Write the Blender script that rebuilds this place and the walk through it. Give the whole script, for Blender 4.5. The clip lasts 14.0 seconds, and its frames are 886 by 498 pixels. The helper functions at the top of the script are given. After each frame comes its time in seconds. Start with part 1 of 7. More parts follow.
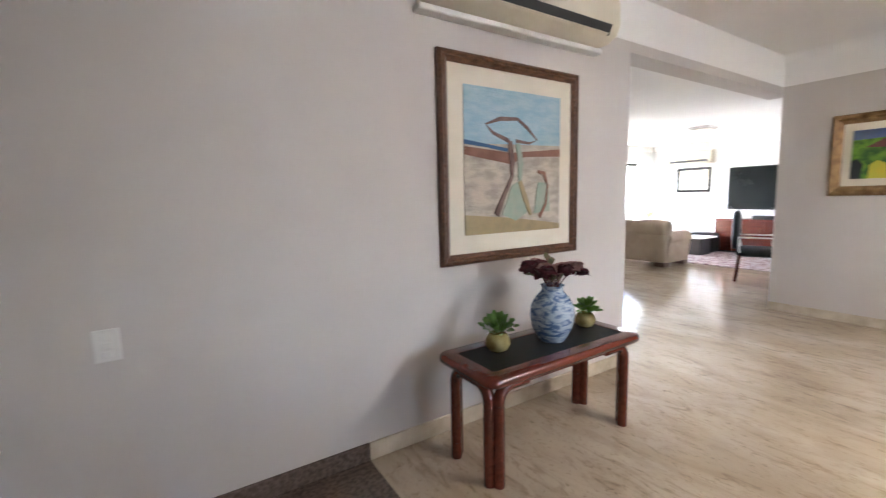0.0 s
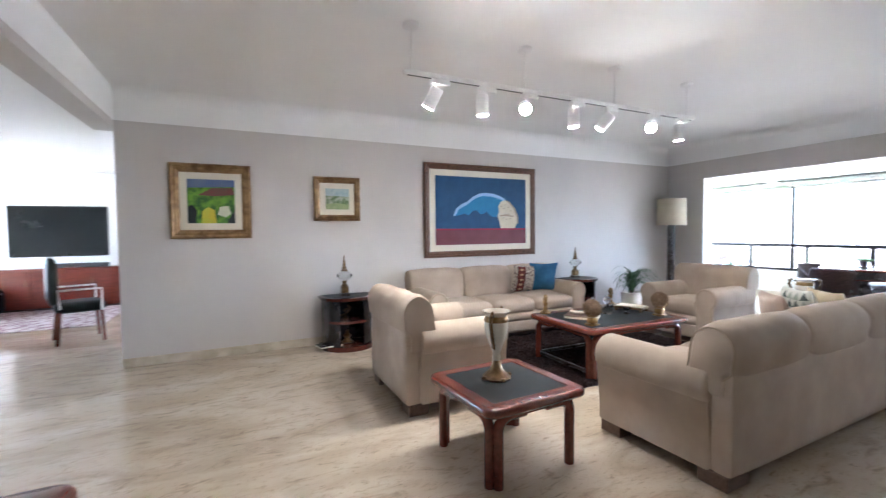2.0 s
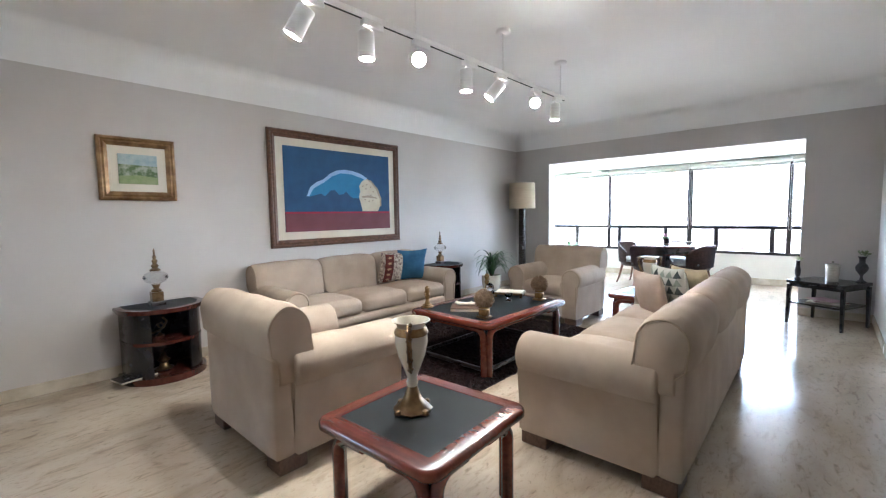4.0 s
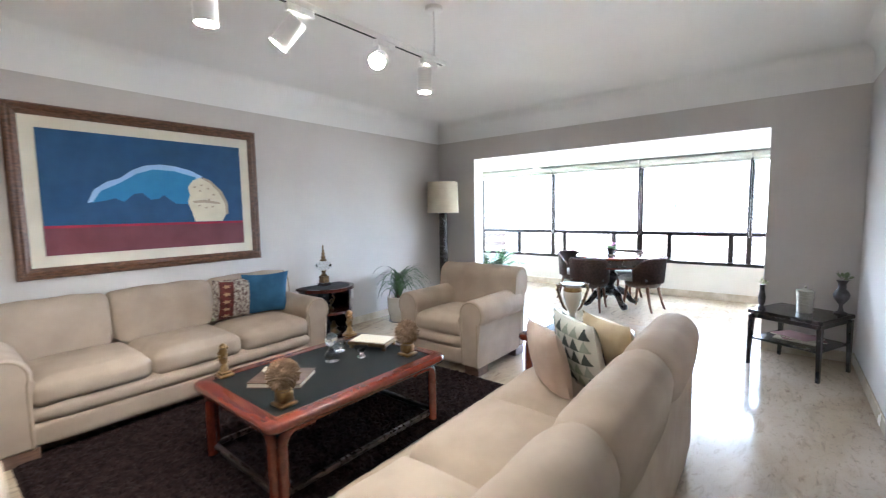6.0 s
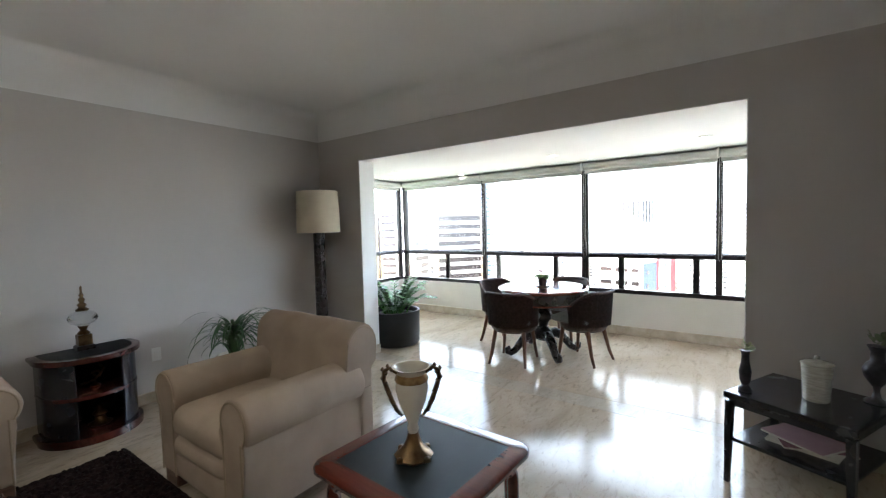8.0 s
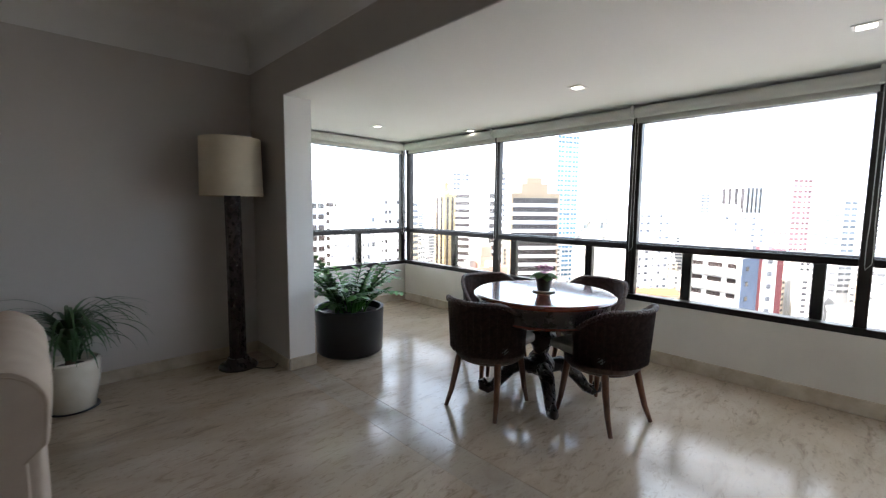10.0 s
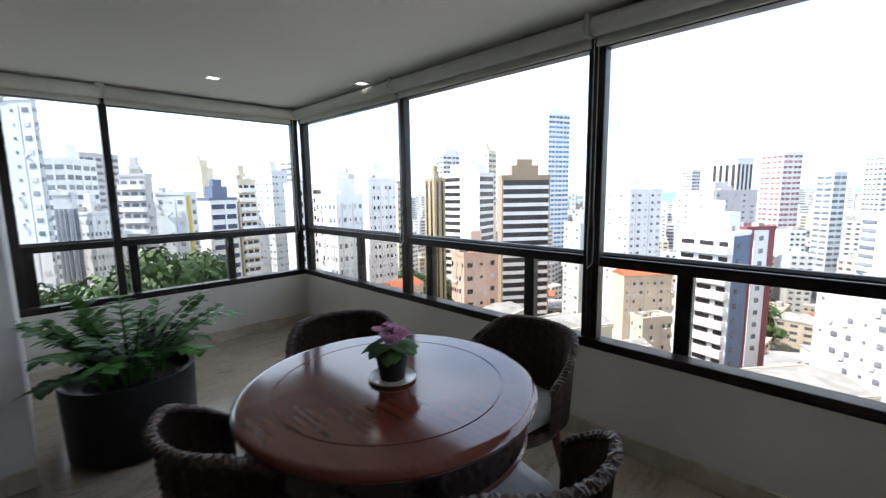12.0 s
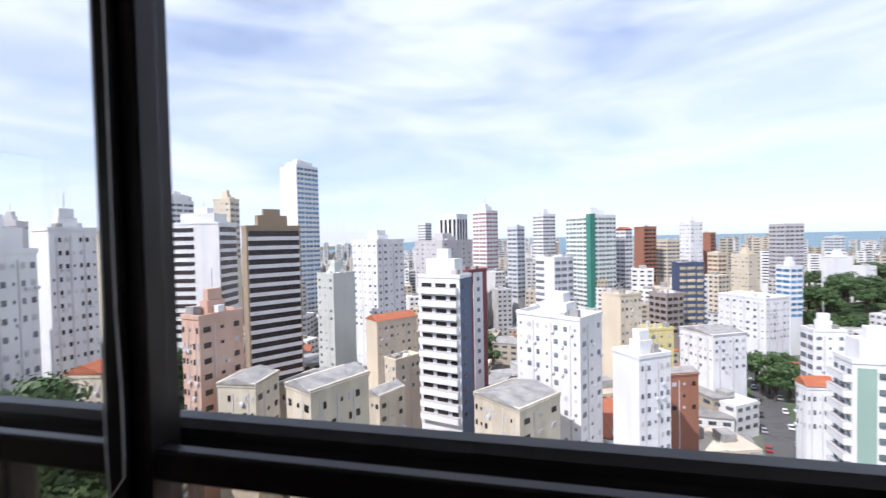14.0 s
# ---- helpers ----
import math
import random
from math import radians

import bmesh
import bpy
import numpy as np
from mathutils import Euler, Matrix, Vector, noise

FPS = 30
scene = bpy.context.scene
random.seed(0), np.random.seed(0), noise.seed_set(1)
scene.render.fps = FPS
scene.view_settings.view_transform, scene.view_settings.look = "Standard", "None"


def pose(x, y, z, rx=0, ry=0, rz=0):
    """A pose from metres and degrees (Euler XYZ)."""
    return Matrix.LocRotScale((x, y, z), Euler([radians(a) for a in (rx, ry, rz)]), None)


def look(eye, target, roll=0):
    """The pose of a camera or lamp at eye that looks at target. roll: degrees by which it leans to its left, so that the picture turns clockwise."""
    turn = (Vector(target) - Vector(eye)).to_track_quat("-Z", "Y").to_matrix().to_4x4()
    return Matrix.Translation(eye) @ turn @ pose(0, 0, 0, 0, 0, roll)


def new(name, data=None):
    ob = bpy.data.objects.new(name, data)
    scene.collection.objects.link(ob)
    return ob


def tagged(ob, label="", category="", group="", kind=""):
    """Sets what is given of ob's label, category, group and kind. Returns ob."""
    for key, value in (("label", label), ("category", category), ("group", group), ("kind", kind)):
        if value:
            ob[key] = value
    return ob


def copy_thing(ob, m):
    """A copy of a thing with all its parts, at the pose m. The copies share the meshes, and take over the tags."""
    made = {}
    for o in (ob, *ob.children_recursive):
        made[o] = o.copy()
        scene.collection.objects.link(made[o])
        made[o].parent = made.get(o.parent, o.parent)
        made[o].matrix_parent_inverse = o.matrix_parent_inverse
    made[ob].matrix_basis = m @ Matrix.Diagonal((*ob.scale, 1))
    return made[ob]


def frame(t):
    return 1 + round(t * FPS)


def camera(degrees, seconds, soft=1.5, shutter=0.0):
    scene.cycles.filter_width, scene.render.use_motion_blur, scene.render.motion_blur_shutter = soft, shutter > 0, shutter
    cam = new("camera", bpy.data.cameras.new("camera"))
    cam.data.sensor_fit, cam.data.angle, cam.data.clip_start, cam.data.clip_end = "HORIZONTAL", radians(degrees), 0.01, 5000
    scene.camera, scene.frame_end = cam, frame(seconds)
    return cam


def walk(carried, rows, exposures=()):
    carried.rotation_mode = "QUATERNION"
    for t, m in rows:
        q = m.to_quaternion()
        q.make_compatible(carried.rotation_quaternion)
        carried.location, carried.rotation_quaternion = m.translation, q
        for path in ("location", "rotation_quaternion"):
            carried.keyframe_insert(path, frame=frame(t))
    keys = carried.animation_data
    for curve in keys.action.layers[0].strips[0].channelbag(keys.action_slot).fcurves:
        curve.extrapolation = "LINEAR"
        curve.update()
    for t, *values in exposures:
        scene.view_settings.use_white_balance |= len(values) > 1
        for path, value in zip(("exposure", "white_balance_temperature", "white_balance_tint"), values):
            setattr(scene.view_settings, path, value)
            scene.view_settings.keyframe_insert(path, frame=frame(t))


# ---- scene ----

cam = camera(92.6, 14.0, soft=1.2, shutter=0.25)
PATH = [
    (0, (0.533, 0.329, 1.375), (-0.545, -1.339, 1.133), -1.3),
    (0.5, (0.407, 0.051, 1.383), (-1.181, -1.141, 1.143), -1.0),
    (1, (0.257, -0.181, 1.381), (-1.659, -0.709, 1.158), -0.6),
    (1.5, (0.148, -0.395, 1.364), (-1.832, -0.148, 1.223), -0.6),
    (2, (-0.018, -0.567, 1.349), (-1.819, 0.299, 1.267), -0.6),
    (2.5, (-0.207, -0.651, 1.335), (-1.741, 0.632, 1.345), -0.5),
    (3, (-0.478, -0.705, 1.321), (-1.874, 0.724, 1.227), -0.5),
    (3.2, (-0.586, -0.696, 1.318), (-1.926, 0.783, 1.184), -0.6),
    (5.5, (-0.931, 0.727, 1.422), (-2.276, 2.196, 1.24), -1.0),
    (6, (-0.955, 1.228, 1.451), (-2.201, 2.782, 1.271), -1.0),
    (6.5, (-0.969, 1.713, 1.431), (-2.115, 3.345, 1.288), -1.3),
    (7, (-0.991, 2.206, 1.429), (-2.108, 3.861, 1.317), -1.4),
    (7.5, (-1.032, 2.675, 1.46), (-2.12, 4.351, 1.376), -1.7),
    (8, (-1.07, 3.19, 1.457), (-2.236, 4.812, 1.349), -1.5),
    (10.3, (-1.359, 5.409, 1.34), (-2.831, 6.745, 1.121), 0.1),
    (10.5, (-1.426, 5.658, 1.398), (-2.929, 6.955, 1.153), -0.4),
    (11, (-1.603, 6.025, 1.394), (-3.16, 7.242, 1.084), -0.3),
    (11.5, (-1.735, 6.392, 1.401), (-3.218, 7.696, 1.086), -0.7),
    (12, (-1.809, 6.782, 1.393), (-3.211, 8.183, 1.125), -0.8),
    (12.5, (-1.889, 7.219, 1.398), (-3.068, 8.815, 1.148), -1.1),
    (13, (-1.966, 7.626, 1.399), (-2.982, 9.344, 1.27), -1.3),
    (13.5, (-2.081, 8.046, 1.387), (-2.847, 9.89, 1.27), -1.0),
    (14, (-2.175, 8.379, 1.377), (-2.606, 10.331, 1.327), -1.2),
]
EXPOSURES = [(0.0, 5.75, 5900, 17), (0.5, 6.2, 5300, 12), (1.0, 6.25, 5350, 13), (2.0, 5.75, 5300, 14), (3.0, 5.55, 5350, 12), (5.5, 5.65, 5450, 11), (6.5, 5.52, 5600, 12),
             (7.5, 4.7, 5850, 9), (8.2, 4.2, 5900, 9), (10.3, 3.12, 6100, 13), (11.0, 2.95, 6150, 13), (11.5, 2.55, 6150, 13), (12.0, 1.85, 5900, 12),
             (12.6, 0.95, 5350, 18), (13.3, 0.9, 5750, 19), (14.0, 0.85, 6000, 20)]
walk(cam, [(t, look(eye, target, roll)) for t, eye, target, roll in PATH], EXPOSURES)

# ---------------------------------------------------------------- world and sun
SUN_FROM = Vector((-0.42, -0.62, 0.86)).normalized()
world = bpy.data.worlds.new("sky")
scene.world = world
world.use_nodes = True
wn, wl = world.node_tree.nodes, world.node_tree.links
wn.clear()
sky = wn.new("ShaderNodeTexSky")
sky.sky_type, sky.sun_disc = "NISHITA", False
sky.sun_elevation = math.asin(SUN_FROM.z)
sky.sun_rotation = math.atan2(SUN_FROM.x, SUN_FROM.y)
sky.air_density, sky.dust_density, sky.ozone_density = 1.0, 0.6, 2.0
coord, mapping = wn.new("ShaderNodeTexCoord"), wn.new("ShaderNodeMapping")
mapping.inputs["Scale"].default_value = (1.0, 1.0, 4.2)
mapping.inputs["Rotation"].default_value = (0.08, 0.1, 0.5)
cloud = wn.new("ShaderNodeTexNoise")
cloud.inputs["Scale"].default_value, cloud.inputs["Detail"].default_value = 2.3, 9
cloud.inputs["Roughness"].default_value, cloud.inputs["Distortion"].default_value = 0.56, 0.5
ramp = wn.new("ShaderNodeValToRGB")
ramp.color_ramp.elements[0].position, ramp.color_ramp.elements[1].position = 0.30, 0.64
ramp.color_ramp.elements[0].color = (0.34, 0.34, 0.34, 1)
blend = wn.new("ShaderNodeMix")
blend.data_type = "RGBA"
blend.inputs["B"].default_value = (5.9, 6.35, 7.0, 1)
back, wout = wn.new("ShaderNodeBackground"), wn.new("ShaderNodeOutputWorld")
back.inputs["Strength"].default_value = 0.10
wl.new(coord.outputs["Generated"], mapping.inputs["Vector"])
wl.new(mapping.outputs["Vector"], cloud.inputs["Vector"])
wl.new(cloud.outputs["Fac"], ramp.inputs["Fac"])
wl.new(ramp.outputs["Color"], blend.inputs["Factor"])
wl.new(sky.outputs["Color"], blend.inputs["A"])
wl.new(blend.outputs["Result"], back.inputs["Color"])
wl.new(back.outputs["Background"], wout.inputs["Surface"])
SPOT_W = 0.5      # each lamp of the ceiling track
sun_data = bpy.data.lights.new("sun", "SUN")
sun_data.energy, sun_data.angle, sun_data.color = 3.2, radians(0.6), (1.0, 0.96, 0.9)
sun = new("sun", sun_data)
sun.matrix_world = look(SUN_FROM * 50, (0, 0, 0))

# ---------------------------------------------------------------- materials


def M(name, c, rough=0.5, metal=0.0, c2=None, scale=8.0, lo=0.35, hi=0.65, bump=0.0, bscale=80.0, stretch=(1, 1, 1),
      detail=5.0, spec=0.5, coat=0.0, rvar=0.08, distort=0.0, vary=0.0):
    """A procedural material: two colours mixed by a noise, a fine grain, relief and a varying roughness."""
    m = bpy.data.materials.new(name)
    m.use_nodes = True
    n, l = m.node_tree.nodes, m.node_tree.links
    p = n["Principled BSDF"]
    tc, mp = n.new("ShaderNodeTexCoord"), n.new("ShaderNodeMapping")
    mp.inputs["Scale"].default_value = stretch
    l.new(tc.outputs["Object"], mp.inputs["Vector"])
    a = n.new("ShaderNodeTexNoise")
    a.inputs["Scale"].default_value, a.inputs["Detail"].default_value, a.inputs["Distortion"].default_value = scale, detail, distort
    l.new(mp.outputs["Vector"], a.inputs["Vector"])
    r = n.new("ShaderNodeMapRange")
    r.inputs["From Min"].default_value, r.inputs["From Max"].default_value = lo, hi
    l.new(a.outputs["Fac"], r.inputs["Value"])
    mix = n.new("ShaderNodeMix")
    mix.data_type = "RGBA"
    mix.inputs["A"].default_value = (*c, 1)
    mix.inputs["B"].default_value = (*(c2 or [v * 0.88 for v in c]), 1)
    l.new(r.outputs["Result"], mix.inputs["Factor"])
    out = mix.outputs["Result"]
    if vary:
        info, hsv, mr = n.new("ShaderNodeObjectInfo"), n.new("ShaderNodeHueSaturation"), n.new("ShaderNodeMapRange")
        mr.inputs["To Min"].default_value, mr.inputs["To Max"].default_value = 1 - vary, 1 + vary
        l.new(info.outputs["Random"], mr.inputs["Value"])
        l.new(mr.outputs["Result"], hsv.inputs["Value"])
        l.new(out, hsv.inputs["Color"])
        out = hsv.outputs["Color"]
    l.new(out, p.inputs["Base Color"])
    p.inputs["Metallic"].default_value = metal
    p.inputs["Specular IOR Level"].default_value = spec
    p.inputs["Coat Weight"].default_value = coat
    p.inputs["Coat Roughness"].default_value = 0.08
    rr = n.new("ShaderNodeMapRange")
    rr.inputs["To Min"].default_value, rr.inputs["To Max"].default_value = max(rough - rvar, 0.02), min(rough + rvar, 1)
    l.new(a.outputs["Fac"], rr.inputs["Value"])
    l.new(rr.outputs["Result"], p.inputs["Roughness"])
    if bump:
        b, bn = n.new("ShaderNodeBump"), n.new("ShaderNodeTexNoise")
        bn.inputs["Scale"].default_value, bn.inputs["Detail"].default_value = bscale, 3
        l.new(mp.outputs["Vector"], bn.inputs["Vector"])
        b.inputs["Strength"].default_value, b.inputs["Distance"].default_value = bump, 0.01
        l.new(bn.outputs["Fac"], b.inputs["Height"])
        l.new(b.outputs["Normal"], p.inputs["Normal"])
    return m


def glow(name, c, strength):
    m = bpy.data.materials.new(name)
    m.use_nodes = True
    p = m.node_tree.nodes["Principled BSDF"]
    p.inputs["Base Color"].default_value = (*c, 1)
    p.inputs["Emission Color"].default_value = (*c, 1)
    p.inputs["Emission Strength"].default_value = strength
    return m


def pane_glass(name, tint=(0.97, 0.985, 0.98), gloss=0.02):
    """Thin window glass: clear, with a mirror reflection that grows at grazing angles."""
    m = bpy.data.materials.new(name)
    m.use_nodes = True
    n, l = m.node_tree.nodes, m.node_tree.links
    n.clear()
    o, mx, tr, gl, fr, pw, mu = (n.new("ShaderNode" + k) for k in ("OutputMaterial", "MixShader", "BsdfTransparent", "BsdfGlossy", "LayerWeight", "Math", "Math"))
    tr.inputs["Color"].default_value = (*tint, 1)
    gl.inputs["Roughness"].default_value = gloss
    pw.operation, mu.operation = "POWER", "MULTIPLY_ADD"
    pw.inputs[1].default_value = 4.0
    mu.inputs[1].default_value, mu.inputs[2].default_value = 0.5, 0.02
    l.new(fr.outputs["Facing"], pw.inputs[0])
    l.new(pw.outputs["Value"], mu.inputs[0])
    l.new(mu.outputs["Value"], mx.inputs["Fac"])
    l.new(tr.outputs["BSDF"], mx.inputs[1])
    l.new(gl.outputs["BSDF"], mx.inputs[2])
    l.new(mx.outputs["Shader"], o.inputs["Surface"])
    return m


def marble(name, c, c2, c3):
    """Polished travertine-like marble: clouded patches, brown stains and short dark veins."""
    m = M(name, c, 0.15, 0, c2, 0.9, 0.36, 0.66, 0.015, 30, (1.6, 0.9, 1), 10, 0.5, 0, 0.05, 0.9)
    n, l = m.node_tree.nodes, m.node_tree.links
    p = n["Principled BSDF"]
    base = p.inputs["Base Color"].links[0].from_socket
    tc = n.new("ShaderNodeTexCoord")
    for turn, stretch, scale, lo, hi, top, dist in ((0.12, (2.2, 0.8, 1), 1.6, 0.50, 0.78, 0.5, 1.4), (0.2, (3.6, 1.0, 1), 3.6, 0.55, 0.72, 0.6, 1.3), (0.05, (3.0, 1.0, 1), 10, 0.57, 0.71, 0.65, 0.8), (0.3, (1.6, 1, 1), 34, 0.58, 0.72, 0.55, 0.6)):
        mp, v, r, mix = n.new("ShaderNodeMapping"), n.new("ShaderNodeTexNoise"), n.new("ShaderNodeValToRGB"), n.new("ShaderNodeMix")
        mp.inputs["Scale"].default_value, mp.inputs["Rotation"].default_value = stretch, (0, 0, turn)
        v.inputs["Scale"].default_value, v.inputs["Detail"].default_value, v.inputs["Distortion"].default_value = scale, 10, dist
        v.inputs["Roughness"].default_value = 0.62
        r.color_ramp.elements[0].position, r.color_ramp.elements[1].position = lo, hi
        r.color_ramp.elements[1].color = (top, top, top, 1)
        mix.data_type = "RGBA"
        mix.inputs["B"].default_value = (*c3, 1)
        l.new(tc.outputs["Object"], mp.inputs["Vector"])
        l.new(mp.outputs["Vector"], v.inputs["Vector"])
        l.new(v.outputs["Fac"], r.inputs["Fac"])
        l.new(r.outputs["Color"], mix.inputs["Factor"])
        l.new(base, mix.inputs["A"])
        base = mix.outputs["Result"]
    l.new(base, p.inputs["Base Color"])
    return m


GREY_WALL = M("warm grey wall paint", (0.57, 0.535, 0.505), 0.7, c2=(0.54, 0.505, 0.475), scale=1.3, bump=0.08, bscale=220)
WHITE = M("white ceiling paint", (0.86, 0.85, 0.835), 0.75, c2=(0.83, 0.82, 0.80), scale=0.8, bump=0.05, bscale=160)
CREAM_WALL = M("cream parapet paint", (0.72, 0.69, 0.62), 0.6, c2=(0.66, 0.63, 0.56), scale=2.0, bump=0.06, bscale=180)
FLOOR = marble("polished cream marble", (0.52, 0.435, 0.34), (0.40, 0.32, 0.23), (0.19, 0.14, 0.095))
THRESH = marble("threshold marble", (0.50, 0.44, 0.36), (0.43, 0.37, 0.30), (0.22, 0.18, 0.135))
SKIRT = M("marble skirting", (0.62, 0.55, 0.44), 0.25, c2=(0.45, 0.38, 0.28), scale=6, detail=9)
GRANITE = M("dark brown granite", (0.075, 0.055, 0.045), 0.2, c2=(0.16, 0.12, 0.10), scale=45, detail=8)
LEDGE = M("grey granite ledge", (0.17, 0.17, 0.175), 0.6, c2=(0.07, 0.07, 0.075), scale=18, detail=9)
BRONZE = M("dark bronze aluminium", (0.032, 0.026, 0.024), 0.38, 0.5, c2=(0.022, 0.018, 0.016), scale=6)
GLASS = pane_glass("window glass")
GUARD_GLASS = pane_glass("bronze tinted guard glass", (0.925, 0.89, 0.85))
CRYSTAL = bpy.data.materials.new("crystal")
CRYSTAL.use_nodes = True
CRYSTAL.node_tree.nodes["Principled BSDF"].inputs["Transmission Weight"].default_value = 1
CRYSTAL.node_tree.nodes["Principled BSDF"].inputs["Roughness"].default_value = 0.04
CRYSTAL.node_tree.nodes["Principled BSDF"].inputs["IOR"].default_value = 1.45
BLIND = M("off-white blind fabric", (0.68, 0.67, 0.63), 0.8, c2=(0.60, 0.59, 0.55), scale=3, bump=0.15, bscale=400)
FABRIC = M("cream upholstery", (0.45, 0.36, 0.28), 0.9, c2=(0.39, 0.31, 0.24), scale=5, bump=0.35, bscale=420, spec=0.2)
PIPING = M("beige piping", (0.36, 0.285, 0.21), 0.9, bump=0.3, bscale=300, spec=0.2)
MAHOG = M("polished mahogany", (0.135, 0.028, 0.016), 0.24, c2=(0.095, 0.019, 0.011), scale=4, stretch=(1.5, 14, 9), detail=8, coat=0.4, distort=0.6)
TABLEWOOD = M("glossy dark mahogany", (0.15, 0.036, 0.020), 0.13, c2=(0.115, 0.026, 0.014), scale=4, stretch=(1.5, 14, 9), detail=8, coat=0.6, distort=0.6, rvar=0.03)
DRUMWOOD = M("deep red-brown polished wood", (0.075, 0.018, 0.012), 0.22, c2=(0.045, 0.011, 0.008), scale=4, stretch=(1.5, 14, 9), detail=8, coat=0.4)
DARKWOOD = M("dark stained wood", (0.026, 0.013, 0.010), 0.28, c2=(0.014, 0.008, 0.006), scale=4, stretch=(2, 12, 8), detail=8, coat=0.3)
FOOTWOOD = M("brown wooden foot", (0.13, 0.075, 0.05), 0.4, c2=(0.08, 0.045, 0.03), scale=6, stretch=(2, 14, 9))
BLACKLAQ = M("black lacquer", (0.012, 0.012, 0.015), 0.25, c2=(0.02, 0.02, 0.024), scale=9, coat=0.2)
LEATHER = M("black leather inlay", (0.008, 0.010, 0.011), 0.5, c2=(0.014, 0.018, 0.018), scale=14, bump=0.12, bscale=300, spec=0.18)
GOLD = M("antique gilt", (0.38, 0.25, 0.11), 0.34, 0.9, c2=(0.18, 0.105, 0.045), scale=22, bump=0.3, bscale=90)
BRASS = M("worn brass", (0.23, 0.15, 0.075), 0.34, 0.95, c2=(0.10, 0.06, 0.03), scale=20, bump=0.1, bscale=60)
PORCELAIN = M("ivory porcelain", (0.72, 0.67, 0.57), 0.18, c2=(0.66, 0.60, 0.49), scale=7, coat=0.4)
METAL_WHITE = M("white enamelled metal", (0.80, 0.79, 0.77), 0.35, c2=(0.74, 0.73, 0.71), scale=4)
PLASTIC_WHITE = M("white plastic", (0.75, 0.74, 0.71), 0.4, c2=(0.70, 0.69, 0.66), scale=6)
AC_BODY = M("aged cream plastic", (0.70, 0.65, 0.52), 0.45, c2=(0.62, 0.57, 0.45), scale=3)
BLACK = M("matt black", (0.010, 0.010, 0.011), 0.5, c2=(0.018, 0.018, 0.019), scale=8)
SHAG = M("dark brown shag pile", (0.026, 0.016, 0.015), 0.95, c2=(0.011, 0.007, 0.007), scale=26, spec=0.1)
SHADE = M("parchment lampshade", (0.66, 0.58, 0.44), 0.85, c2=(0.58, 0.50, 0.37), scale=4, bump=0.15, bscale=300, spec=0.2)
WICKER = M("dark brown wicker", (0.11, 0.065, 0.05), 0.4, c2=(0.05, 0.028, 0.02), scale=40, bump=0.2, bscale=180)
LEGWOOD = M("reddish wooden leg", (0.17, 0.07, 0.035), 0.32, c2=(0.10, 0.04, 0.02), scale=5, stretch=(10, 10, 1.5), coat=0.2)
SEATPAD = M("grey seat pad", (0.55, 0.55, 0.53), 0.9, c2=(0.36, 0.37, 0.36), scale=9, bump=0.3, bscale=300, spec=0.2)
LEAF = M("glossy green leaf", (0.09, 0.24, 0.045), 0.40, c2=(0.04, 0.13, 0.02), scale=9, vary=0.25, spec=0.3)
LEAF_PALM = M("dull green strap leaf", (0.07, 0.14, 0.055), 0.45, c2=(0.035, 0.08, 0.03), scale=9, vary=0.2)
LEAF_LIGHT = M("fresh green leaf", (0.13, 0.27, 0.04), 0.4, c2=(0.07, 0.17, 0.025), scale=12)
SOIL = M("potting soil", (0.03, 0.02, 0.014), 0.95, c2=(0.012, 0.009, 0.007), scale=40, bump=0.6, bscale=60)
POT_BLACK = M("matt anthracite planter", (0.008, 0.009, 0.012), 0.45, c2=(0.013, 0.014, 0.018), scale=7, bump=0.05, bscale=120)
FRAME_WOOD = M("carved brown frame", (0.15, 0.068, 0.034), 0.35, c2=(0.06, 0.026, 0.014), scale=7, stretch=(3, 9, 9), detail=8, bump=0.2, bscale=70)
FRAME_GOLD = M("bronzed frame edge", (0.32, 0.20, 0.09), 0.35, 0.6, c2=(0.16, 0.09, 0.04), scale=14, bump=0.2, bscale=70)
MAT_CREAM = M("cream picture mount", (0.70, 0.65, 0.54), 0.85, c2=(0.66, 0.61, 0.50), scale=5)
BLUE_CLOTH = M("washed blue cloth", (0.03, 0.095, 0.18), 0.9, c2=(0.045, 0.13, 0.235), scale=9, bump=0.3, bscale=300, spec=0.2)
GOLD_CLOTH = M("pale gold cloth", (0.60, 0.49, 0.32), 0.7, c2=(0.50, 0.39, 0.24), scale=8, bump=0.3, bscale=200)
ROSE_CLOTH = M("dusty beige cloth", (0.55, 0.44, 0.37), 0.9, c2=(0.48, 0.38, 0.31), scale=8, bump=0.3, bscale=260, spec=0.2)


def flat(name, c, c2=None, rough=0.7, scale=7):
    return M(name, c, rough, c2=c2, scale=scale, bump=0.1, bscale=90)


# ---------------------------------------------------------------- mesh helpers


def mesh(bm, material, smooth=False, name="mesh"):
    me = bpy.data.meshes.new(name)
    bmesh.ops.recalc_face_normals(bm, faces=bm.faces)
    for f in bm.faces:
        f.smooth = smooth
    bm.to_mesh(me)
    bm.free()
    me.materials.append(material)
    return me


def part(name, bm, material, parent=None, label="", smooth=False, at=None):
    ob = new(name, mesh(bm, material, smooth, name))
    if smooth:
        ob.data.set_sharp_from_angle(angle=radians(50))
    if parent:
        ob.parent = parent
    if at is not None:
        ob.matrix_basis = at
    if label:
        ob["label"] = label
    return ob


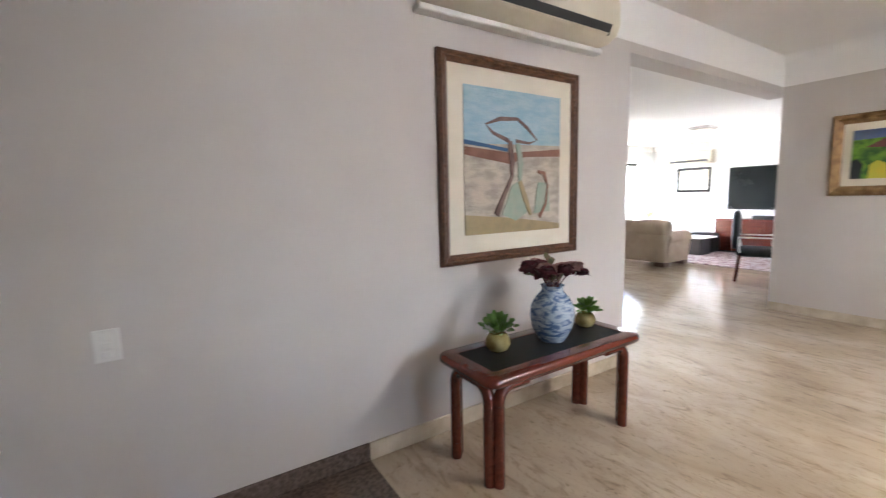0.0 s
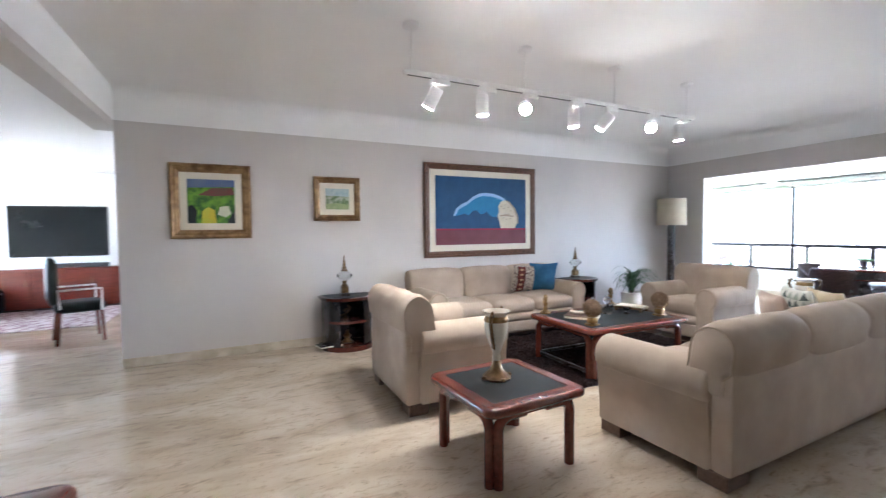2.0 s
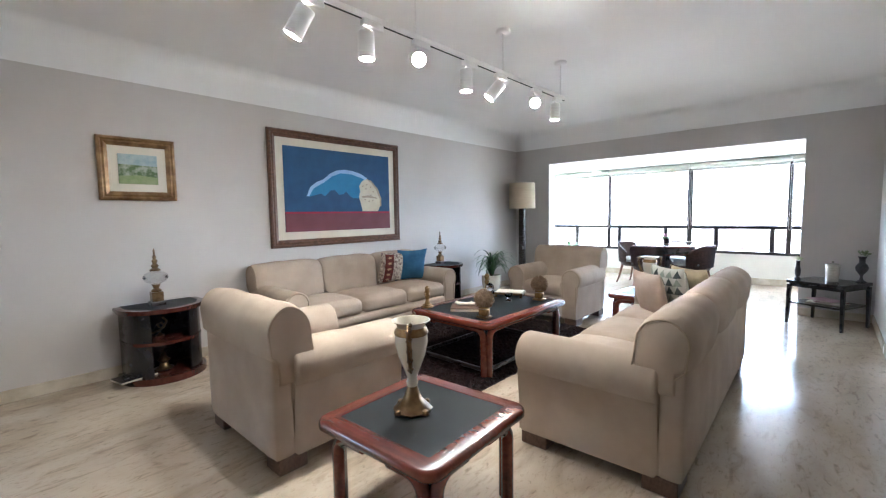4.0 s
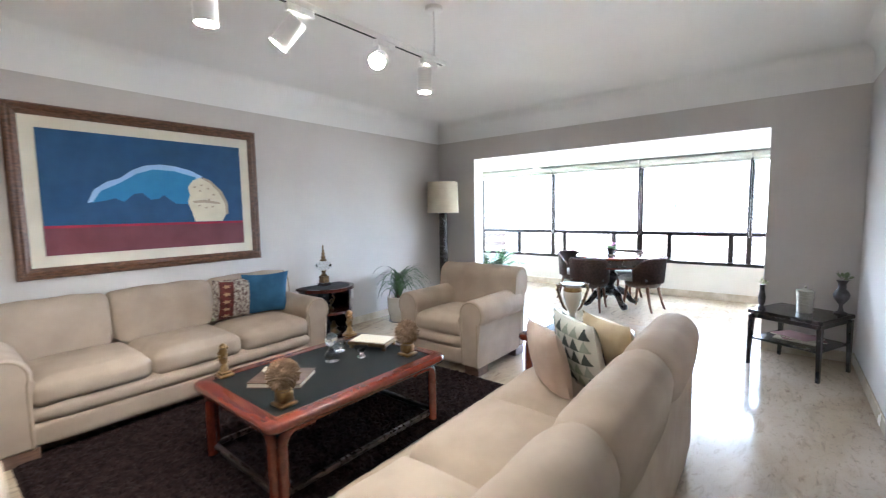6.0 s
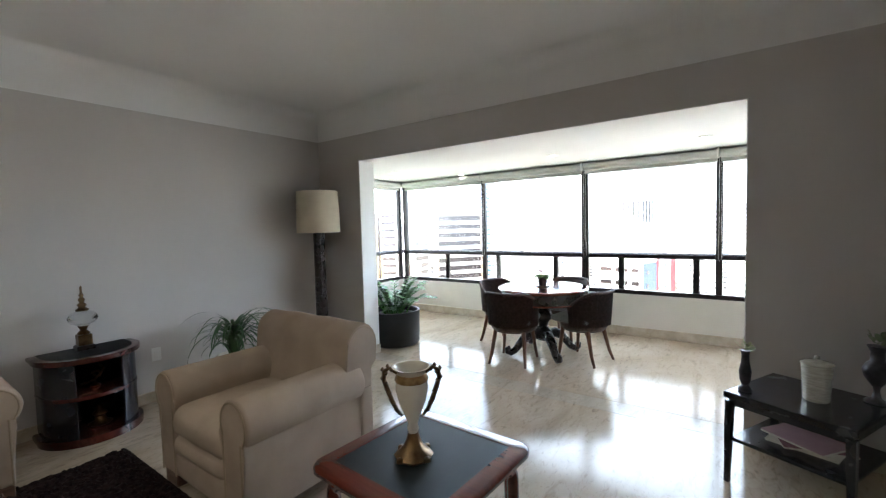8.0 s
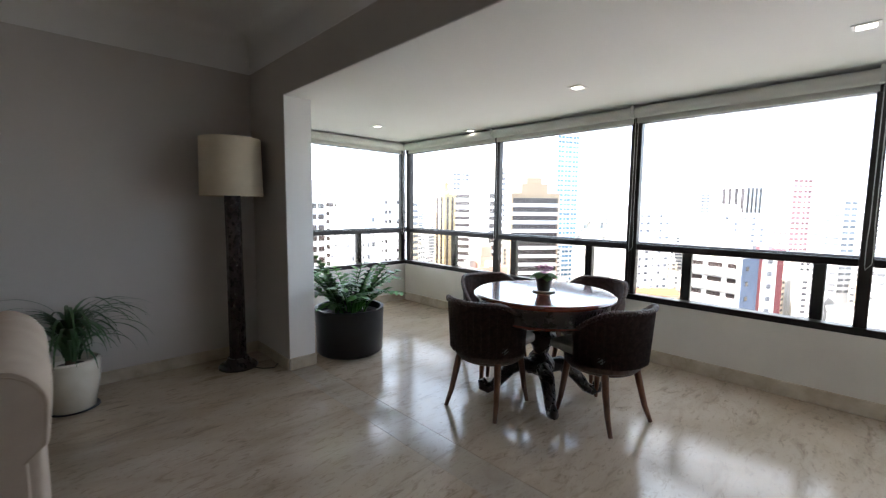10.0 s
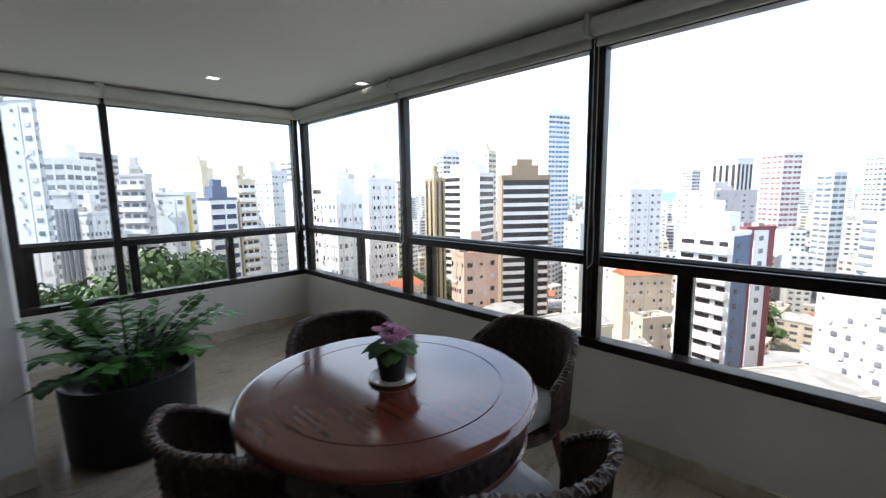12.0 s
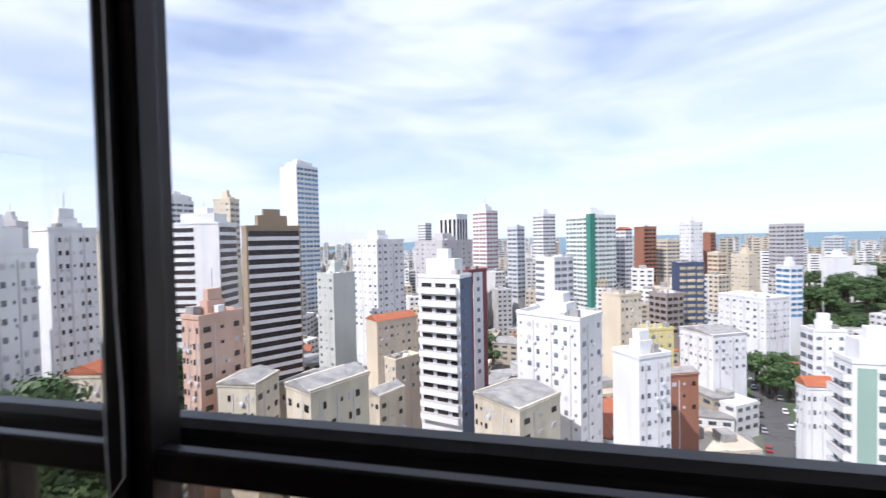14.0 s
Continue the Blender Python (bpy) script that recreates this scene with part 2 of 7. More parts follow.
def thing(name, label, category, at=(0, 0, 0), rz=0.0, group=""):
    ob = new(name)
    ob.empty_display_size = 0.1
    ob.matrix_basis = pose(at[0], at[1], at[2], 0, 0, rz)
    return tagged(ob, label, category, group)


def box(a, b, bevel=0.0, seg=2, bm=None):
    bm = bm or bmesh.new()
    r = bmesh.ops.create_cube(bm, size=1)
    for v in r["verts"]:
        v.co = Vector([(a[i] + b[i]) / 2 + v.co[i] * (b[i] - a[i]) for i in range(3)])
    if bevel:
        edges = list({e for v in r["verts"] for e in v.link_edges})
        bmesh.ops.bevel(bm, geom=edges, offset=bevel, segments=seg, profile=0.5, affect="EDGES")
    return bm


def lathe(profile, seg=24, bm=None, at=(0, 0, 0), sx=1.0, sy=1.0, cap=True):
    bm = bm or bmesh.new()
    rings = []
    for r, z in profile:
        rings.append([bm.verts.new((at[0] + sx * r * math.cos(2 * math.pi * i / seg), at[1] + sy * r * math.sin(2 * math.pi * i / seg), at[2] + z))
                      for i in range(seg)])
    for p, q in zip(rings, rings[1:]):
        for i in range(seg):
            bm.faces.new((p[i], p[(i + 1) % seg], q[(i + 1) % seg], q[i]))
    if cap:
        bm.faces.new(rings[0][::-1])
        bm.faces.new(rings[-1])
    return bm


def tube(points, radius, seg=8, bm=None, cap=True):
    """Sweeps a circle along a line of points; radius may be a list."""
    bm = bm or bmesh.new()
    pts = [Vector(p) for p in points]
    rs = radius if isinstance(radius, (list, tuple)) else [radius] * len(pts)
    rings, side = [], None
    for i, p in enumerate(pts):
        d = (pts[min(i + 1, len(pts) - 1)] - pts[max(i - 1, 0)]).normalized()
        if side is None:
            side = d.orthogonal().normalized()
        side = (side - d * side.dot(d)).normalized()
        up = d.cross(side)
        rings.append([bm.verts.new(p + rs[i] * (math.cos(2 * math.pi * k / seg) * side + math.sin(2 * math.pi * k / seg) * up)) for k in range(seg)])
    for a, b in zip(rings, rings[1:]):
        for k in range(seg):
            bm.faces.new((a[k], a[(k + 1) % seg], b[(k + 1) % seg], b[k]))
    if cap:
        bm.faces.new(rings[0][::-1])
        bm.faces.new(rings[-1])
    return bm


def prism(outline, length, axis="x", start=0.0, bm=None):
    """Extrudes a 2D outline along an axis: x takes (y, z), y takes (x, z), z takes (x, y)."""
    bm = bm or bmesh.new()

    def put(p, s):
        return {"x": (s, p[0], p[1]), "y": (p[0], s, p[1]), "z": (p[0], p[1], s)}[axis]
    a = [bm.verts.new(put(p, start)) for p in outline]
    b = [bm.verts.new(put(p, start + length)) for p in outline]
    n = len(outline)
    for i in range(n):
        bm.faces.new((a[i], a[(i + 1) % n], b[(i + 1) % n], b[i]))
    bm.faces.new(a[::-1])
    bm.faces.new(b)
    return bm


def soft(size, r, at=(0, 0, 0), puff=0.0, cuts=9, wrinkle=0.0, seed=0.0, turn=None):
    """A padded block: a box with corners of radius r, bulging by puff and gently uneven."""
    bm = bmesh.new()
    bmesh.ops.create_cube(bm, size=2)
    edges = list(bm.edges)
    bmesh.ops.subdivide_edges(bm, edges=edges, cuts=cuts, use_grid_fill=True)
    verts = list(bm.verts)
    h = Vector(size) / 2
    for v in verts:
        c = Vector([math.copysign(abs(q) ** 0.8, q) for q in v.co])
        p = Vector([c[i] * h[i] for i in range(3)])
        inner = Vector([max(-h[i] + r, min(h[i] - r, p[i])) if h[i] > r else 0 for i in range(3)])
        d = p - inner
        if d.length > 1e-6:
            p = inner + d.normalized() * min(r, max(d.length, min(r, *h)))
        k = [max(0.0, 1 - c[i] * c[i]) for i in range(3)]
        p.x += math.copysign(puff * 0.5 * k[1] * k[2] * abs(c.x) ** 3, c.x)
        p.y += math.copysign(puff * 0.5 * k[0] * k[2] * abs(c.y) ** 3, c.y)
        p.z += math.copysign(puff * k[0] ** 0.7 * k[1] ** 0.7 * abs(c.z) ** 3, c.z)
        if wrinkle:
            p += wrinkle * noise.noise_vector(p * 7 + Vector((seed, seed * 2, 0)))
        v.co = (turn @ p if turn else p) + Vector(at)
    return bm


def structure(name, bm, material, label=""):
    return tagged(part(name, bm, material), label, "", "", "structure")

# ---------------------------------------------------------------- the apartment's shell
XL, XR, YB, YV, YW = -5.24, -0.39, -1.66, 6.495, 6.715      # living room walls, veranda wall's two faces
XA, OL, ORI, OT = -2.45, -4.565, -1.07, 2.205                # end of the short wall, opening to the veranda
ZS, ZC, ZV, ZT = 2.487, 2.81, 2.25, 2.56                    # paint line, ceilings
YF, XW, XE = 8.93, -6.08, 0.6                              # veranda parapets, its far end
HALL_END, XG, XTV, YTV = 2.1, -0.26, -10.4, -6.2

structure("floor", box((XL - 0.18, YB - 0.2, -0.25), (XG, YV, 0)), FLOOR, "polished cream marble floor with brown veins")
structure("floor_sitting_room", box((XTV - 0.2, YTV - 0.2, -0.25), (XA + 0.2, YB - 0.2, 0)), FLOOR, "polished cream marble floor with brown veins")
structure("floor_passage", box((XTV - 0.2, YB - 0.2, -0.25), (XL - 0.18, YB + 0.18, 0)), FLOOR, "polished cream marble floor with brown veins")
structure("veranda_floor_1", box((XW - 0.1, YW, -0.25), (XR + 0.05, YF, 0)), FLOOR, "polished cream marble floor with brown veins")
structure("floor_under_walls", box((XL - 0.18, YV, -0.25), (XR + 0.05, YW, -0.003)), SKIRT, "marble under the veranda wall")
structure("hall_floor", box((XG, YB - 0.2, -0.25), (2.4, 3.0, -0.001)), GRANITE, "dark brown polished granite hall floor")
structure("veranda_floor_2", box((XR + 0.05, YV, -0.25), (XE, YF, 0)), FLOOR, "polished cream marble floor with brown veins")
structure("threshold", box((OL, YV + 0.003, -0.0025), (ORI, YW - 0.003, 0.0), 0.0008, 1), THRESH, "marble threshold slab between living room and veranda")

structure("wall_west", box((XL - 0.18, YB, 0), (XL, YV, ZS)), GREY_WALL, "warm grey painted living room wall")
structure("frieze_west", box((XL - 0.18, YB, ZS), (XL + 0.003, YV, ZC)), WHITE, "white band over the grey wall")
structure("wall_east", box((XR, HALL_END, 0), (XR + 0.18, YV, ZS)), GREY_WALL, "warm grey painted living room wall")
structure("frieze_east", box((XR - 0.003, HALL_END, ZS), (XR + 0.18, YV, ZC)), WHITE, "white band over the grey wall")
structure("wall_south", box((XA, YB - 0.2, 0), (2.4, YB, ZS)), GREY_WALL, "pale grey wall behind the console table")
structure("frieze_south", box((XA, YB - 0.2, ZS), (XR, YB + 0.003, ZC)), WHITE, "white band over the grey wall")
structure("beam_south", box((XL - 0.18, YB - 0.2, 2.41), (XA, YB, ZS)), GREY_WALL, "grey soffit of the beam over the opening")
structure("beam_south_band", box((XL - 0.18, YB - 0.2, ZS), (XA, YB + 0.003, ZC)), WHITE, "white side of the beam over the opening")
structure("wall_north_1", box((XL - 0.18, YV, 0), (OL, YW, ZS)), GREY_WALL, "grey wall and white pillar at the veranda")
structure("wall_north_2", box((ORI, YV, 0), (XR + 0.18, YW, ZS)), GREY_WALL, "grey wall beside the veranda opening")
structure("lintel_north", box((OL, YV, OT), (ORI, YW, ZS)), GREY_WALL, "grey lintel over the veranda opening")
structure("frieze_north", box((XL - 0.18, YV - 0.003, ZS), (XR + 0.18, YW, ZC)), WHITE, "white band over the grey wall")
structure("trim_reveal_1", box((OL, YV + 0.003, 0), (OL + 0.006, YW + 0.004, OT)), WHITE, "white reveal of the veranda opening")
structure("trim_reveal_2", box((ORI - 0.006, YV + 0.003, 0), (ORI, YW + 0.004, OT)), WHITE, "white reveal of the veranda opening")
structure("trim_reveal_top", box((OL, YV + 0.003, OT - 0.006), (ORI, YW + 0.004, OT)), WHITE, "white reveal of the veranda opening")
structure("ceiling", box((XL - 0.18, YB - 0.2, ZC), (XR + 0.18, YW, ZC + 0.2)), WHITE, "white living room ceiling")


def cove(name, p, q, inward, z, r=0.11):
    """A hollow quarter-round between wall and ceiling, from p to q."""
    bm, n = bmesh.new(), 8
    prof = [(0, -r)] + [(r - r * math.cos(math.pi / 2 * i / n), -r + r * math.sin(math.pi / 2 * i / n)) for i in range(1, n + 1)] + [(0, 0)]
    ends = [[bm.verts.new((e[0] + inward[0] * u, e[1] + inward[1] * u, z + w)) for u, w in prof] for e in (p, q)]
    for i in range(len(prof)):
        j = (i + 1) % len(prof)
        bm.faces.new((ends[0][i], ends[0][j], ends[1][j], ends[1][i]))
    bm.faces.new(ends[0])
    bm.faces.new(ends[1][::-1])
    ob = structure(name, bm, WHITE, "white hollow cornice")
    for f in ob.data.polygons:
        f.use_smooth = True
    ob.data.set_sharp_from_angle(angle=radians(40))


cove("trim_cornice_west", (XL + 0.003, YB), (XL + 0.003, YV), (1, 0), ZC)
cove("trim_cornice_north", (XL, YV - 0.003), (XR, YV - 0.003), (0, -1), ZC)
cove("trim_cornice_east", (XR - 0.003, HALL_END), (XR - 0.003, YV), (-1, 0), ZC)


def skirting(name, a, b, m=SKIRT, what="marble skirting board"):
    structure(name, box(a, b, 0.004, 1), m, what)


skirting("baseboard_west", (XL, YB, 0), (XL + 0.014, YV, 0.095))
skirting("baseboard_east", (XR - 0.014, HALL_END, 0), (XR, YV, 0.095))
skirting("baseboard_south", (XA, YB, 0), (XG, YB + 0.014, 0.1))
skirting("baseboard_hall", (XG, YB, 0), (2.2, YB + 0.014, 0.1), GRANITE, "dark granite skirting board")
skirting("baseboard_north_1", (XL, YV - 0.014, 0), (OL, YV, 0.095))
skirting("baseboard_north_2", (ORI, YV - 0.014, 0), (XR, YV, 0.095))
skirting("baseboard_reveal", (OL + 0.006, YV, 0), (OL + 0.02, YW + 0.01, 0.1))
skirting("baseboard_veranda_front", (XW, YF - 0.016, 0), (XE, YF, 0.11))
skirting("baseboard_veranda_side", (XW, YW, 0), (XW + 0.016, YF, 0.11))

# entrance hall, closed round the walk's start
structure("hall_wall_east", box((2.2, YB, 0), (2.4, 3.0, 2.6)), GREY_WALL, "grey hall wall")
structure("hall_wall_north", box((XR + 0.18, 2.8, 0), (2.2, 3.0, 2.6)), GREY_WALL, "grey hall wall")
structure("hall_ceiling", box((XR + 0.18, YB - 0.2, 2.6), (2.4, 3.0, 2.8)), WHITE, "white hall ceiling")
structure("hall_lintel", box((XR, YB, 2.56), (XR + 0.18, HALL_END, ZC)), WHITE, "white lintel over the hall opening")

# second sitting room beyond the wide opening
structure("tv_wall_west", box((XTV - 0.2, YTV - 0.2, 0), (XTV, YB, ZT)), WHITE, "white wall behind the television")
structure("tv_wall_north", box((XTV, YB - 0.02, 0), (XL - 0.18, YB + 0.18, ZT)), WHITE, "white sitting room wall")
structure("tv_wall_east", box((XA, YTV, 0), (XA + 0.2, YB - 0.2, ZT)), WHITE, "white sitting room wall")
structure("tv_ceiling", box((XTV - 0.2, YTV - 0.2, ZT), (XA + 0.2, YB - 0.2, ZT + 0.2)), WHITE, "white sitting room ceiling")
WX1, WX2, WZ1, WZ2 = -10.1, -7.4, 0.55, 2.12
structure("tv_wall_south_1", box((XTV, YTV - 0.2, 0), (WX1, YTV, ZT)), WHITE, "white window wall")
structure("tv_wall_south_2", box((WX2, YTV - 0.2, 0), (XA + 0.2, YTV, ZT)), WHITE, "white window wall")
structure("tv_wall_south_3", box((WX1, YTV - 0.2, 0), (WX2, YTV, WZ1)), WHITE, "white window wall")
structure("tv_wall_south_4", box((WX1, YTV - 0.2, WZ2), (WX2, YTV, ZT)), WHITE, "white window wall")
win = tagged(new("window_3"), "dark framed sliding window with white curtains", "", "", "structure")
for a, b in (((WX1, WZ1), (WX2, WZ1 + 0.06)), ((WX1, WZ2 - 0.06), (WX2, WZ2)), ((WX1, WZ1 + 0.06), (WX1 + 0.06, WZ2 - 0.06)),
             ((WX2 - 0.06, WZ1 + 0.06), (WX2, WZ2 - 0.06)), ((-8.78, WZ1 + 0.06), (-8.72, WZ2 - 0.06))):
    part("window_frame", box((a[0], YTV - 0.14, a[1]), (b[0], YTV - 0.08, b[1]), 0.004, 1), BRONZE, win)
for a, b in ((WX1 + 0.06, -8.78), (-8.72, WX2 - 0.06)):
    g = part("pane", box((a, YTV - 0.113, WZ1 + 0.06), (b, YTV - 0.107, WZ2 - 0.06)), GLASS, win)
    g.visible_shadow = False

# veranda: parapets, ceiling, ledge
structure("parapet_front", box((XW - 0.15, YF, 0), (XE, YF + 0.15, 0.53)), CREAM_WALL, "cream painted parapet under the windows")
structure("parapet_side", box((XW - 0.15, YW, 0), (XW, YF, 0.53)), CREAM_WALL, "cream painted parapet under the windows")
structure("ledge_front", box((XW - 0.27, YF + 0.13, 0.32), (XE, YF + 0.27, 0.45), 0.01, 1), LEDGE, "rough grey granite ledge outside the windows")
structure("ledge_side", box((XW - 0.27, YW, 0.32), (XW - 0.13, YF + 0.13, 0.45), 0.01, 1), LEDGE, "rough grey granite ledge outside the windows")
structure("veranda_ceiling", box((XW - 0.3, YW, ZV), (XE, YF + 0.3, ZV + 0.4)), WHITE, "white veranda ceiling")
structure("veranda_wall_north", box((XW - 0.3, YV, 0), (XL - 0.18, YW, ZV + 0.4)), CREAM_WALL, "cream veranda end wall")
structure("veranda_wall_east", box((XE, YV, 0), (XE + 0.2, YF + 0.3, ZV + 0.4)), CREAM_WALL, "cream veranda end wall")
structure("veranda_wall_back", box((XR + 0.18, YV, 0), (XE, YW, ZV + 0.4)), GREY_WALL, "grey veranda wall")
# unseen slab added over all the ceilings to block sun and sky light
structure("roof", box((XTV - 0.3, YTV - 0.3, ZC + 0.21), (2.6, YF + 0.3, ZC + 0.5)), WHITE, "unseen slab over the rooms that keeps out sun and sky")


# veranda windows: bronze frames, panes, guard rail and posts
def bar(a, b, parent, name="window_frame", bevel=0.004):
    return part(name, box(a, b, bevel, 1), BRONZE, parent)


ZB, ZTOP, RB, RT = 0.53, 2.10, 0.99, 1.05
w1 = tagged(new("window_1"), "long bronze-framed veranda window over the city", "", "", "structure")
y0, y1 = YF + 0.015, YF + 0.085
bar((XW, y0 - 0.02, ZB), (XE, y1 + 0.01, ZB + 0.05), w1)
bar((XW, y0 - 0.005, ZTOP), (XE, y1, ZTOP + 0.055), w1)
part("window_head", box((XW - 0.1, y0 - 0.005, ZTOP + 0.058), (XE, y1, ZV)), WHITE, w1)
mulls = [(-6.07, -5.99), (-4.45, -4.38), (-2.89, -2.80), (-1.36, -1.29), (0.15, 0.27)]
for a, b in mulls:
    bar((a, y0, ZB + 0.05), (b, y1 - 0.004, ZTOP), w1, "mullion")
    if 0.085 < b - a:
        bar(((a + b) / 2 - 0.012, y0 - 0.016, ZB + 0.05), ((a + b) / 2 + 0.012, y0 - 0.001, ZTOP), w1, "mullion_fin")
for (a, b), (c, d) in zip(mulls, mulls[1:]):
    g = part("pane", box((b + 0.002, y0 + 0.035, ZB + 0.052), (c - 0.002, y0 + 0.041, ZTOP - 0.002)), GLASS, w1)
    g.visible_shadow = False
part("window_latch", box((-4.385, y0 - 0.02, 1.28), (-4.36, y0 - 0.002, 1.42), 0.006, 2), BLACK, w1, "black sliding latch")
w2 = tagged(new("window_2"), "bronze-framed side window of the veranda", "", "", "structure")
x0, x1 = XW - 0.015, XW - 0.085
bar((x1 - 0.01, YW, ZB), (x0 + 0.02, YF + 0.01, ZB + 0.05), w2)
bar((x1, YW, ZTOP), (x0 + 0.005, YF + 0.01, ZTOP + 0.055), w2)
part("window_head", box((x1, YW, ZTOP + 0.058), (x0 + 0.005, YF + 0.01, ZV)), WHITE, w2)
sides = [(6.715, 6.77), (7.305, 7.36), (8.87, 8.94)]
for a, b in sides:
    bar((x1 + 0.004, a, ZB + 0.05), (x0, b, ZTOP), w2, "mullion")
for (a, b), (c, d) in zip(sides, sides[1:]):
    g = part("pane", box((x0 - 0.041, b + 0.002, ZB + 0.052), (x0 - 0.035, c - 0.002, ZTOP - 0.002)), GLASS, w2)
    g.visible_shadow = False
part("window_latch", box((x0 + 0.002, 7.32, 1.2), (x0 + 0.02, 7.345, 1.34), 0.006, 2), BLACK, w2, "black sliding latch")

for a, b in zip([XW, -4.38, -2.80, -1.29], [-4.45, -2.89, -1.36, 0.15]):
    bar((a + 0.001, y0 + 0.004, RB - 0.005), (b - 0.001, y0 + 0.03, RT - 0.012), w1, "transom")
for a, b in ((6.77, 7.305), (7.36, 8.87)):
    bar((x0 - 0.03, a, RB - 0.005), (x0 - 0.004, b, RT - 0.012), w2, "transom")
rail = thing("guard_rail", "dark bronze guard rail with square posts outside the veranda windows", "railing", (0, 0, 0))
RY, RX = YF + 0.13, XW - 0.13
prof = [(-0.028, RB), (0.028, RB), (0.032, RB + 0.03), (0.03, RT - 0.012), (0.015, RT), (-0.015, RT), (-0.03, RT - 0.012), (-0.032, RB + 0.03)]
part("handrail", prism([(RY + u, z) for u, z in prof], XE - RX + 0.03, "x", RX - 0.03), BRONZE, rail)
part("handrail", prism([(RX + u, z) for u, z in prof], RY - 0.035 - YW, "y", YW), BRONZE, rail)
rail_posts = (-5.19, -4.22, -3.295, -2.405, -1.555, -0.75, 0.1)
for u, v in zip((RX + 0.04,) + rail_posts, rail_posts):
    g = part("guard_pane", box((u + 0.04, RY - 0.004, 0.503), (v - 0.04, RY + 0.004, RB - 0.004)), GUARD_GLASS, rail, "bronze tinted glass panel")
    g.visible_shadow = False
for u, v in ((6.80, 7.44), (7.44, 8.22), (8.22, RY - 0.04)):
    g = part("guard_pane", box((RX - 0.004, u + 0.04, 0.503), (RX + 0.004, v - 0.04, RB - 0.004)), GUARD_GLASS, rail, "bronze tinted glass panel")
    g.visible_shadow = False
for x in rail_posts:
    part("post", box((x - 0.036, RY - 0.028, 0.448), (x + 0.036, RY + 0.028, RB), 0.004, 1), BRONZE, rail)
for y in (6.80, 7.44, 8.22):
    part("post", box((RX - 0.028, y - 0.034, 0.448), (RX + 0.028, y + 0.034, RB), 0.004, 1), BRONZE, rail)


# roller blinds rolled up under the ceiling, with bead chains
def blind(a, b, along, chain=True):
    t = thing("roller_blind", "off-white roller blind rolled up under the veranda ceiling", "blind", (0, 0, 0), group="veranda blinds")
    L, yy = b - a - 0.03, YF - 0.055
    roll = lathe([(0.043, 0), (0.046, 0.01), (0.046, L - 0.01), (0.043, L)], 16)
    drop = prism([(-0.046, 0.0), (-0.041, 0.0), (-0.041, -0.055), (-0.046, -0.055)], L, "x", 0)
    hem = box((0, -0.052, -0.085), (L, -0.034, -0.052), 0.005, 2)
    if along == "x":
        turn = pose(a + 0.015, yy, 2.185, 0, 90, 0)
        flat_m = pose(a + 0.015, yy + 0.086, 2.185)
    else:
        turn = pose(XW + 0.055, a + 0.015, 2.185, -90, 0, 0)
        flat_m = pose(XW + 0.055 - 0.086, a + 0.015, 2.185, 0, 0, 90)
    part("roll", roll, BLIND, t, "", True, turn)
    part("cloth", drop, BLIND, t, "", False, flat_m)
    part("hem_bar", hem, BLIND, t, "", True, flat_m)
    e = Vector((b - 0.01, yy, 2.185)) if along == "x" else Vector((XW + 0.055, b - 0.01, 2.185))
    br = box((e.x - 0.012, e.y - 0.03, e.z - 0.045), (e.x + 0.012, e.y + 0.03, ZV), 0.003, 1)
    part("bracket", br, PLASTIC_WHITE, t)
    if chain:
        pts = []
        for i in range(61):
            s = i / 60
            w = 0.012 + 0.02 * max(0, (1 - abs(2 * s - 1)) - 0.75) * 4 * (1 - ((1 - abs(2 * s - 1)) - 0.75) * 3.6)
            zz = 2.19 - 1.22 * (1 - abs(2 * s - 1)) ** 0.92
            off = w * (1 if s > 0.5 else -1)
            pts.append((e.x + (off + 0.025 if along == "x" else 0.01), e.y + (0.04 if along == "x" else -0.015) + (0 if along == "x" else off), zz))
        part("bead_chain", tube(pts, 0.0017, 5), METAL_WHITE, t, "white bead chain")
    return t


blind(-6.0, -4.42, "x", True)
blind(-4.42, -2.85, "x", True)
blind(-2.85, -1.33, "x", True)
blind(-1.33, 0.2, "x", False)
blind(6.73, 7.33, "y", False)
blind(7.33, 8.86, "y", True)

# ---------------------------------------------------------------- upholstered seats


def roll_outline(w, h, r, n=14):
    """Cross-section of a scroll arm: upright panel with a rolled top that leans outward."""
    pts = [(-w / 2, 0), (w / 2, 0), (w / 2, h - 1.6 * r)]
    cx, cz = 0.02, h - r
    for i in range(n + 1):
        a = radians(-40 + 245 * i / n)
        pts.append((cx + r * 1.08 * math.cos(a), cz + r * math.sin(a)))
    pts.append((-w / 2, h - 2.1 * r))
    return pts


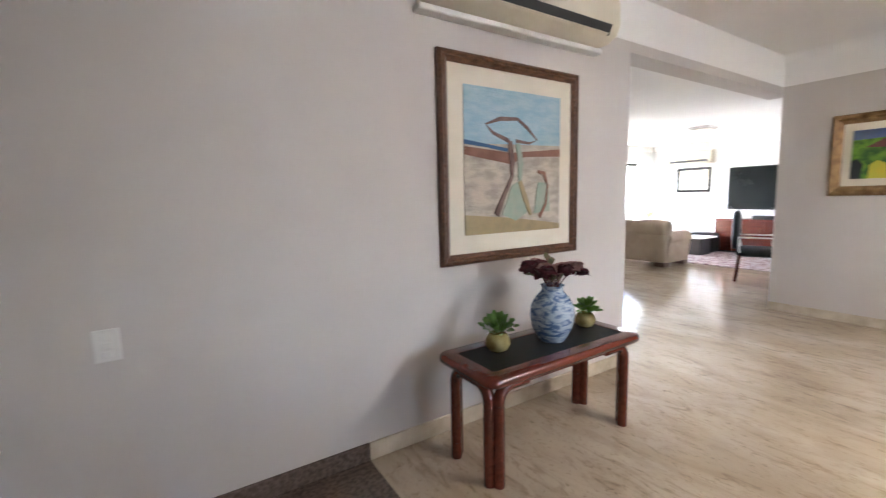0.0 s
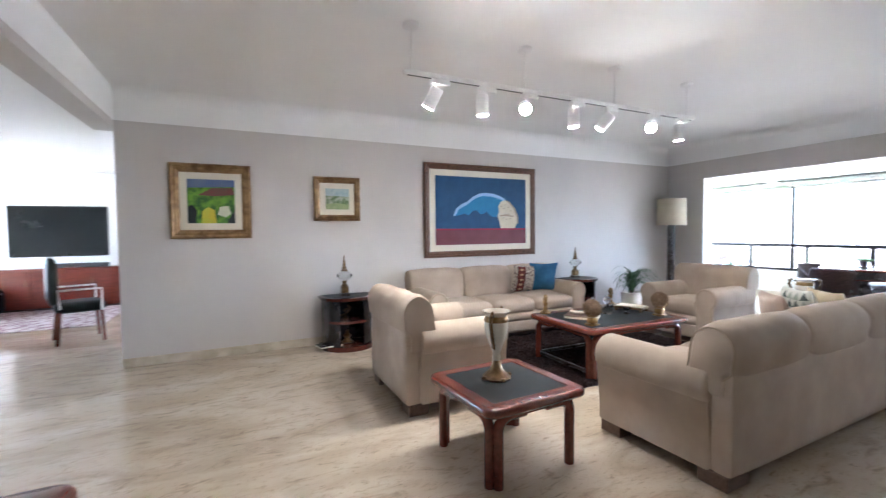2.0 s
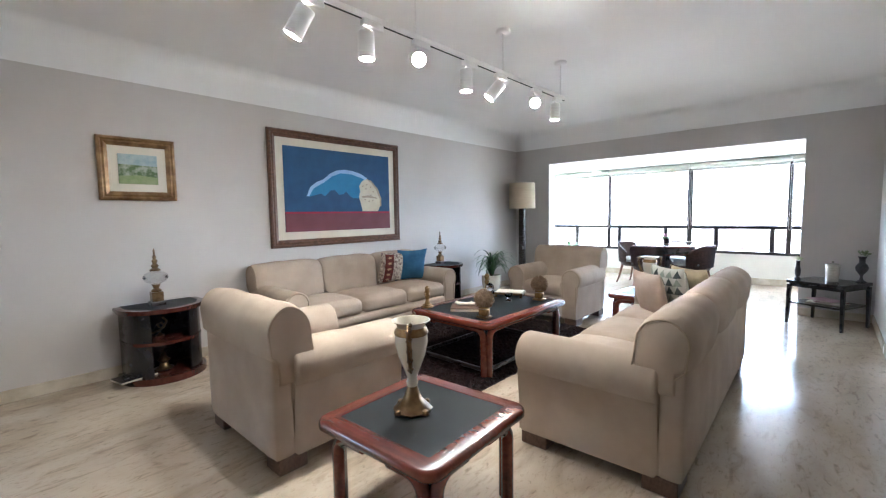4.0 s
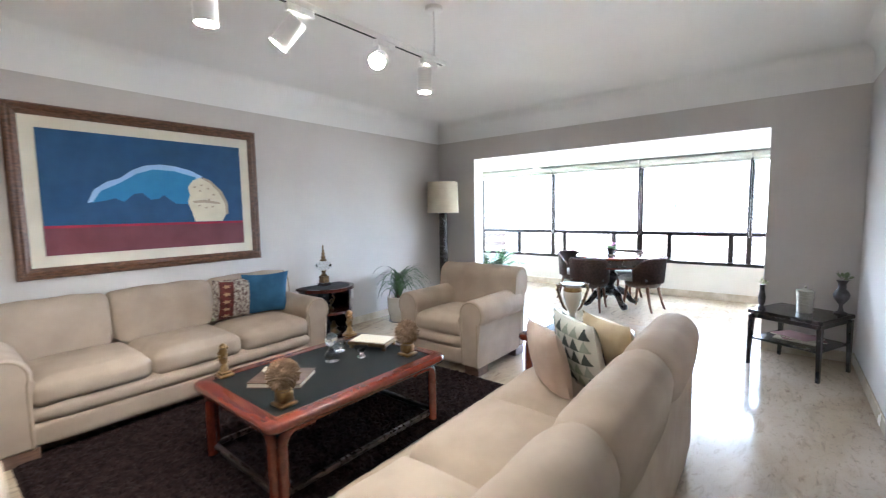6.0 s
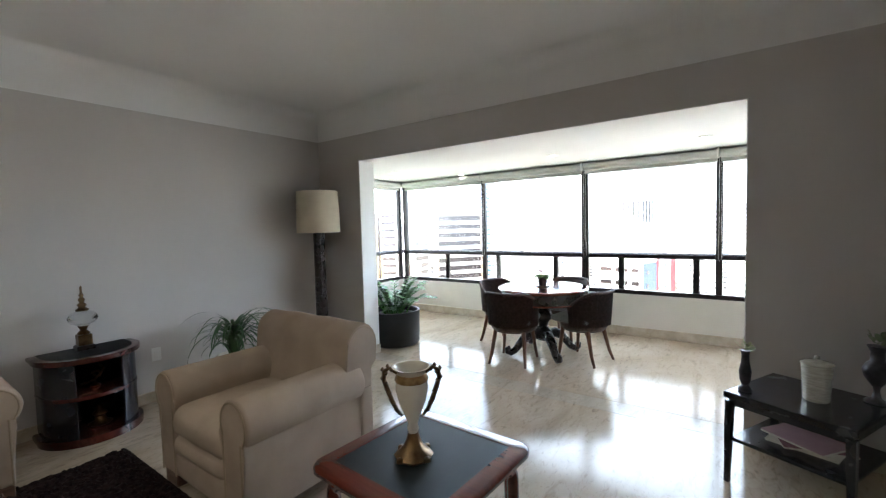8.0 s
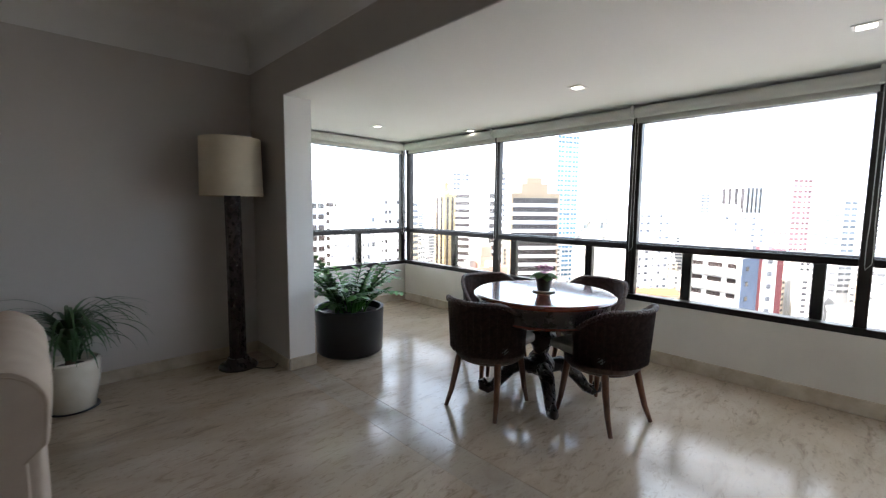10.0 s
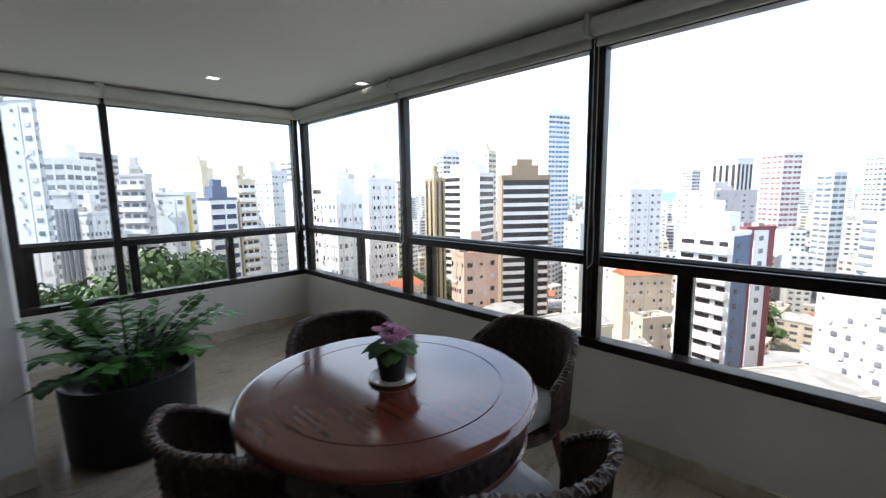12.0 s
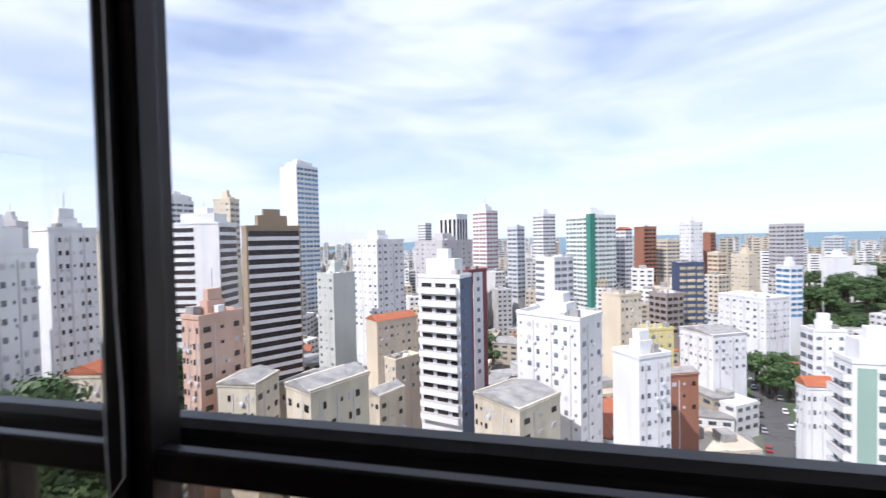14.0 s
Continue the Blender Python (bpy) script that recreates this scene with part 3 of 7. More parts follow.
def loft(sec, x0, x1, end=0.82, n=14):
    """A padded roll: a cross-section (y, z) swept along x, drawn in towards both ends."""
    bm, c = bmesh.new(), Vector((sum(p[0] for p in sec) / len(sec), sum(p[1] for p in sec) / len(sec)))
    rings = []
    for i in range(n + 1):
        u = -math.cos(math.pi * i / n)
        k = end + (1 - end) * (1 - abs(u) ** 5) ** 0.5
        rings.append([bm.verts.new(((x0 + x1) / 2 + u * (x1 - x0) / 2, c.x + (p[0] - c.x) * k, c.y + (p[1] - c.y) * k + 0.004 * math.sin(9 * u + p[0] * 30))) for p in sec])
    m = len(sec)
    for p, q in zip(rings, rings[1:]):
        for i in range(m):
            bm.faces.new((p[i], p[(i + 1) % m], q[(i + 1) % m], q[i]))
    bm.faces.new(rings[0][::-1])
    bm.faces.new(rings[-1])
    return bm


def seat_unit(name, label, width, places, at, rz):
    """A cream scroll-arm sofa or armchair. It faces its own -y; its back lies along +y."""
    t = thing(name, label, "sofa" if places > 1 else "armchair", at, rz)
    W, D, AH, AW = width, 0.86, 0.635, 0.19
    inner = W - 2 * AW
    part("base", soft((W - 0.05, D - 0.10, 0.22), 0.025, (0, 0.0, 0.185), 0.0, 7), FABRIC, t, "", True)
    part("front_panel", soft((inner - 0.004, 0.10, 0.15), 0.03, (0, -D / 2 + 0.055, 0.15), 0.008, 9, 0.002, 3), FABRIC, t, "", True)
    part("front_roll", soft((inner - 0.004, 0.14, 0.11), 0.05, (0, -D / 2 + 0.062, 0.265), 0.02, 9, 0.004, 6 + W), FABRIC, t, "", True)
    for s in (-1, 1):
        out = [(s * x + s * (W / 2 - AW / 2 - 0.015), z + 0.075) for x, z in roll_outline(AW, AH - 0.075, 0.12)]
        bm = prism(out, D * 0.86, "y", -D / 2 + 0.01)
        bmesh.ops.bevel(bm, geom=[e for e in bm.edges if abs(e.verts[0].co.y - e.verts[1].co.y) < 1e-5], offset=0.02, segments=3, affect="EDGES", profile=0.5)
        arm = part("arm", bm, FABRIC, t, "", True)
        cx, cz = sum(p[0] for p in out) / len(out), sum(p[1] for p in out) / len(out)
        ring = [(cx + (x - cx) * 0.84, -D / 2 + 0.009, cz + (z - cz) * (0.90 if z > cz else 1.0)) for x, z in out]
        part("piping", tube(ring[1:] + ring[:1], 0.005, 6), PIPING, arm, "corded seam round the arm front")
    part("back_shell", soft((W - 0.03, 0.12, 0.56), 0.03, (0, 0.375, 0.355), 0.0, 7), FABRIC, t, "", True)
    sec = [(0.40, 0.44), (0.40, 0.555), (0.45, 0.60)]
    for i in range(13):
        a = radians(-12 + 192 * i / 12)
        sec.append((0.335 + 0.128 * math.cos(a), 0.722 + 0.128 * math.sin(a)))
    sec += [(0.195, 0.62), (0.175, 0.52), (0.165, 0.44)]
    bw = (W + 0.01) / places
    for i in range(places):
        x0 = -W / 2 - 0.005 + bw * i
        pad = part("back_cushion", loft(sec, x0 + 0.002, x0 + bw - 0.002, 0.74 if places > 1 else 0.9), FABRIC, t, "", True)
        for s, ok in ((-1, i == 0), (1, i == places - 1)):
            if ok:
                c = Vector((0.31, 0.66))
                part("piping", tube([((x0 + 0.006 if s < 0 else x0 + bw - 0.006), c.x + (y - c.x) * 0.87, c.y + (z - c.y) * 0.87) for y, z in sec[1:]], 0.005, 6), PIPING, pad, "corded seam round the back end")
    cw = inner / places
    for i in range(places):
        x = -inner / 2 + cw * (i + 0.5)
        bm = soft((cw - 0.006, 0.62, 0.16), 0.055, (x, -0.125, 0.385), 0.03 if places == 1 else 0.04, 11, 0.008, 5 + i + W)
        part("seat_cushion", bm, FABRIC, t, "", True)
    fl = 0.20 if places > 1 else 0.15
    for sx in (-1, 1):
        for sy in (-1, 1):
            x1, y1 = sx * (W / 2 - 0.02), sy * (D / 2 - 0.02)
            part("foot", box((min(x1, x1 - sx * fl), min(y1, y1 - sy * 0.16), 0), (max(x1, x1 - sx * fl), max(y1, y1 - sy * 0.16), 0.08), 0.005, 1), FOOTWOOD, t, "brown wooden block foot")
    t.scale.z = 1.05 if places == 1 else 1.02
    return t


seat_unit("sofa", "cream three-seat sofa against the grey wall under the large picture", 2.28, 3, (-4.79, 2.52, 0), 90)
seat_unit("sofa", "cream three-seat sofa with its back to the walkway", 2.30, 3, (-1.715, 2.75, 0), -89)
seat_unit("armchair", "cream scroll-arm armchair with its back to the entrance", 0.92, 1, (-3.29, 0.92, 0), 180)
seat_unit("armchair", "cream scroll-arm armchair facing the coffee table from the window side", 0.93, 1, (-3.405, 4.60, 0), 0)


# ---------------------------------------------------------------- mahogany tables with leather tops


def rounded_rect(w, d, r, n=6):
    pts = []
    for cx, cy, a0 in ((w / 2 - r, d / 2 - r, 0), (-w / 2 + r, d / 2 - r, 90), (-w / 2 + r, -d / 2 + r, 180), (w / 2 - r, -d / 2 + r, 270)):
        pts += [(cx + r * math.cos(radians(a0 + 90 * i / n)), cy + r * math.sin(radians(a0 + 90 * i / n))) for i in range(n + 1)]
    return pts


def framed_table(name, label, w, d, h, at, rz, low_rail=False, category="table"):
    t = thing(name, label, category, at, rz)
    edge, r, th = 0.085, 0.07, 0.05
    bm = bmesh.new()
    n = len(rounded_rect(w, d, r))
    rings = []
    for q, z in ((0.012, h - th), (0.0, h - th + 0.012), (0.0, h - 0.016), (0.006, h - 0.005), (0.018, h)):
        rings.append([bm.verts.new((x, y, z)) for x, y in rounded_rect(w - 2 * q, d - 2 * q, r - q * 0.5)])
    for q, z in ((edge, h), (edge, h - 0.008)):
        rings.append([bm.verts.new((x, y, z)) for x, y in rounded_rect(w - 2 * q, d - 2 * q, 0.012)])
    for a, b in zip(rings, rings[1:]):
        for i in range(n):
            bm.faces.new((a[i], a[(i + 1) % n], b[(i + 1) % n], b[i]))
    bm.faces.new(rings[0][::-1])
    bm.faces.new(rings[-1])
    part("tabletop", bm, MAHOG, t, "", True)
    part("leather_inlay", box((-w / 2 + edge + 0.002, -d / 2 + edge + 0.002, h - 0.007), (w / 2 - edge - 0.002, d / 2 - edge - 0.002, h - 0.002)), LEATHER, t, "black leather inlay")
    lx, ly = w / 2 - 0.065, d / 2 - 0.065
    for sx in (-1, 1):
        for sy in (-1, 1):
            # two round posts that curve into the rails under the top
            bm = bmesh.new()
            for ux, uy in ((1, 0), (0, 1)):
                pts, R = [], 0.075
                ox, oy = sx * (lx - 0.032 * ux), sy * (ly - 0.032 * uy)
                for i in range(2):
                    pts.append((ox, oy, (h - th - 0.02 - R) * i))
                for i in range(1, 7):
                    a = math.pi / 2 * i / 6
                    k = R * (1 - math.cos(a))
                    pts.append((ox - sx * ux * k, oy - sy * uy * k, h - th - 0.02 - R + R * math.sin(a)))
                run = 0.10
                pts.append((ox - sx * ux * (R + run), oy - sy * uy * (R + run), h - th - 0.02))
                tube(pts, 0.029, 10, bm)
            part("leg", bm, MAHOG, t, "", True)
    for s in (-1, 1):
        part("apron", box((-w / 2 + 0.16, s * (d / 2 - 0.065) - 0.02, h - th - 0.03), (w / 2 - 0.16, s * (d / 2 - 0.065) + 0.02, h - th), 0.006, 2), MAHOG, t)
        part("apron", box((s * (w / 2 - 0.065) - 0.02, -d / 2 + 0.16, h - th - 0.03), (s * (w / 2 - 0.065) + 0.02, d / 2 - 0.16, h - th), 0.006, 2), MAHOG, t)
    if low_rail:
        for s in (-1, 1):
            part("stretcher", box((-lx + 0.02, s * (ly - 0.015) - 0.015, 0.03), (lx - 0.02, s * (ly - 0.015) + 0.015, 0.06), 0.005, 1), DARKWOOD, t)
            part("stretcher", box((s * (lx - 0.015) - 0.015, -ly + 0.02, 0.03), (s * (lx - 0.015) + 0.015, ly - 0.02, 0.06), 0.005, 1), DARKWOOD, t)
    return t


framed_table("coffee_table", "low mahogany coffee table with a black leather top on a rug", 0.92, 1.30, 0.445, (-3.19, 2.82, 0.025), -1, True, "coffee table")
framed_table("end_table", "square mahogany end table with a black leather top behind the armchair", 0.70, 0.70, 0.445, (-2.15, 0.86, 0), 3, False, "end table")
framed_table("end_table", "square mahogany end table with a black leather top beside the armchair", 0.75, 0.74, 0.41, (-2.275, 4.67, 0), -3, False, "end table")
framed_table("console_table", "mahogany console table with a black leather top under a painting", 1.15, 0.47, 0.565, (-1.165, -1.28, 0), 0, False, "console table")

# rug with a deep shag pile
rug = thing("rug", "dark brown shag rug under the coffee table", "rug", (-3.60, 2.83, 0))
rw, rd, nx, ny = 1.78, 2.72, 140, 210
co = np.zeros((nx * ny, 3))
gx, gy = np.meshgrid(np.linspace(-rw / 2, rw / 2, nx), np.linspace(-rd / 2, rd / 2, ny), indexing="ij")
rng = np.random.default_rng(4)
lump = 0.006 * np.sin(gx * 9 + 2 * np.sin(gy * 5)) * np.sin(gy * 11 + gx * 4)
gz = 0.016 + lump + rng.uniform(-0.012, 0.012, gx.shape)
edge = (np.abs(gx) > rw / 2 - 0.016) | (np.abs(gy) > rd / 2 - 0.016)
gz[edge] = 0.002
co[:, 0], co[:, 1], co[:, 2] = (gx + rng.uniform(-0.007, 0.007, gx.shape) + edge * rng.uniform(-0.012, 0.012, gx.shape)).ravel(), (gy + rng.uniform(-0.007, 0.007, gx.shape)).ravel(), gz.ravel()
ids = np.arange(nx * ny).reshape(nx, ny)
quads = np.stack([ids[:-1, :-1], ids[1:, :-1], ids[1:, 1:], ids[:-1, 1:]], -1).reshape(-1, 4)
me = bpy.data.meshes.new("shag")
me.from_pydata(co.tolist(), [], quads.tolist())
me.materials.append(SHAG)
pile = new("shag", me)
pile.parent = rug
part("backing", box((-rw / 2, -rd / 2, 0.0005), (rw / 2, rd / 2, 0.003)), SHAG, rug)


# half-drum side tables with open shelves
def drum_table(label, at):
    t = thing("drum_table", label, "side table", at, group="drum side tables")

    def slab(r, z0, z1, e=0.012):
        out = [(-0.2, -r)] + [(-0.06 + r * 0.95 * math.cos(radians(a)), r * math.sin(radians(a))) for a in range(-90, 91, 9)] + [(-0.2, r)]
        bm = prism(out, z1 - z0, "z", z0)
        bmesh.ops.bevel(bm, geom=[ed for ed in bm.edges if abs(ed.verts[0].co.z - ed.verts[1].co.z) < 1e-6], offset=e, segments=3, affect="EDGES", profile=0.5)
        return bm
    part("plinth", slab(0.31, 0.0, 0.055, 0.018), DRUMWOOD, t, "", True)
    part("tabletop", slab(0.315, 0.575, 0.61, 0.014), DRUMWOOD, t, "", True)
    part("leather_inlay", slab(0.265, 0.609, 0.6115, 0.0005), LEATHER, t, "dark leather inlay")
    part("shelf", slab(0.285, 0.315, 0.34, 0.01), DRUMWOOD, t, "", True)
    part("back_panel", box((-0.2, -0.28, 0.055), (-0.185, 0.28, 0.575)), BLACKLAQ, t)
    for s in (-1, 1):
        for a0, a1 in ((30, 90),):
            out = [(-0.06 + 0.265 * math.cos(radians(a)), s * 0.28 * math.sin(radians(a))) for a in range(a0, a1 + 1, 6)]
            inn = [(-0.06 + 0.25 * math.cos(radians(a)), s * 0.262 * math.sin(radians(a))) for a in range(a1, a0 - 1, -6)]
            bm = prism(out + [(-0.185, s * 0.28), (-0.185, s * 0.262)] + inn, 0.52, "z", 0.055)
            part("side_panel", bm, BLACKLAQ, t, "black lacquered side", True)
    return t


drum_table("half-round mahogany and black side table between the armchair and the wall", (-4.96, 0.57, 0))
drum_table("half-round mahogany and black side table between sofa and armchair", (-4.98, 4.16, 0))

# black side table with a low shelf beside the veranda opening
bt = thing("side_table", "black lacquered side table with a lower shelf in the corner", "side table", (-0.80, 6.06, 0), -26)
part("tabletop", box((-0.28, -0.27, 0.475), (0.28, 0.27, 0.51), 0.008, 2), BLACKLAQ, bt)
part("apron", box((-0.26, -0.25, 0.435), (0.26, 0.25, 0.475), 0.004, 1), BLACKLAQ, bt)
part("shelf", box((-0.255, -0.245, 0.235), (0.255, 0.245, 0.255), 0.004, 1), BLACKLAQ, bt)
for sx in (-1, 1):
    for sy in (-1, 1):
        part("leg", tube([(sx * 0.262, sy * 0.252, 0), (sx * 0.255, sy * 0.245, 0.46)], [0.017, 0.026], 4), BLACKLAQ, bt)

# floor lamp
lamp = thing("floor_lamp", "tall floor lamp with a dark wooden column and parchment drum shade", "floor lamp", (-4.945, 6.22, 0))
part("foot", lathe([(0.15, 0), (0.152, 0.012), (0.14, 0.03), (0.10, 0.045), (0.08, 0.085)], 28), DARKWOOD, lamp, "", True)
part("column", lathe([(0.066, 0.085), (0.066, 0.5), (0.062, 1.0), (0.062, 1.47)], 12), DARKWOOD, lamp)
part("shade", lathe([(0.235, 1.42), (0.225, 1.875), (0.221, 1.875), (0.231, 1.42)], 40, cap=False), SHADE, lamp, "parchment drum shade", True)
part("harp", tube([(0, 0, 1.46), (0, 0, 1.80)], 0.008, 8), BRASS, lamp)
part("spider", tube([(-0.223, 0, 1.80), (0.223, 0, 1.80)], 0.004, 6), BRASS, lamp)
part("cable", tube([(0.10, 0.05, 0.012), (0.2, 0.12, 0.008), (0.25, 0.2, 0.006), (0.15, 0.28, 0.006)], 0.004, 6), BLACK, lamp, "black flex")


# ---------------------------------------------------------------- veranda table and wicker chairs
dt = thing("dining_table", "round polished mahogany pedestal table with a carved base", "dining table", (-2.905, 7.615, 0))
R = 0.49
part("tabletop", lathe([(R - 0.02, 0.725), (R - 0.004, 0.735), (R, 0.748), (R - 0.006, 0.757), (R - 0.02, 0.762), (R - 0.03, 0.762), (0.3885, 0.762), (0.3779, 0.762), (0.3769, 0.759), (0.3732, 0.759), (0.3723, 0.762), (0.3608, 0.762), (0.05, 0.762), (0.001, 0.762)], 72), TABLEWOOD, dt, "", True)
part("apron", lathe([(0.435, 0.60), (0.449, 0.61), (0.451, 0.70), (0.463, 0.726)], 64), DARKWOOD, dt, "", True)
part("bead", lathe([(0.452, 0.602), (0.460, 0.61), (0.452, 0.62)], 64, cap=False), MAHOG, dt, "", True)
part("pedestal", lathe([(0.10, 0.60), (0.11, 0.585), (0.075, 0.56), (0.06, 0.52), (0.085, 0.49), (0.105, 0.45), (0.10, 0.41), (0.065, 0.37), (0.05, 0.32), (0.075, 0.29), (0.10, 0.26), (0.10, 0.2), (0.05, 0.16)][::-1], 28), DARKWOOD, dt, "", True)
for k in range(4):
    a = radians(45 + 90 * k)
    c, s = math.cos(a), math.sin(a)
    pts = [(0.06, 0.22), (0.14, 0.24), (0.22, 0.20), (0.28, 0.13), (0.33, 0.07), (0.38, 0.045), (0.42, 0.06), (0.425, 0.09), (0.40, 0.105), (0.385, 0.085)]
    part("foot", tube([(c * u, s * u, z) for u, z in pts], [0.05, 0.055, 0.05, 0.042, 0.038, 0.036, 0.03, 0.026, 0.02, 0.014], 10), DARKWOOD, dt, "carved scroll foot", True)


def wicker_chair():
    """A tub chair: woven wrap-round back, braided rim, pad and sabre legs. It faces -y."""
    t = thing("wicker_chair", "dark brown woven wicker tub chair with a grey pad", "chair", group="chairs round the veranda table")
    rx, ry = 0.275, 0.265

    def wall(a, z):
        """A point of the woven shell: a is the angle from the back's middle, z the height."""
        f = z / 0.75
        sx = rx * (0.86 + 0.16 * f)
        sy = ry * (0.84 + 0.20 * f)
        return Vector((sx * math.sin(a), sy * math.cos(a) + 0.02, z))

    def top(a):
        return 0.75 - 0.17 * max(0, (abs(a) - 0.75) / 1.0) ** 1.4

    amax, rows, n = 1.72, 30, 60
    bm = bmesh.new()
    grid = []
    for j in range(rows + 1):
        ring = []
        for i in range(n + 1):
            a = -amax + 2 * amax * i / n
            z = 0.40 + (top(a) - 0.40) * j / rows
            p = wall(a, z)
            bulge = 0.006 * (1 if (i + j) % 2 else -1)
            d = Vector((math.sin(a), math.cos(a), 0))
            ring.append(bm.verts.new(p + d * bulge))
        grid.append(ring)
    for j in range(rows):
        for i in range(n):
            bm.faces.new((grid[j][i], grid[j][i + 1], grid[j + 1][i + 1], grid[j + 1][i]))
    thick = bmesh.ops.solidify(bm, geom=bm.faces[:], thickness=0.012)
    part("woven_back", bm, WICKER, t, "dark woven wicker", True)
    for k in range(-9, 10):
        a = amax * k / 9.2
        part("cane", tube([wall(a, 0.40 + (top(a) - 0.40) * i / 5) for i in range(6)], 0.003, 6), WICKER, t, "", True)
    # braided rim: two strands wound round each other
    bm = bmesh.new()
    for ph in (0, math.pi):
        pts = []
        for i in range(181):
            a = -amax + 2 * amax * i / 180
            w = i * 1.25 + ph
            p = wall(a, top(a))
            d = Vector((math.sin(a), math.cos(a), 0))
            pts.append(p + d * 0.009 * math.cos(w) + Vector((0, 0, 0.008 * math.sin(w))))
        tube(pts, 0.0105, 6, bm)
    part("braided_rim", bm, WICKER, t, "thick braided wicker rim", True)
    bm = lathe([(0.215, 0.345), (0.235, 0.36), (0.24, 0.41), (0.22, 0.415)], 32, sx=1.02, sy=1.0)
    part("seat_frame", bm, WICKER, t, "", True)
    part("skirt", lathe([(0.205, 0.33), (0.222, 0.345), (0.222, 0.36)], 32), WICKER, t, "", True)
    part("seat_pad", soft((0.45, 0.44, 0.07), 0.03, (0, -0.04, 0.45), 0.012, 9), SEATPAD, t, "grey seat pad", True)
    for sx in (-1, 1):
        for y0, y1 in ((-0.15, -0.19), (0.14, 0.235)):
            pts = [(sx * 0.15, y0, 0.36), (sx * 0.165, y0 + (y1 - y0) * 0.25, 0.24), (sx * 0.18, y0 + (y1 - y0) * 0.6, 0.1), (sx * 0.195, y1, 0)]
            part("leg", tube(pts, [0.024, 0.022, 0.018, 0.014], 8), LEGWOOD, t, "reddish wooden sabre leg", True)
    return t


chair = wicker_chair()
chair.matrix_basis = pose(-3.09, 7.265, 0, 0, 0, 187)
copy_thing(chair, pose(-2.475, 7.665, 0, 0, 0, 257))
copy_thing(chair, pose(-3.50, 7.84, 0, 0, 0, 72))
copy_thing(chair, pose(-2.90, 8.27, 0, 0, 0, -8))

# planter with a large glossy plant
pl = thing("potted_plant", "large glossy green plant in a black cylindrical planter", "plant", (-4.69, 7.14, 0))
planter = part("planter", lathe([(0.285, 0), (0.305, 0.02), (0.316, 0.39), (0.316, 0.42), (0.29, 0.42), (0.283, 0.36), (0.01, 0.36)], 44), POT_BLACK, pl, "matt black planter", True)
part("soil", lathe([(0.284, 0.355), (0.01, 0.375)], 32), SOIL, planter)


def leaflet(bm, base, d, side, length, width, droop=0.2):
    """One pointed leaflet: a folded blade along d."""
    up = side.cross(d).normalized()
    rows = []
    for u, w in ((0, 0.12), (0.25, 0.8), (0.55, 1.0), (0.8, 0.62), (1.0, 0.04)):
        c = base + d * length * u - Vector((0, 0, 1)) * droop * length * u * u
        rows.append((bm.verts.new(c - side * width * w / 2 + up * 0.12 * width * w), bm.verts.new(c), bm.verts.new(c + side * width * w / 2 + up * 0.12 * width * w)))
    for p, q in zip(rows, rows[1:]):
        bm.faces.new((p[0], p[1], q[1], q[0]))
        bm.faces.new((p[1], p[2], q[2], q[1]))


rnd = random.Random(7)
for k in range(40):
    az = 2 * math.pi * k / 40 + rnd.uniform(-0.25, 0.25)
    L = rnd.uniform(0.32, 0.56)
    lean = rnd.uniform(0.45, 1.5)
    bm, pts = bmesh.new(), []
    hdir = Vector((math.cos(az), math.sin(az), 0))
    p = hdir * rnd.uniform(0.02, 0.15) + Vector((0, 0, 0.36))
    for i in range(11):
        a = lean * (0.35 + 0.9 * i / 10)
        pts.append(p.copy())
        p = p + (hdir * math.sin(a) + Vector((0, 0, 1)) * math.cos(a)) * L / 10
    tube(pts, [0.009 - 0.0006 * i for i in range(11)], 5, bm)
    for i in range(3, 11):
        d = (pts[i] - pts[i - 1]).normalized()
        for s in (-1, 1):
            sd = (d.cross(Vector((0, 0, 1))).normalized() * s)
            dd = (sd * 0.8 + d * 0.6 + Vector((0, 0, rnd.uniform(-0.1, 0.25)))).normalized()
            leaflet(bm, pts[i], dd, dd.cross(Vector((0, 0, 1))).normalized(), rnd.uniform(0.075, 0.115), rnd.uniform(0.046, 0.062), 0.25)
    part("frond", bm, LEAF, pl, "", True)

# strap-leaved plant in a white pot by the wall
BARKY = M("grey woody stem", (0.12, 0.09, 0.06), 0.9, c2=(0.06, 0.05, 0.035), scale=20)
pp = thing("potted_plant", "strap-leaved green plant in a tall white pot by the wall", "plant", (-4.88, 5.17, 0))
pot = part("pot", lathe([(0.10, 0), (0.115, 0.01), (0.15, 0.20), (0.155, 0.33), (0.14, 0.34), (0.135, 0.30), (0.01, 0.30)], 28), PORCELAIN, pp, "white glazed pot", True)
part("soil", lathe([(0.134, 0.295), (0.01, 0.305)], 20), SOIL, pot)
part("saucer", lathe([(0.105, 0.0), (0.14, 0.012), (0.135, 0.02), (0.1, 0.012)], 24), BLACK, pp, "", True)
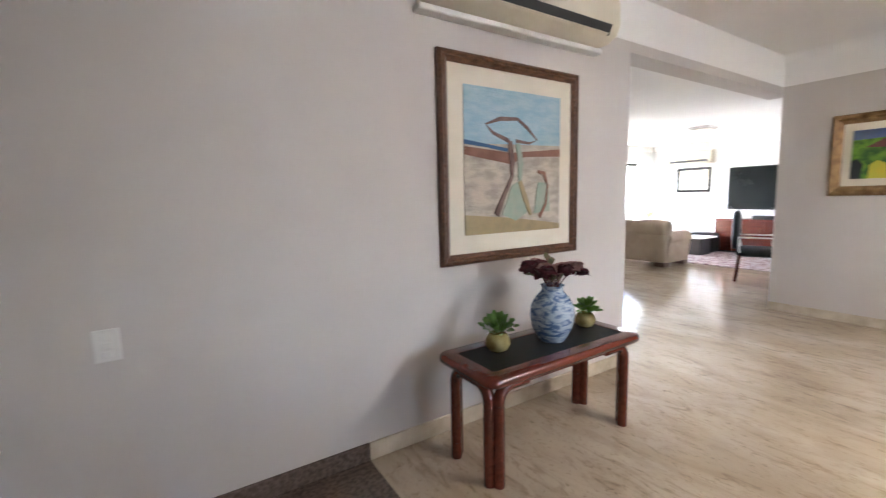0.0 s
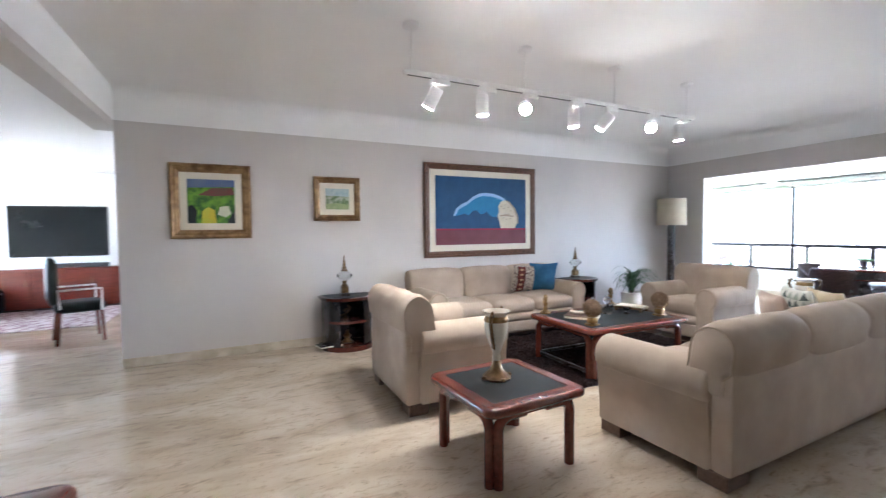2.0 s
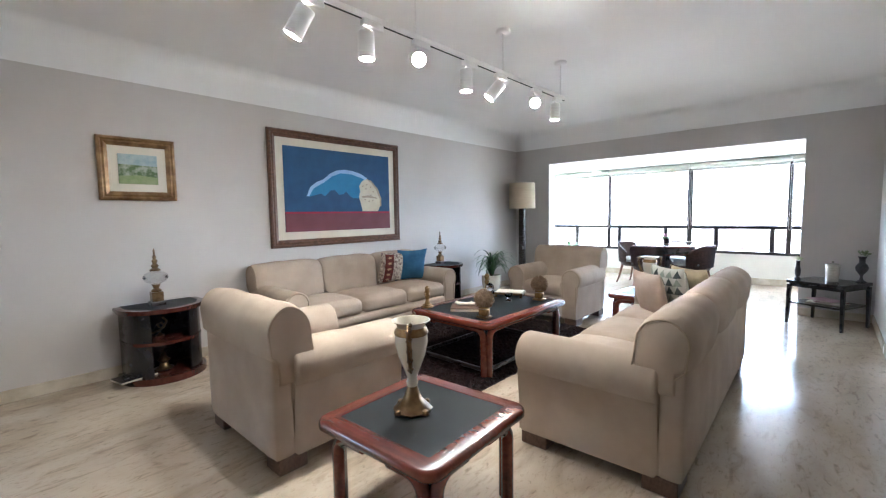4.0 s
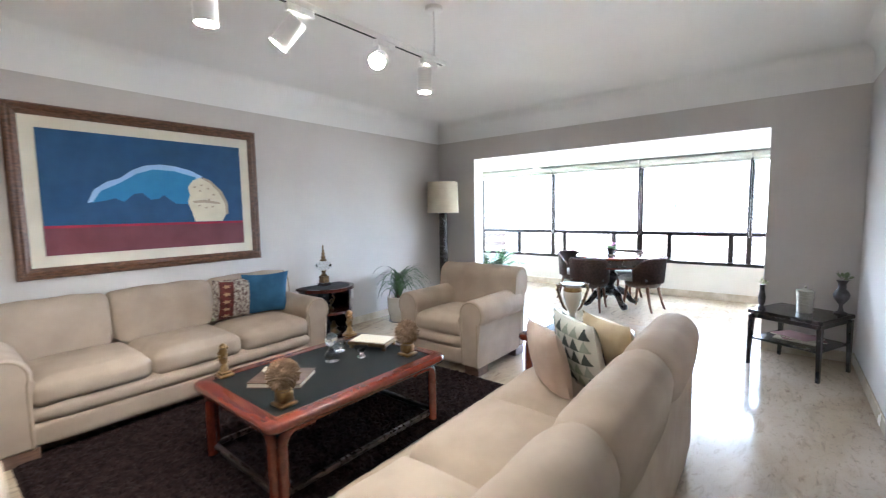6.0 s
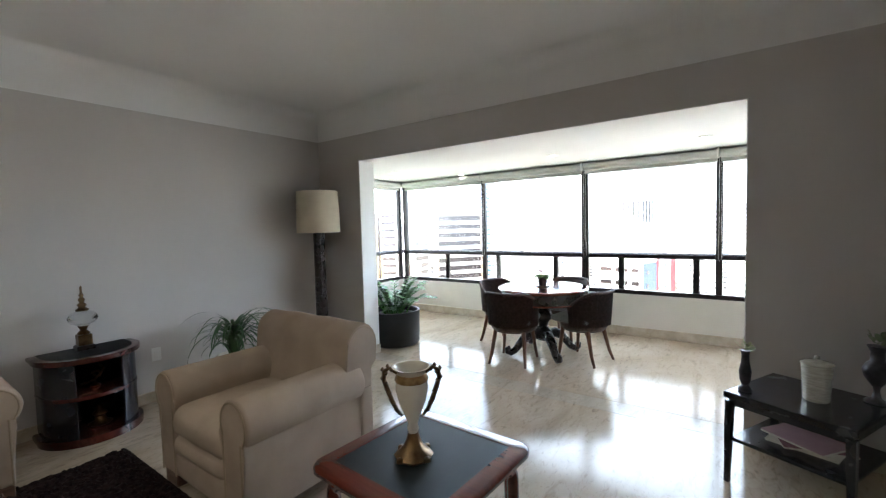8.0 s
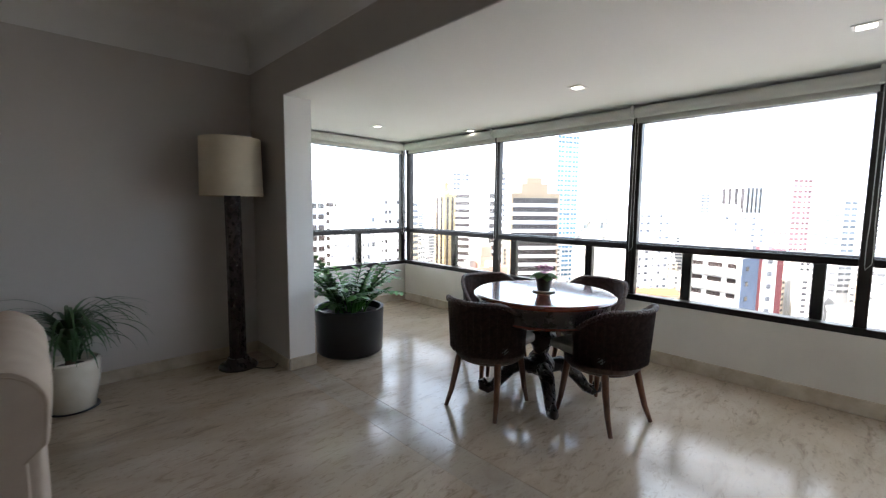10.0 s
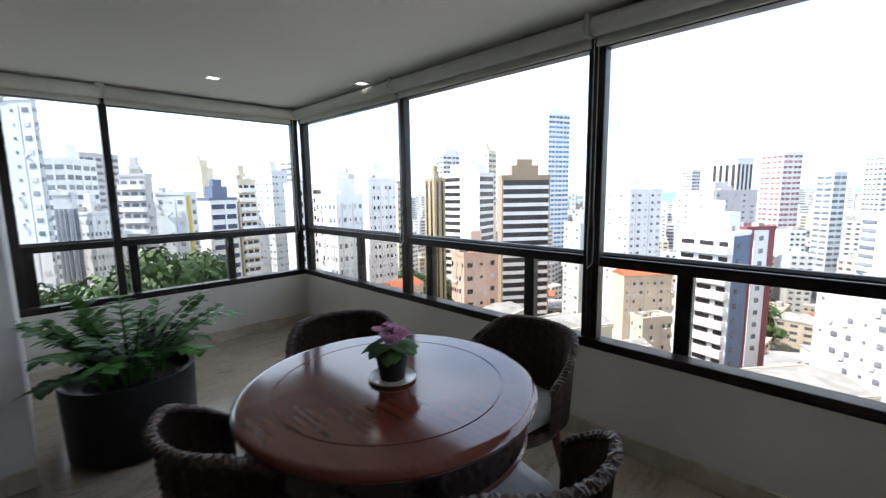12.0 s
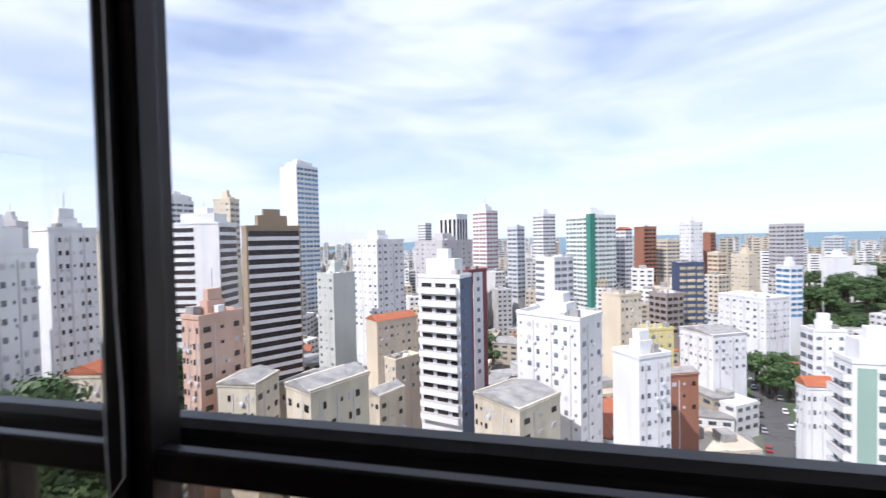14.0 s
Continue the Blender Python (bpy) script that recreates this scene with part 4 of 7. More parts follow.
for k in range(130):
    az = rnd.uniform(0, 2 * math.pi)
    L, lean = rnd.uniform(0.34, 0.66), rnd.uniform(0.25, 1.1)
    hdir = Vector((math.cos(az), math.sin(az), 0))
    if hdir.x < -0.2:
        L *= 0.62
    side = Vector((-hdir.y, hdir.x, 0))
    bm, rows = bmesh.new(), []
    p = hdir * rnd.uniform(0.0, 0.05) + Vector((0, 0, rnd.uniform(0.31, 0.52)))
    for i in range(14):
        a = lean * 0.3 + (lean + 1.9) * (i / 13) ** 1.1
        w = 0.012 * (1 - (i / 13) ** 2) + 0.0012
        rows.append((bm.verts.new(p - side * w), bm.verts.new(p + side * w)))
        p = p + (hdir * math.sin(min(a, 2.9)) + Vector((0, 0, 1)) * math.cos(min(a, 2.9))) * L / 13
    for a, b in zip(rows, rows[1:]):
        bm.faces.new((a[0], a[1], b[1], b[0]))
    part("leaf", bm, LEAF_PALM, pp, "", True)
part("stem", tube([(0, 0, 0.30), (0.01, 0, 0.42), (0, 0.01, 0.54)], [0.03, 0.022, 0.015], 8), BARKY, pp, "grey woody stem", True)

# ---------------------------------------------------------------- pictures on the walls


def picture(name, label, w, h, at, rz, frame_w, mount_w, frame_m, canvas_m, shapes=(), inner=True):
    """A framed picture: moulded frame of four mitred rails, mount, canvas and painted shapes. It faces its own -y."""
    t = thing(name, label, "painting", at, rz)
    prof = [(0, 0), (0, 0.022), (0.12, 0.036), (0.3, 0.04), (0.45, 0.03), (0.62, 0.034), (0.85, 0.022), (1.0, 0.016), (1.0, 0)]
    for (ax, az), (bx, bz) in (((-1, 1), (1, 1)), ((1, 1), (1, -1)), ((1, -1), (-1, -1)), ((-1, -1), (-1, 1))):
        bm = bmesh.new()
        ends = []
        for sx, sz in ((ax, az), (bx, bz)):
            ends.append([bm.verts.new((sx * (w / 2 - frame_w * u), -d, sz * (h / 2 - frame_w * u))) for u, d in prof])
        for i in range(len(prof) - 1):
            bm.faces.new((ends[0][i], ends[0][i + 1], ends[1][i + 1], ends[1][i]))
        bm.faces.new(ends[0])
        bm.faces.new(ends[1][::-1])
        part("frame_rail", bm, frame_m, t, "", False)
    iw, ih = w - 2 * frame_w, h - 2 * frame_w
    part("mount", box((-iw / 2, -0.012, -ih / 2), (iw / 2, -0.004, ih / 2)), MAT_CREAM, t, "cream mount")
    cw, ch = iw - 2 * mount_w, ih - 2 * mount_w
    canvas = part("canvas", box((-cw / 2, -0.016, -ch / 2), (cw / 2, -0.0125, ch / 2)), canvas_m, t, "painted canvas")
    for k, (pts, m) in enumerate(shapes):
        bm = prism([(u * cw - cw / 2, v * ch - ch / 2) for u, v in pts], -0.0012 - 0.0006 * k, "y", -0.0162)
        part("painted_area", bm, m, canvas)
    return t


NAVY = flat("deep blue paint", (0.012, 0.075, 0.19), (0.010, 0.062, 0.165))
SKYB = flat("bright blue paint", (0.03, 0.22, 0.46), (0.025, 0.19, 0.42))
PALEB = flat("pale blue paint", (0.34, 0.52, 0.78))
MAROON = flat("maroon paint", (0.155, 0.035, 0.05), (0.135, 0.03, 0.042))
CRIMSON = flat("crimson paint", (0.32, 0.012, 0.045))
IVORY = flat("ivory paint", (0.66, 0.60, 0.46), (0.58, 0.52, 0.39))
TAUPE = flat("taupe paint", (0.40, 0.33, 0.25))


def arc_shape(cx, cz, rx, rz, a0, a1, n=22, wob=0.0):
    return [(cx + (rx + wob * math.sin(5 * i)) * math.cos(radians(a0 + (a1 - a0) * i / n)), cz + (rz + wob * math.cos(4 * i)) * math.sin(radians(a0 + (a1 - a0) * i / n))) for i in range(n + 1)]


dome = [(0.18, 0.42), (0.21, 0.53), (0.27, 0.60), (0.33, 0.635), (0.39, 0.71), (0.45, 0.755), (0.53, 0.775), (0.61, 0.765), (0.69, 0.735), (0.76, 0.68)]
ridge = [(0.68, 0.41), (0.60, 0.415), (0.565, 0.455), (0.54, 0.495), (0.51, 0.46), (0.47, 0.45), (0.43, 0.51), (0.39, 0.50), (0.34, 0.43), (0.30, 0.46), (0.26, 0.44)]
rock = [(0.70, 0.24), (0.685, 0.34), (0.665, 0.43), (0.68, 0.50), (0.67, 0.57), (0.70, 0.64), (0.745, 0.67), (0.80, 0.62), (0.85, 0.53), (0.885, 0.42), (0.89, 0.31), (0.865, 0.24)]
dots = [([(u, v), (u + 0.016, v + 0.006), (u + 0.012, v - 0.014), (u + 0.002, v - 0.012)], TAUPE) for u, v in
        ((0.70, 0.58), (0.74, 0.60), (0.78, 0.57), (0.73, 0.545), (0.81, 0.51), (0.72, 0.40), (0.76, 0.38), (0.80, 0.39), (0.78, 0.46))]
picture("painting", "large framed picture of a blue dome and pale rock", 1.83, 1.285, (XL, 2.575, 1.637), 90, 0.085, 0.085, FRAME_WOOD, NAVY,
        [(dome + [(0.72, 0.64), (0.60, 0.71), (0.50, 0.725), (0.42, 0.68), (0.33, 0.58), (0.26, 0.52), (0.21, 0.43)], PALEB),
         ([(0.20, 0.42), (0.24, 0.52), (0.33, 0.595), (0.41, 0.68), (0.49, 0.725), (0.60, 0.72), (0.72, 0.67)] + ridge, SKYB),
         ([(0, 0), (1, 0), (1, 0.215), (0, 0.215)], MAROON), ([(0, 0.215), (1, 0.215), (1, 0.237), (0, 0.237)], CRIMSON),
         ([(0.75, 0.675), (0.80, 0.65), (0.87, 0.545), (0.905, 0.42), (0.905, 0.31), (0.88, 0.3), (0.86, 0.48), (0.80, 0.61)], TAUPE),
         (rock, IVORY), ([(0.69, 0.44), (0.76, 0.455), (0.85, 0.43), (0.86, 0.41), (0.76, 0.425), (0.70, 0.42)], TAUPE)] + dots)

LAND = M("small landscape paint", (0.10, 0.16, 0.06), 0.6, c2=(0.36, 0.40, 0.30), scale=26, lo=0.42, hi=0.6, bump=0.3, bscale=60)
PSKY = flat("pale sky paint", (0.30, 0.40, 0.44), (0.42, 0.50, 0.50), 0.6, 20)
PGRASS = flat("meadow paint", (0.22, 0.30, 0.12), (0.30, 0.35, 0.17), 0.6, 30)
picture("painting", "small framed green landscape on the grey wall", 0.56, 0.53, (XL, 0.52, 1.757), 90, 0.075, 0.065, FRAME_GOLD, LAND,
        [([(0, 0.66), (1, 0.62), (1, 1), (0, 1)], PSKY), ([(0, 0), (1, 0), (1, 0.24), (0.5, 0.3), (0, 0.26)], PGRASS)])
VIVID = M("vivid green garden paint", (0.03, 0.11, 0.02), 0.6, c2=(0.16, 0.34, 0.03), scale=13, lo=0.4, hi=0.6, bump=0.3, bscale=60)
YEL = flat("yellow paint", (0.62, 0.48, 0.03), (0.52, 0.52, 0.05))
PBLUE = flat("blue grey paint", (0.08, 0.13, 0.30), (0.12, 0.16, 0.26))
PRED = flat("dusky red paint", (0.20, 0.05, 0.05), (0.13, 0.08, 0.06))
PDARK = flat("near black paint", (0.012, 0.02, 0.025))
PWHT = flat("cream paint", (0.62, 0.64, 0.50))
picture("painting", "framed vivid green and yellow garden picture on the grey wall", 0.78, 0.80, (XL, -0.825, 1.70), 90, 0.095, 0.07, FRAME_GOLD, VIVID,
        [([(0, 0.80), (1, 0.84), (1, 1), (0, 1)], PBLUE), ([(0.22, 0.64), (0.5, 0.80), (0.95, 0.82), (1, 0.66), (0.6, 0.62)], PRED),
         ([(0.28, 0.0), (0.30, 0.28), (0.42, 0.37), (0.56, 0.30), (0.60, 0.0)], YEL), ([(0.62, 0.2), (0.68, 0.38), (0.86, 0.40), (0.92, 0.22), (0.80, 0.14)], PWHT),
         ([(0, 0), (0.16, 0), (0.2, 0.3), (0.08, 0.42), (0, 0.36)], PDARK), ([(0.82, 0), (1, 0), (1, 0.3), (0.9, 0.16)], PDARK)])

SANDY = M("thick sandy paint", (0.50, 0.44, 0.36), 0.7, c2=(0.33, 0.29, 0.24), scale=9, lo=0.38, hi=0.62, bump=0.5, bscale=40, stretch=(1, 1, 2.2))
ASKY = M("brushed sky paint", (0.24, 0.40, 0.50), 0.7, c2=(0.36, 0.48, 0.54), scale=8, bump=0.4, bscale=40, stretch=(1, 1, 3))
ALAKE = flat("lake blue paint", (0.03, 0.10, 0.22))
AEARTH = flat("red earth paint", (0.24, 0.11, 0.07), (0.18, 0.08, 0.05), 0.7, 14)
ALIMB = flat("dark umber paint", (0.10, 0.055, 0.045), (0.19, 0.12, 0.10), 0.7, 16)
AOCHRE = flat("ochre paint", (0.34, 0.26, 0.13), (0.27, 0.22, 0.12), 0.7, 14)
AGREENISH = flat("grey green paint", (0.25, 0.33, 0.26), (0.33, 0.36, 0.29), 0.7, 14)


def stroke(pts, w):
    """The outline of a brush stroke of width w along a line."""
    a, b = [], []
    for i, p in enumerate(pts):
        q, r = pts[max(i - 1, 0)], pts[min(i + 1, len(pts) - 1)]
        d = Vector((r[0] - q[0], r[1] - q[1])).normalized()
        k = w * (0.7 + 0.3 * math.sin(i * 2.1))
        a.append((p[0] - d.y * k, p[1] + d.x * k))
        b.append((p[0] + d.y * k, p[1] - d.x * k))
    return a + b[::-1]


picture("painting", "tall framed painting of brown strokes on sand under blue sky", 1.115, 1.18, (-1.287, YB, 1.575), 180, 0.062, 0.105, FRAME_WOOD, SANDY,
        [([(0, 0.62), (1, 0.64), (1, 1), (0, 1)], ASKY), ([(0, 0.615), (0.2, 0.60), (0.42, 0.575), (0.42, 0.60), (0, 0.645)], ALAKE),
         ([(0, 0.60), (0.45, 0.57), (1, 0.615), (1, 0.56), (0.6, 0.545), (0.45, 0.49), (0, 0.545)], AEARTH),
         ([(0, 0), (1, 0), (1, 0.04), (0.5, 0.10), (0, 0.14)], AOCHRE),
         ([(0.36, 0.13), (0.46, 0.34), (0.56, 0.38), (0.62, 0.14), (0.5, 0.08)], AGREENISH), ([(0.70, 0.13), (0.74, 0.36), (0.86, 0.36), (0.88, 0.14)], AGREENISH),
         (stroke([(0.52, 0.81), (0.34, 0.80), (0.2, 0.755), (0.27, 0.70), (0.42, 0.655), (0.47, 0.60)], 0.016), ALIMB),
         (stroke([(0.52, 0.81), (0.62, 0.755), (0.73, 0.67), (0.64, 0.645), (0.50, 0.655)], 0.013), ALIMB),
         (stroke([(0.44, 0.65), (0.46, 0.52), (0.46, 0.40), (0.36, 0.24), (0.30, 0.13)], 0.028), ALIMB),
         (stroke([(0.52, 0.64), (0.55, 0.50), (0.54, 0.36)], 0.03), AGREENISH),
         (stroke([(0.54, 0.37), (0.60, 0.24), (0.66, 0.12)], 0.024), AOCHRE),
         (stroke([(0.74, 0.44), (0.81, 0.43), (0.85, 0.34), (0.83, 0.2), (0.76, 0.1)], 0.016), AEARTH)])

FRAME_SILVER = M("dull silver frame", (0.36, 0.37, 0.38), 0.35, 0.8, c2=(0.22, 0.22, 0.23), scale=14, bump=0.15, bscale=70)
PMIST = flat("misty blue paint", (0.34, 0.42, 0.46), (0.46, 0.50, 0.50), 0.5, 5)
picture("painting", "large pale misty picture in a dull silver frame", 0.88, 1.28, (XR, 2.57, 1.655), -90, 0.07, 0.11, FRAME_SILVER, PMIST,
        [([(0, 0), (1, 0), (1, 0.30), (0.5, 0.36), (0, 0.28)], PSKY)])

# ---------------------------------------------------------------- fittings
ac = thing("air_conditioner", "aged cream split air conditioner high on the wall", "air conditioner", (-1.31, YB, 2.345))
sec = [(0.0, 0.0), (0.14, 0.0), (0.20, 0.035), (0.225, 0.09), (0.225, 0.22), (0.20, 0.29), (0.15, 0.30), (0.0, 0.30)]
bm = prism(sec, 1.38, "x", -0.69)
bmesh.ops.bevel(bm, geom=[e for e in bm.edges if abs(e.verts[0].co.x - e.verts[1].co.x) < 1e-6], offset=0.012, segments=2, affect="EDGES", profile=0.5)
part("body", bm, AC_BODY, ac, "", True)
part("air_slot", prism([(0.195, 0.025), (0.226, 0.078), (0.230, 0.082), (0.202, 0.022)], 1.2, "x", -0.6), BLACK, ac, "black air outlet")
part("louvre", prism([(0.20, 0.02), (0.215, 0.03), (0.213, 0.036), (0.198, 0.026)], 1.16, "x", -0.58), AC_BODY, ac)
part("wall_plate", box((-0.71, 0.0, -0.035), (0.71, 0.075, -0.002), 0.006, 1), PLASTIC_WHITE, ac, "white mounting plate")


def wall_plate(name, label, at, rz, w=0.08, h=0.12, holes=1):
    t = thing(name, label, "switch" if "switch" in name else "socket", at, rz)
    part("plate", box((-w / 2, -0.009, -h / 2), (w / 2, 0, h / 2), 0.004, 2), PLASTIC_WHITE, t)
    for k in range(holes):
        z = (k - (holes - 1) / 2) * 0.034
        part("key", box((-0.016, -0.013, z - 0.013), (0.016, -0.0085, z + 0.013), 0.002, 1), PLASTIC_WHITE, t)
    return t


wall_plate("light_switch", "white three-key light switch on the hall wall", (0.765, YB, 0.85), 180, 0.085, 0.125, 3)
wall_plate("wall_socket", "white wall socket beside the side table", (XL, 4.67, 0.41), 90, 0.075, 0.115, 2)
wall_plate("wall_socket", "white wall socket on the walkway wall", (XR, 4.12, 0.44), -90, 0.08, 0.12, 1)
wall_plate("wall_socket", "white wall socket under the silver-framed picture", (XR, 2.58, 0.48), -90, 0.08, 0.12, 1)
wall_plate("wall_socket", "white wall socket under the silver-framed picture", (XR, 2.40, 0.48), -90, 0.08, 0.12, 1)

# track lighting hung on rods
tr = thing("track_light", "white ceiling track with seven spotlights hung on rods", "track light", (-2.845, 0, 0))
LIT = glow("lit lamp face", (1.0, 0.90, 0.72), 28.0)
part("track", box((-0.017, 0.50, 2.455), (0.017, 3.64, 2.487), 0.004, 1), METAL_WHITE, tr)
part("groove", box((-0.006, 0.53, 2.4515), (0.006, 3.61, 2.4548)), BLACK, tr, "dark contact groove")
for y in (0.56, 1.54, 2.53, 3.53):
    part("rod", tube([(0, y, 2.487), (0, y, 2.80)], 0.005, 8), METAL_WHITE, tr)
    part("ceiling_rose", lathe([(0.055, 2.785), (0.06, 2.79), (0.06, 2.81), (0.01, 2.811)], 24, at=(0, y, 0)), METAL_WHITE, tr, "", True)
heads = [(0.72, (-0.35, -0.35, -0.85)), (1.12, (0.0, 0.0, -1)), (1.52, (0.75, -0.5, -0.42)), (2.03, (0.0, 0.0, -1)), (2.43, (-0.45, -0.45, -0.75)), (3.0, (0.55, -0.72, -0.42)), (3.40, (0.0, 0.0, -1))]
for y, d in heads:
    d = Vector(d).normalized()
    sp = part("adapter", box((-0.018, y - 0.01, 2.415), (0.018, y + 0.14, 2.454), 0.006, 2), METAL_WHITE, tr)
    top = Vector((0, y + 0.02, 2.345))
    part("stem", tube([(0, y + 0.02, 2.415), tuple(top)], 0.007, 8), METAL_WHITE, tr)
    q = (-d).to_track_quat("Z", "Y").to_matrix().to_4x4()
    m = Matrix.Translation(top - d * 0.02) @ q
    can = part("spot_can", lathe([(0.042, -0.13), (0.047, -0.13), (0.047, 0.015), (0.042, 0.024), (0.01, 0.026)], 24, cap=False), METAL_WHITE, tr, "white cylinder spotlight", True, m)
    part("lamp_face", lathe([(0.001, -0.104), (0.0415, -0.105)], 24, cap=False), LIT, can, "lit lamp")
    ld = bpy.data.lights.new("spot", "SPOT")
    ld.energy, ld.spot_size, ld.spot_blend, ld.shadow_soft_size, ld.color = SPOT_W, radians(48), 0.9, 0.035, (1.0, 0.92, 0.82)
    lo = new("spot_lamp", ld)
    lo.matrix_world = look(tuple(top + d * 0.125), tuple(top + d * 2))

# recessed veranda downlights
for x, y in ((-2.93, 8.03), (-5.30, 7.90), (-4.71, 8.80), (-1.4, 8.03)):
    t = thing("downlight", "small square recessed ceiling light", "ceiling light", (x, y, ZV), 0, "veranda downlights")
    bm = bmesh.new()
    for a, b in (((-0.055, -0.055), (0.055, -0.038)), ((-0.055, 0.038), (0.055, 0.055)), ((-0.055, -0.038), (-0.038, 0.038)), ((0.038, -0.038), (0.055, 0.038))):
        box((a[0], a[1], -0.006), (b[0], b[1], 0), 0, 2, bm)
    part("rim", bm, METAL_WHITE, t)
    part("diffuser", box((-0.038, -0.038, -0.003), (0.038, 0.038, -0.001)), glow("downlight glow", (1.0, 0.93, 0.8), 0.7), t, "lit frosted glass")

# ---------------------------------------------------------------- cushions


def scatter_cushion(label, at, rx, rz, m, w=0.42, extra=None, th=0.15):
    t = thing("cushion", label, "cushion", at, rz)
    bm = bmesh.new()
    n = 14
    for s in (-1, 1):
        g = []
        for i in range(n + 1):
            row = []
            for j in range(n + 1):
                u, v = 2 * i / n - 1, 2 * j / n - 1
                pin = 1 - 0.10 * (1 - abs(u) ** 2) * abs(v) ** 3 - 0.0
                pin2 = 1 - 0.10 * (1 - abs(v) ** 2) * abs(u) ** 3
                p = max(0, (1 - u * u) * (1 - v * v)) ** 0.42
                wv = 0.006 * noise.noise(Vector((u * 3 + at[0], v * 3, s)))
                row.append(bm.verts.new((u * w / 2 * pin2, s * (th / 2 * p + wv * p), v * w / 2 * pin)))
            g.append(row)
        for i in range(n):
            for j in range(n):
                bm.faces.new((g[i][j], g[i + 1][j], g[i + 1][j + 1], g[i][j + 1]))
    bmesh.ops.remove_doubles(bm, verts=bm.verts, dist=0.0004)
    c = part("cover", bm, m, t, "", True)
    c.matrix_basis = pose(0, 0, 0, rx, 0, 0)
    if extra:
        extra(t, c, w, th)
    return t


def on_cushion(c, u, v, w, th, s=-1):
    p = max(0, (1 - u * u) * (1 - v * v)) ** 0.42
    return Vector((u * w / 2 * (1 - 0.1 * (1 - v * v) * abs(u) ** 3), s * (th / 2 * p + 0.004), v * w / 2 * (1 - 0.1 * (1 - u * u) * abs(v) ** 3)))


GEO1 = flat("dark slate cloth", (0.055, 0.07, 0.065), (0.07, 0.085, 0.08), 0.9, 12)
GEO2 = flat("sage cloth", (0.30, 0.34, 0.28), (0.34, 0.37, 0.31), 0.9, 12)
GEO3 = flat("off-white cloth", (0.58, 0.58, 0.51), (0.62, 0.61, 0.55), 0.9, 12)
ETH1 = flat("dark red weave", (0.14, 0.025, 0.02), (0.06, 0.015, 0.014), 0.9, 30)
ETH2 = flat("flecked cream weave", (0.52, 0.46, 0.38), (0.12, 0.07, 0.06), 0.9, 45)
ETH3 = flat("light weave mark", (0.46, 0.28, 0.16), None, 0.9)


def triangles(t, c, w, th):
    r = random.Random(3)
    for s in (-1, 1):
        for i in range(5):
            for j in range(6):
                u0, u1, v0, v1 = -0.96 + 1.92 * i / 5, -0.96 + 1.92 * (i + 1) / 5, -0.96 + 1.92 * j / 6, -0.96 + 1.92 * (j + 1) / 6
                for tri in (((u0, v0), (u1, v0), ((u0 + u1) / 2, v1)),):
                    bm = bmesh.new()
                    a, b, d = tri
                    pts = []
                    for k in range(4):
                        for q in range(4 - k):
                            x = [a[z] + (b[z] - a[z]) * k / 3 + (d[z] - a[z]) * q / 3 for z in (0, 1)]
                            pts.append((k, q, bm.verts.new(on_cushion(c, x[0], x[1], w, th, s))))
                    ix = {(k, q): v for k, q, v in pts}
                    for k in range(3):
                        for q in range(3 - k):
                            bm.faces.new((ix[k, q], ix[k + 1, q], ix[k, q + 1]))
                            if k + q < 2:
                                bm.faces.new((ix[k + 1, q], ix[k + 1, q + 1], ix[k, q + 1]))
                    part("printed_triangle", bm, r.choice((GEO1, GEO1, GEO2)), c)


def ethnic(t, c, w, th):
    for s in (-1, 1):
        for u0, u1, m in ((-0.75, -0.15, ETH1), (-0.1, 0.9, ETH2)):
            bm = bmesh.new()
            g = [[bm.verts.new(on_cushion(c, u0 + (u1 - u0) * i / 5, -0.95 + 1.9 * j / 9, w, th, s)) for j in range(10)] for i in range(6)]
            for i in range(5):
                for j in range(9):
                    bm.faces.new((g[i][j], g[i + 1][j], g[i + 1][j + 1], g[i][j + 1]))
            part("woven_band", bm, m, c, "", True)
        for k in range(5):
            v = -0.72 + 0.36 * k
            bm = bmesh.new()
            pts = [on_cushion(c, -0.45 + 0.2 * math.cos(a) * (1 if q % 2 else 0.5), v + 0.11 * math.sin(a) * (1 if q % 2 else 0.5), w, th + 0.006, s) for q, a in enumerate([2 * math.pi * z / 10 for z in range(10)])]
            bm.faces.new([bm.verts.new(p) for p in pts])
            part("woven_motif", bm, ETH3, c)


scatter_cushion("blue washed cloth cushion on the sofa", (-4.77, 3.27, 0.70), 14, 72, BLUE_CLOTH, 0.42)
scatter_cushion("cream cushion with dark red woven bands on the sofa", (-4.83, 3.01, 0.69), 14, 84, ETH2, 0.40, ethnic, 0.12)
scatter_cushion("dusty beige cushion leaning on the sofa arm", (-1.90, 3.29, 0.655), 14, -42, ROSE_CLOTH, 0.38)
scatter_cushion("grey and white cushion with printed triangles", (-1.77, 3.40, 0.68), 14, -40, GEO3, 0.42, triangles, 0.14)
scatter_cushion("pale gold cushion leaning on the sofa arm", (-1.64, 3.52, 0.68), 16, -36, GOLD_CLOTH, 0.40)

# ---------------------------------------------------------------- ornaments


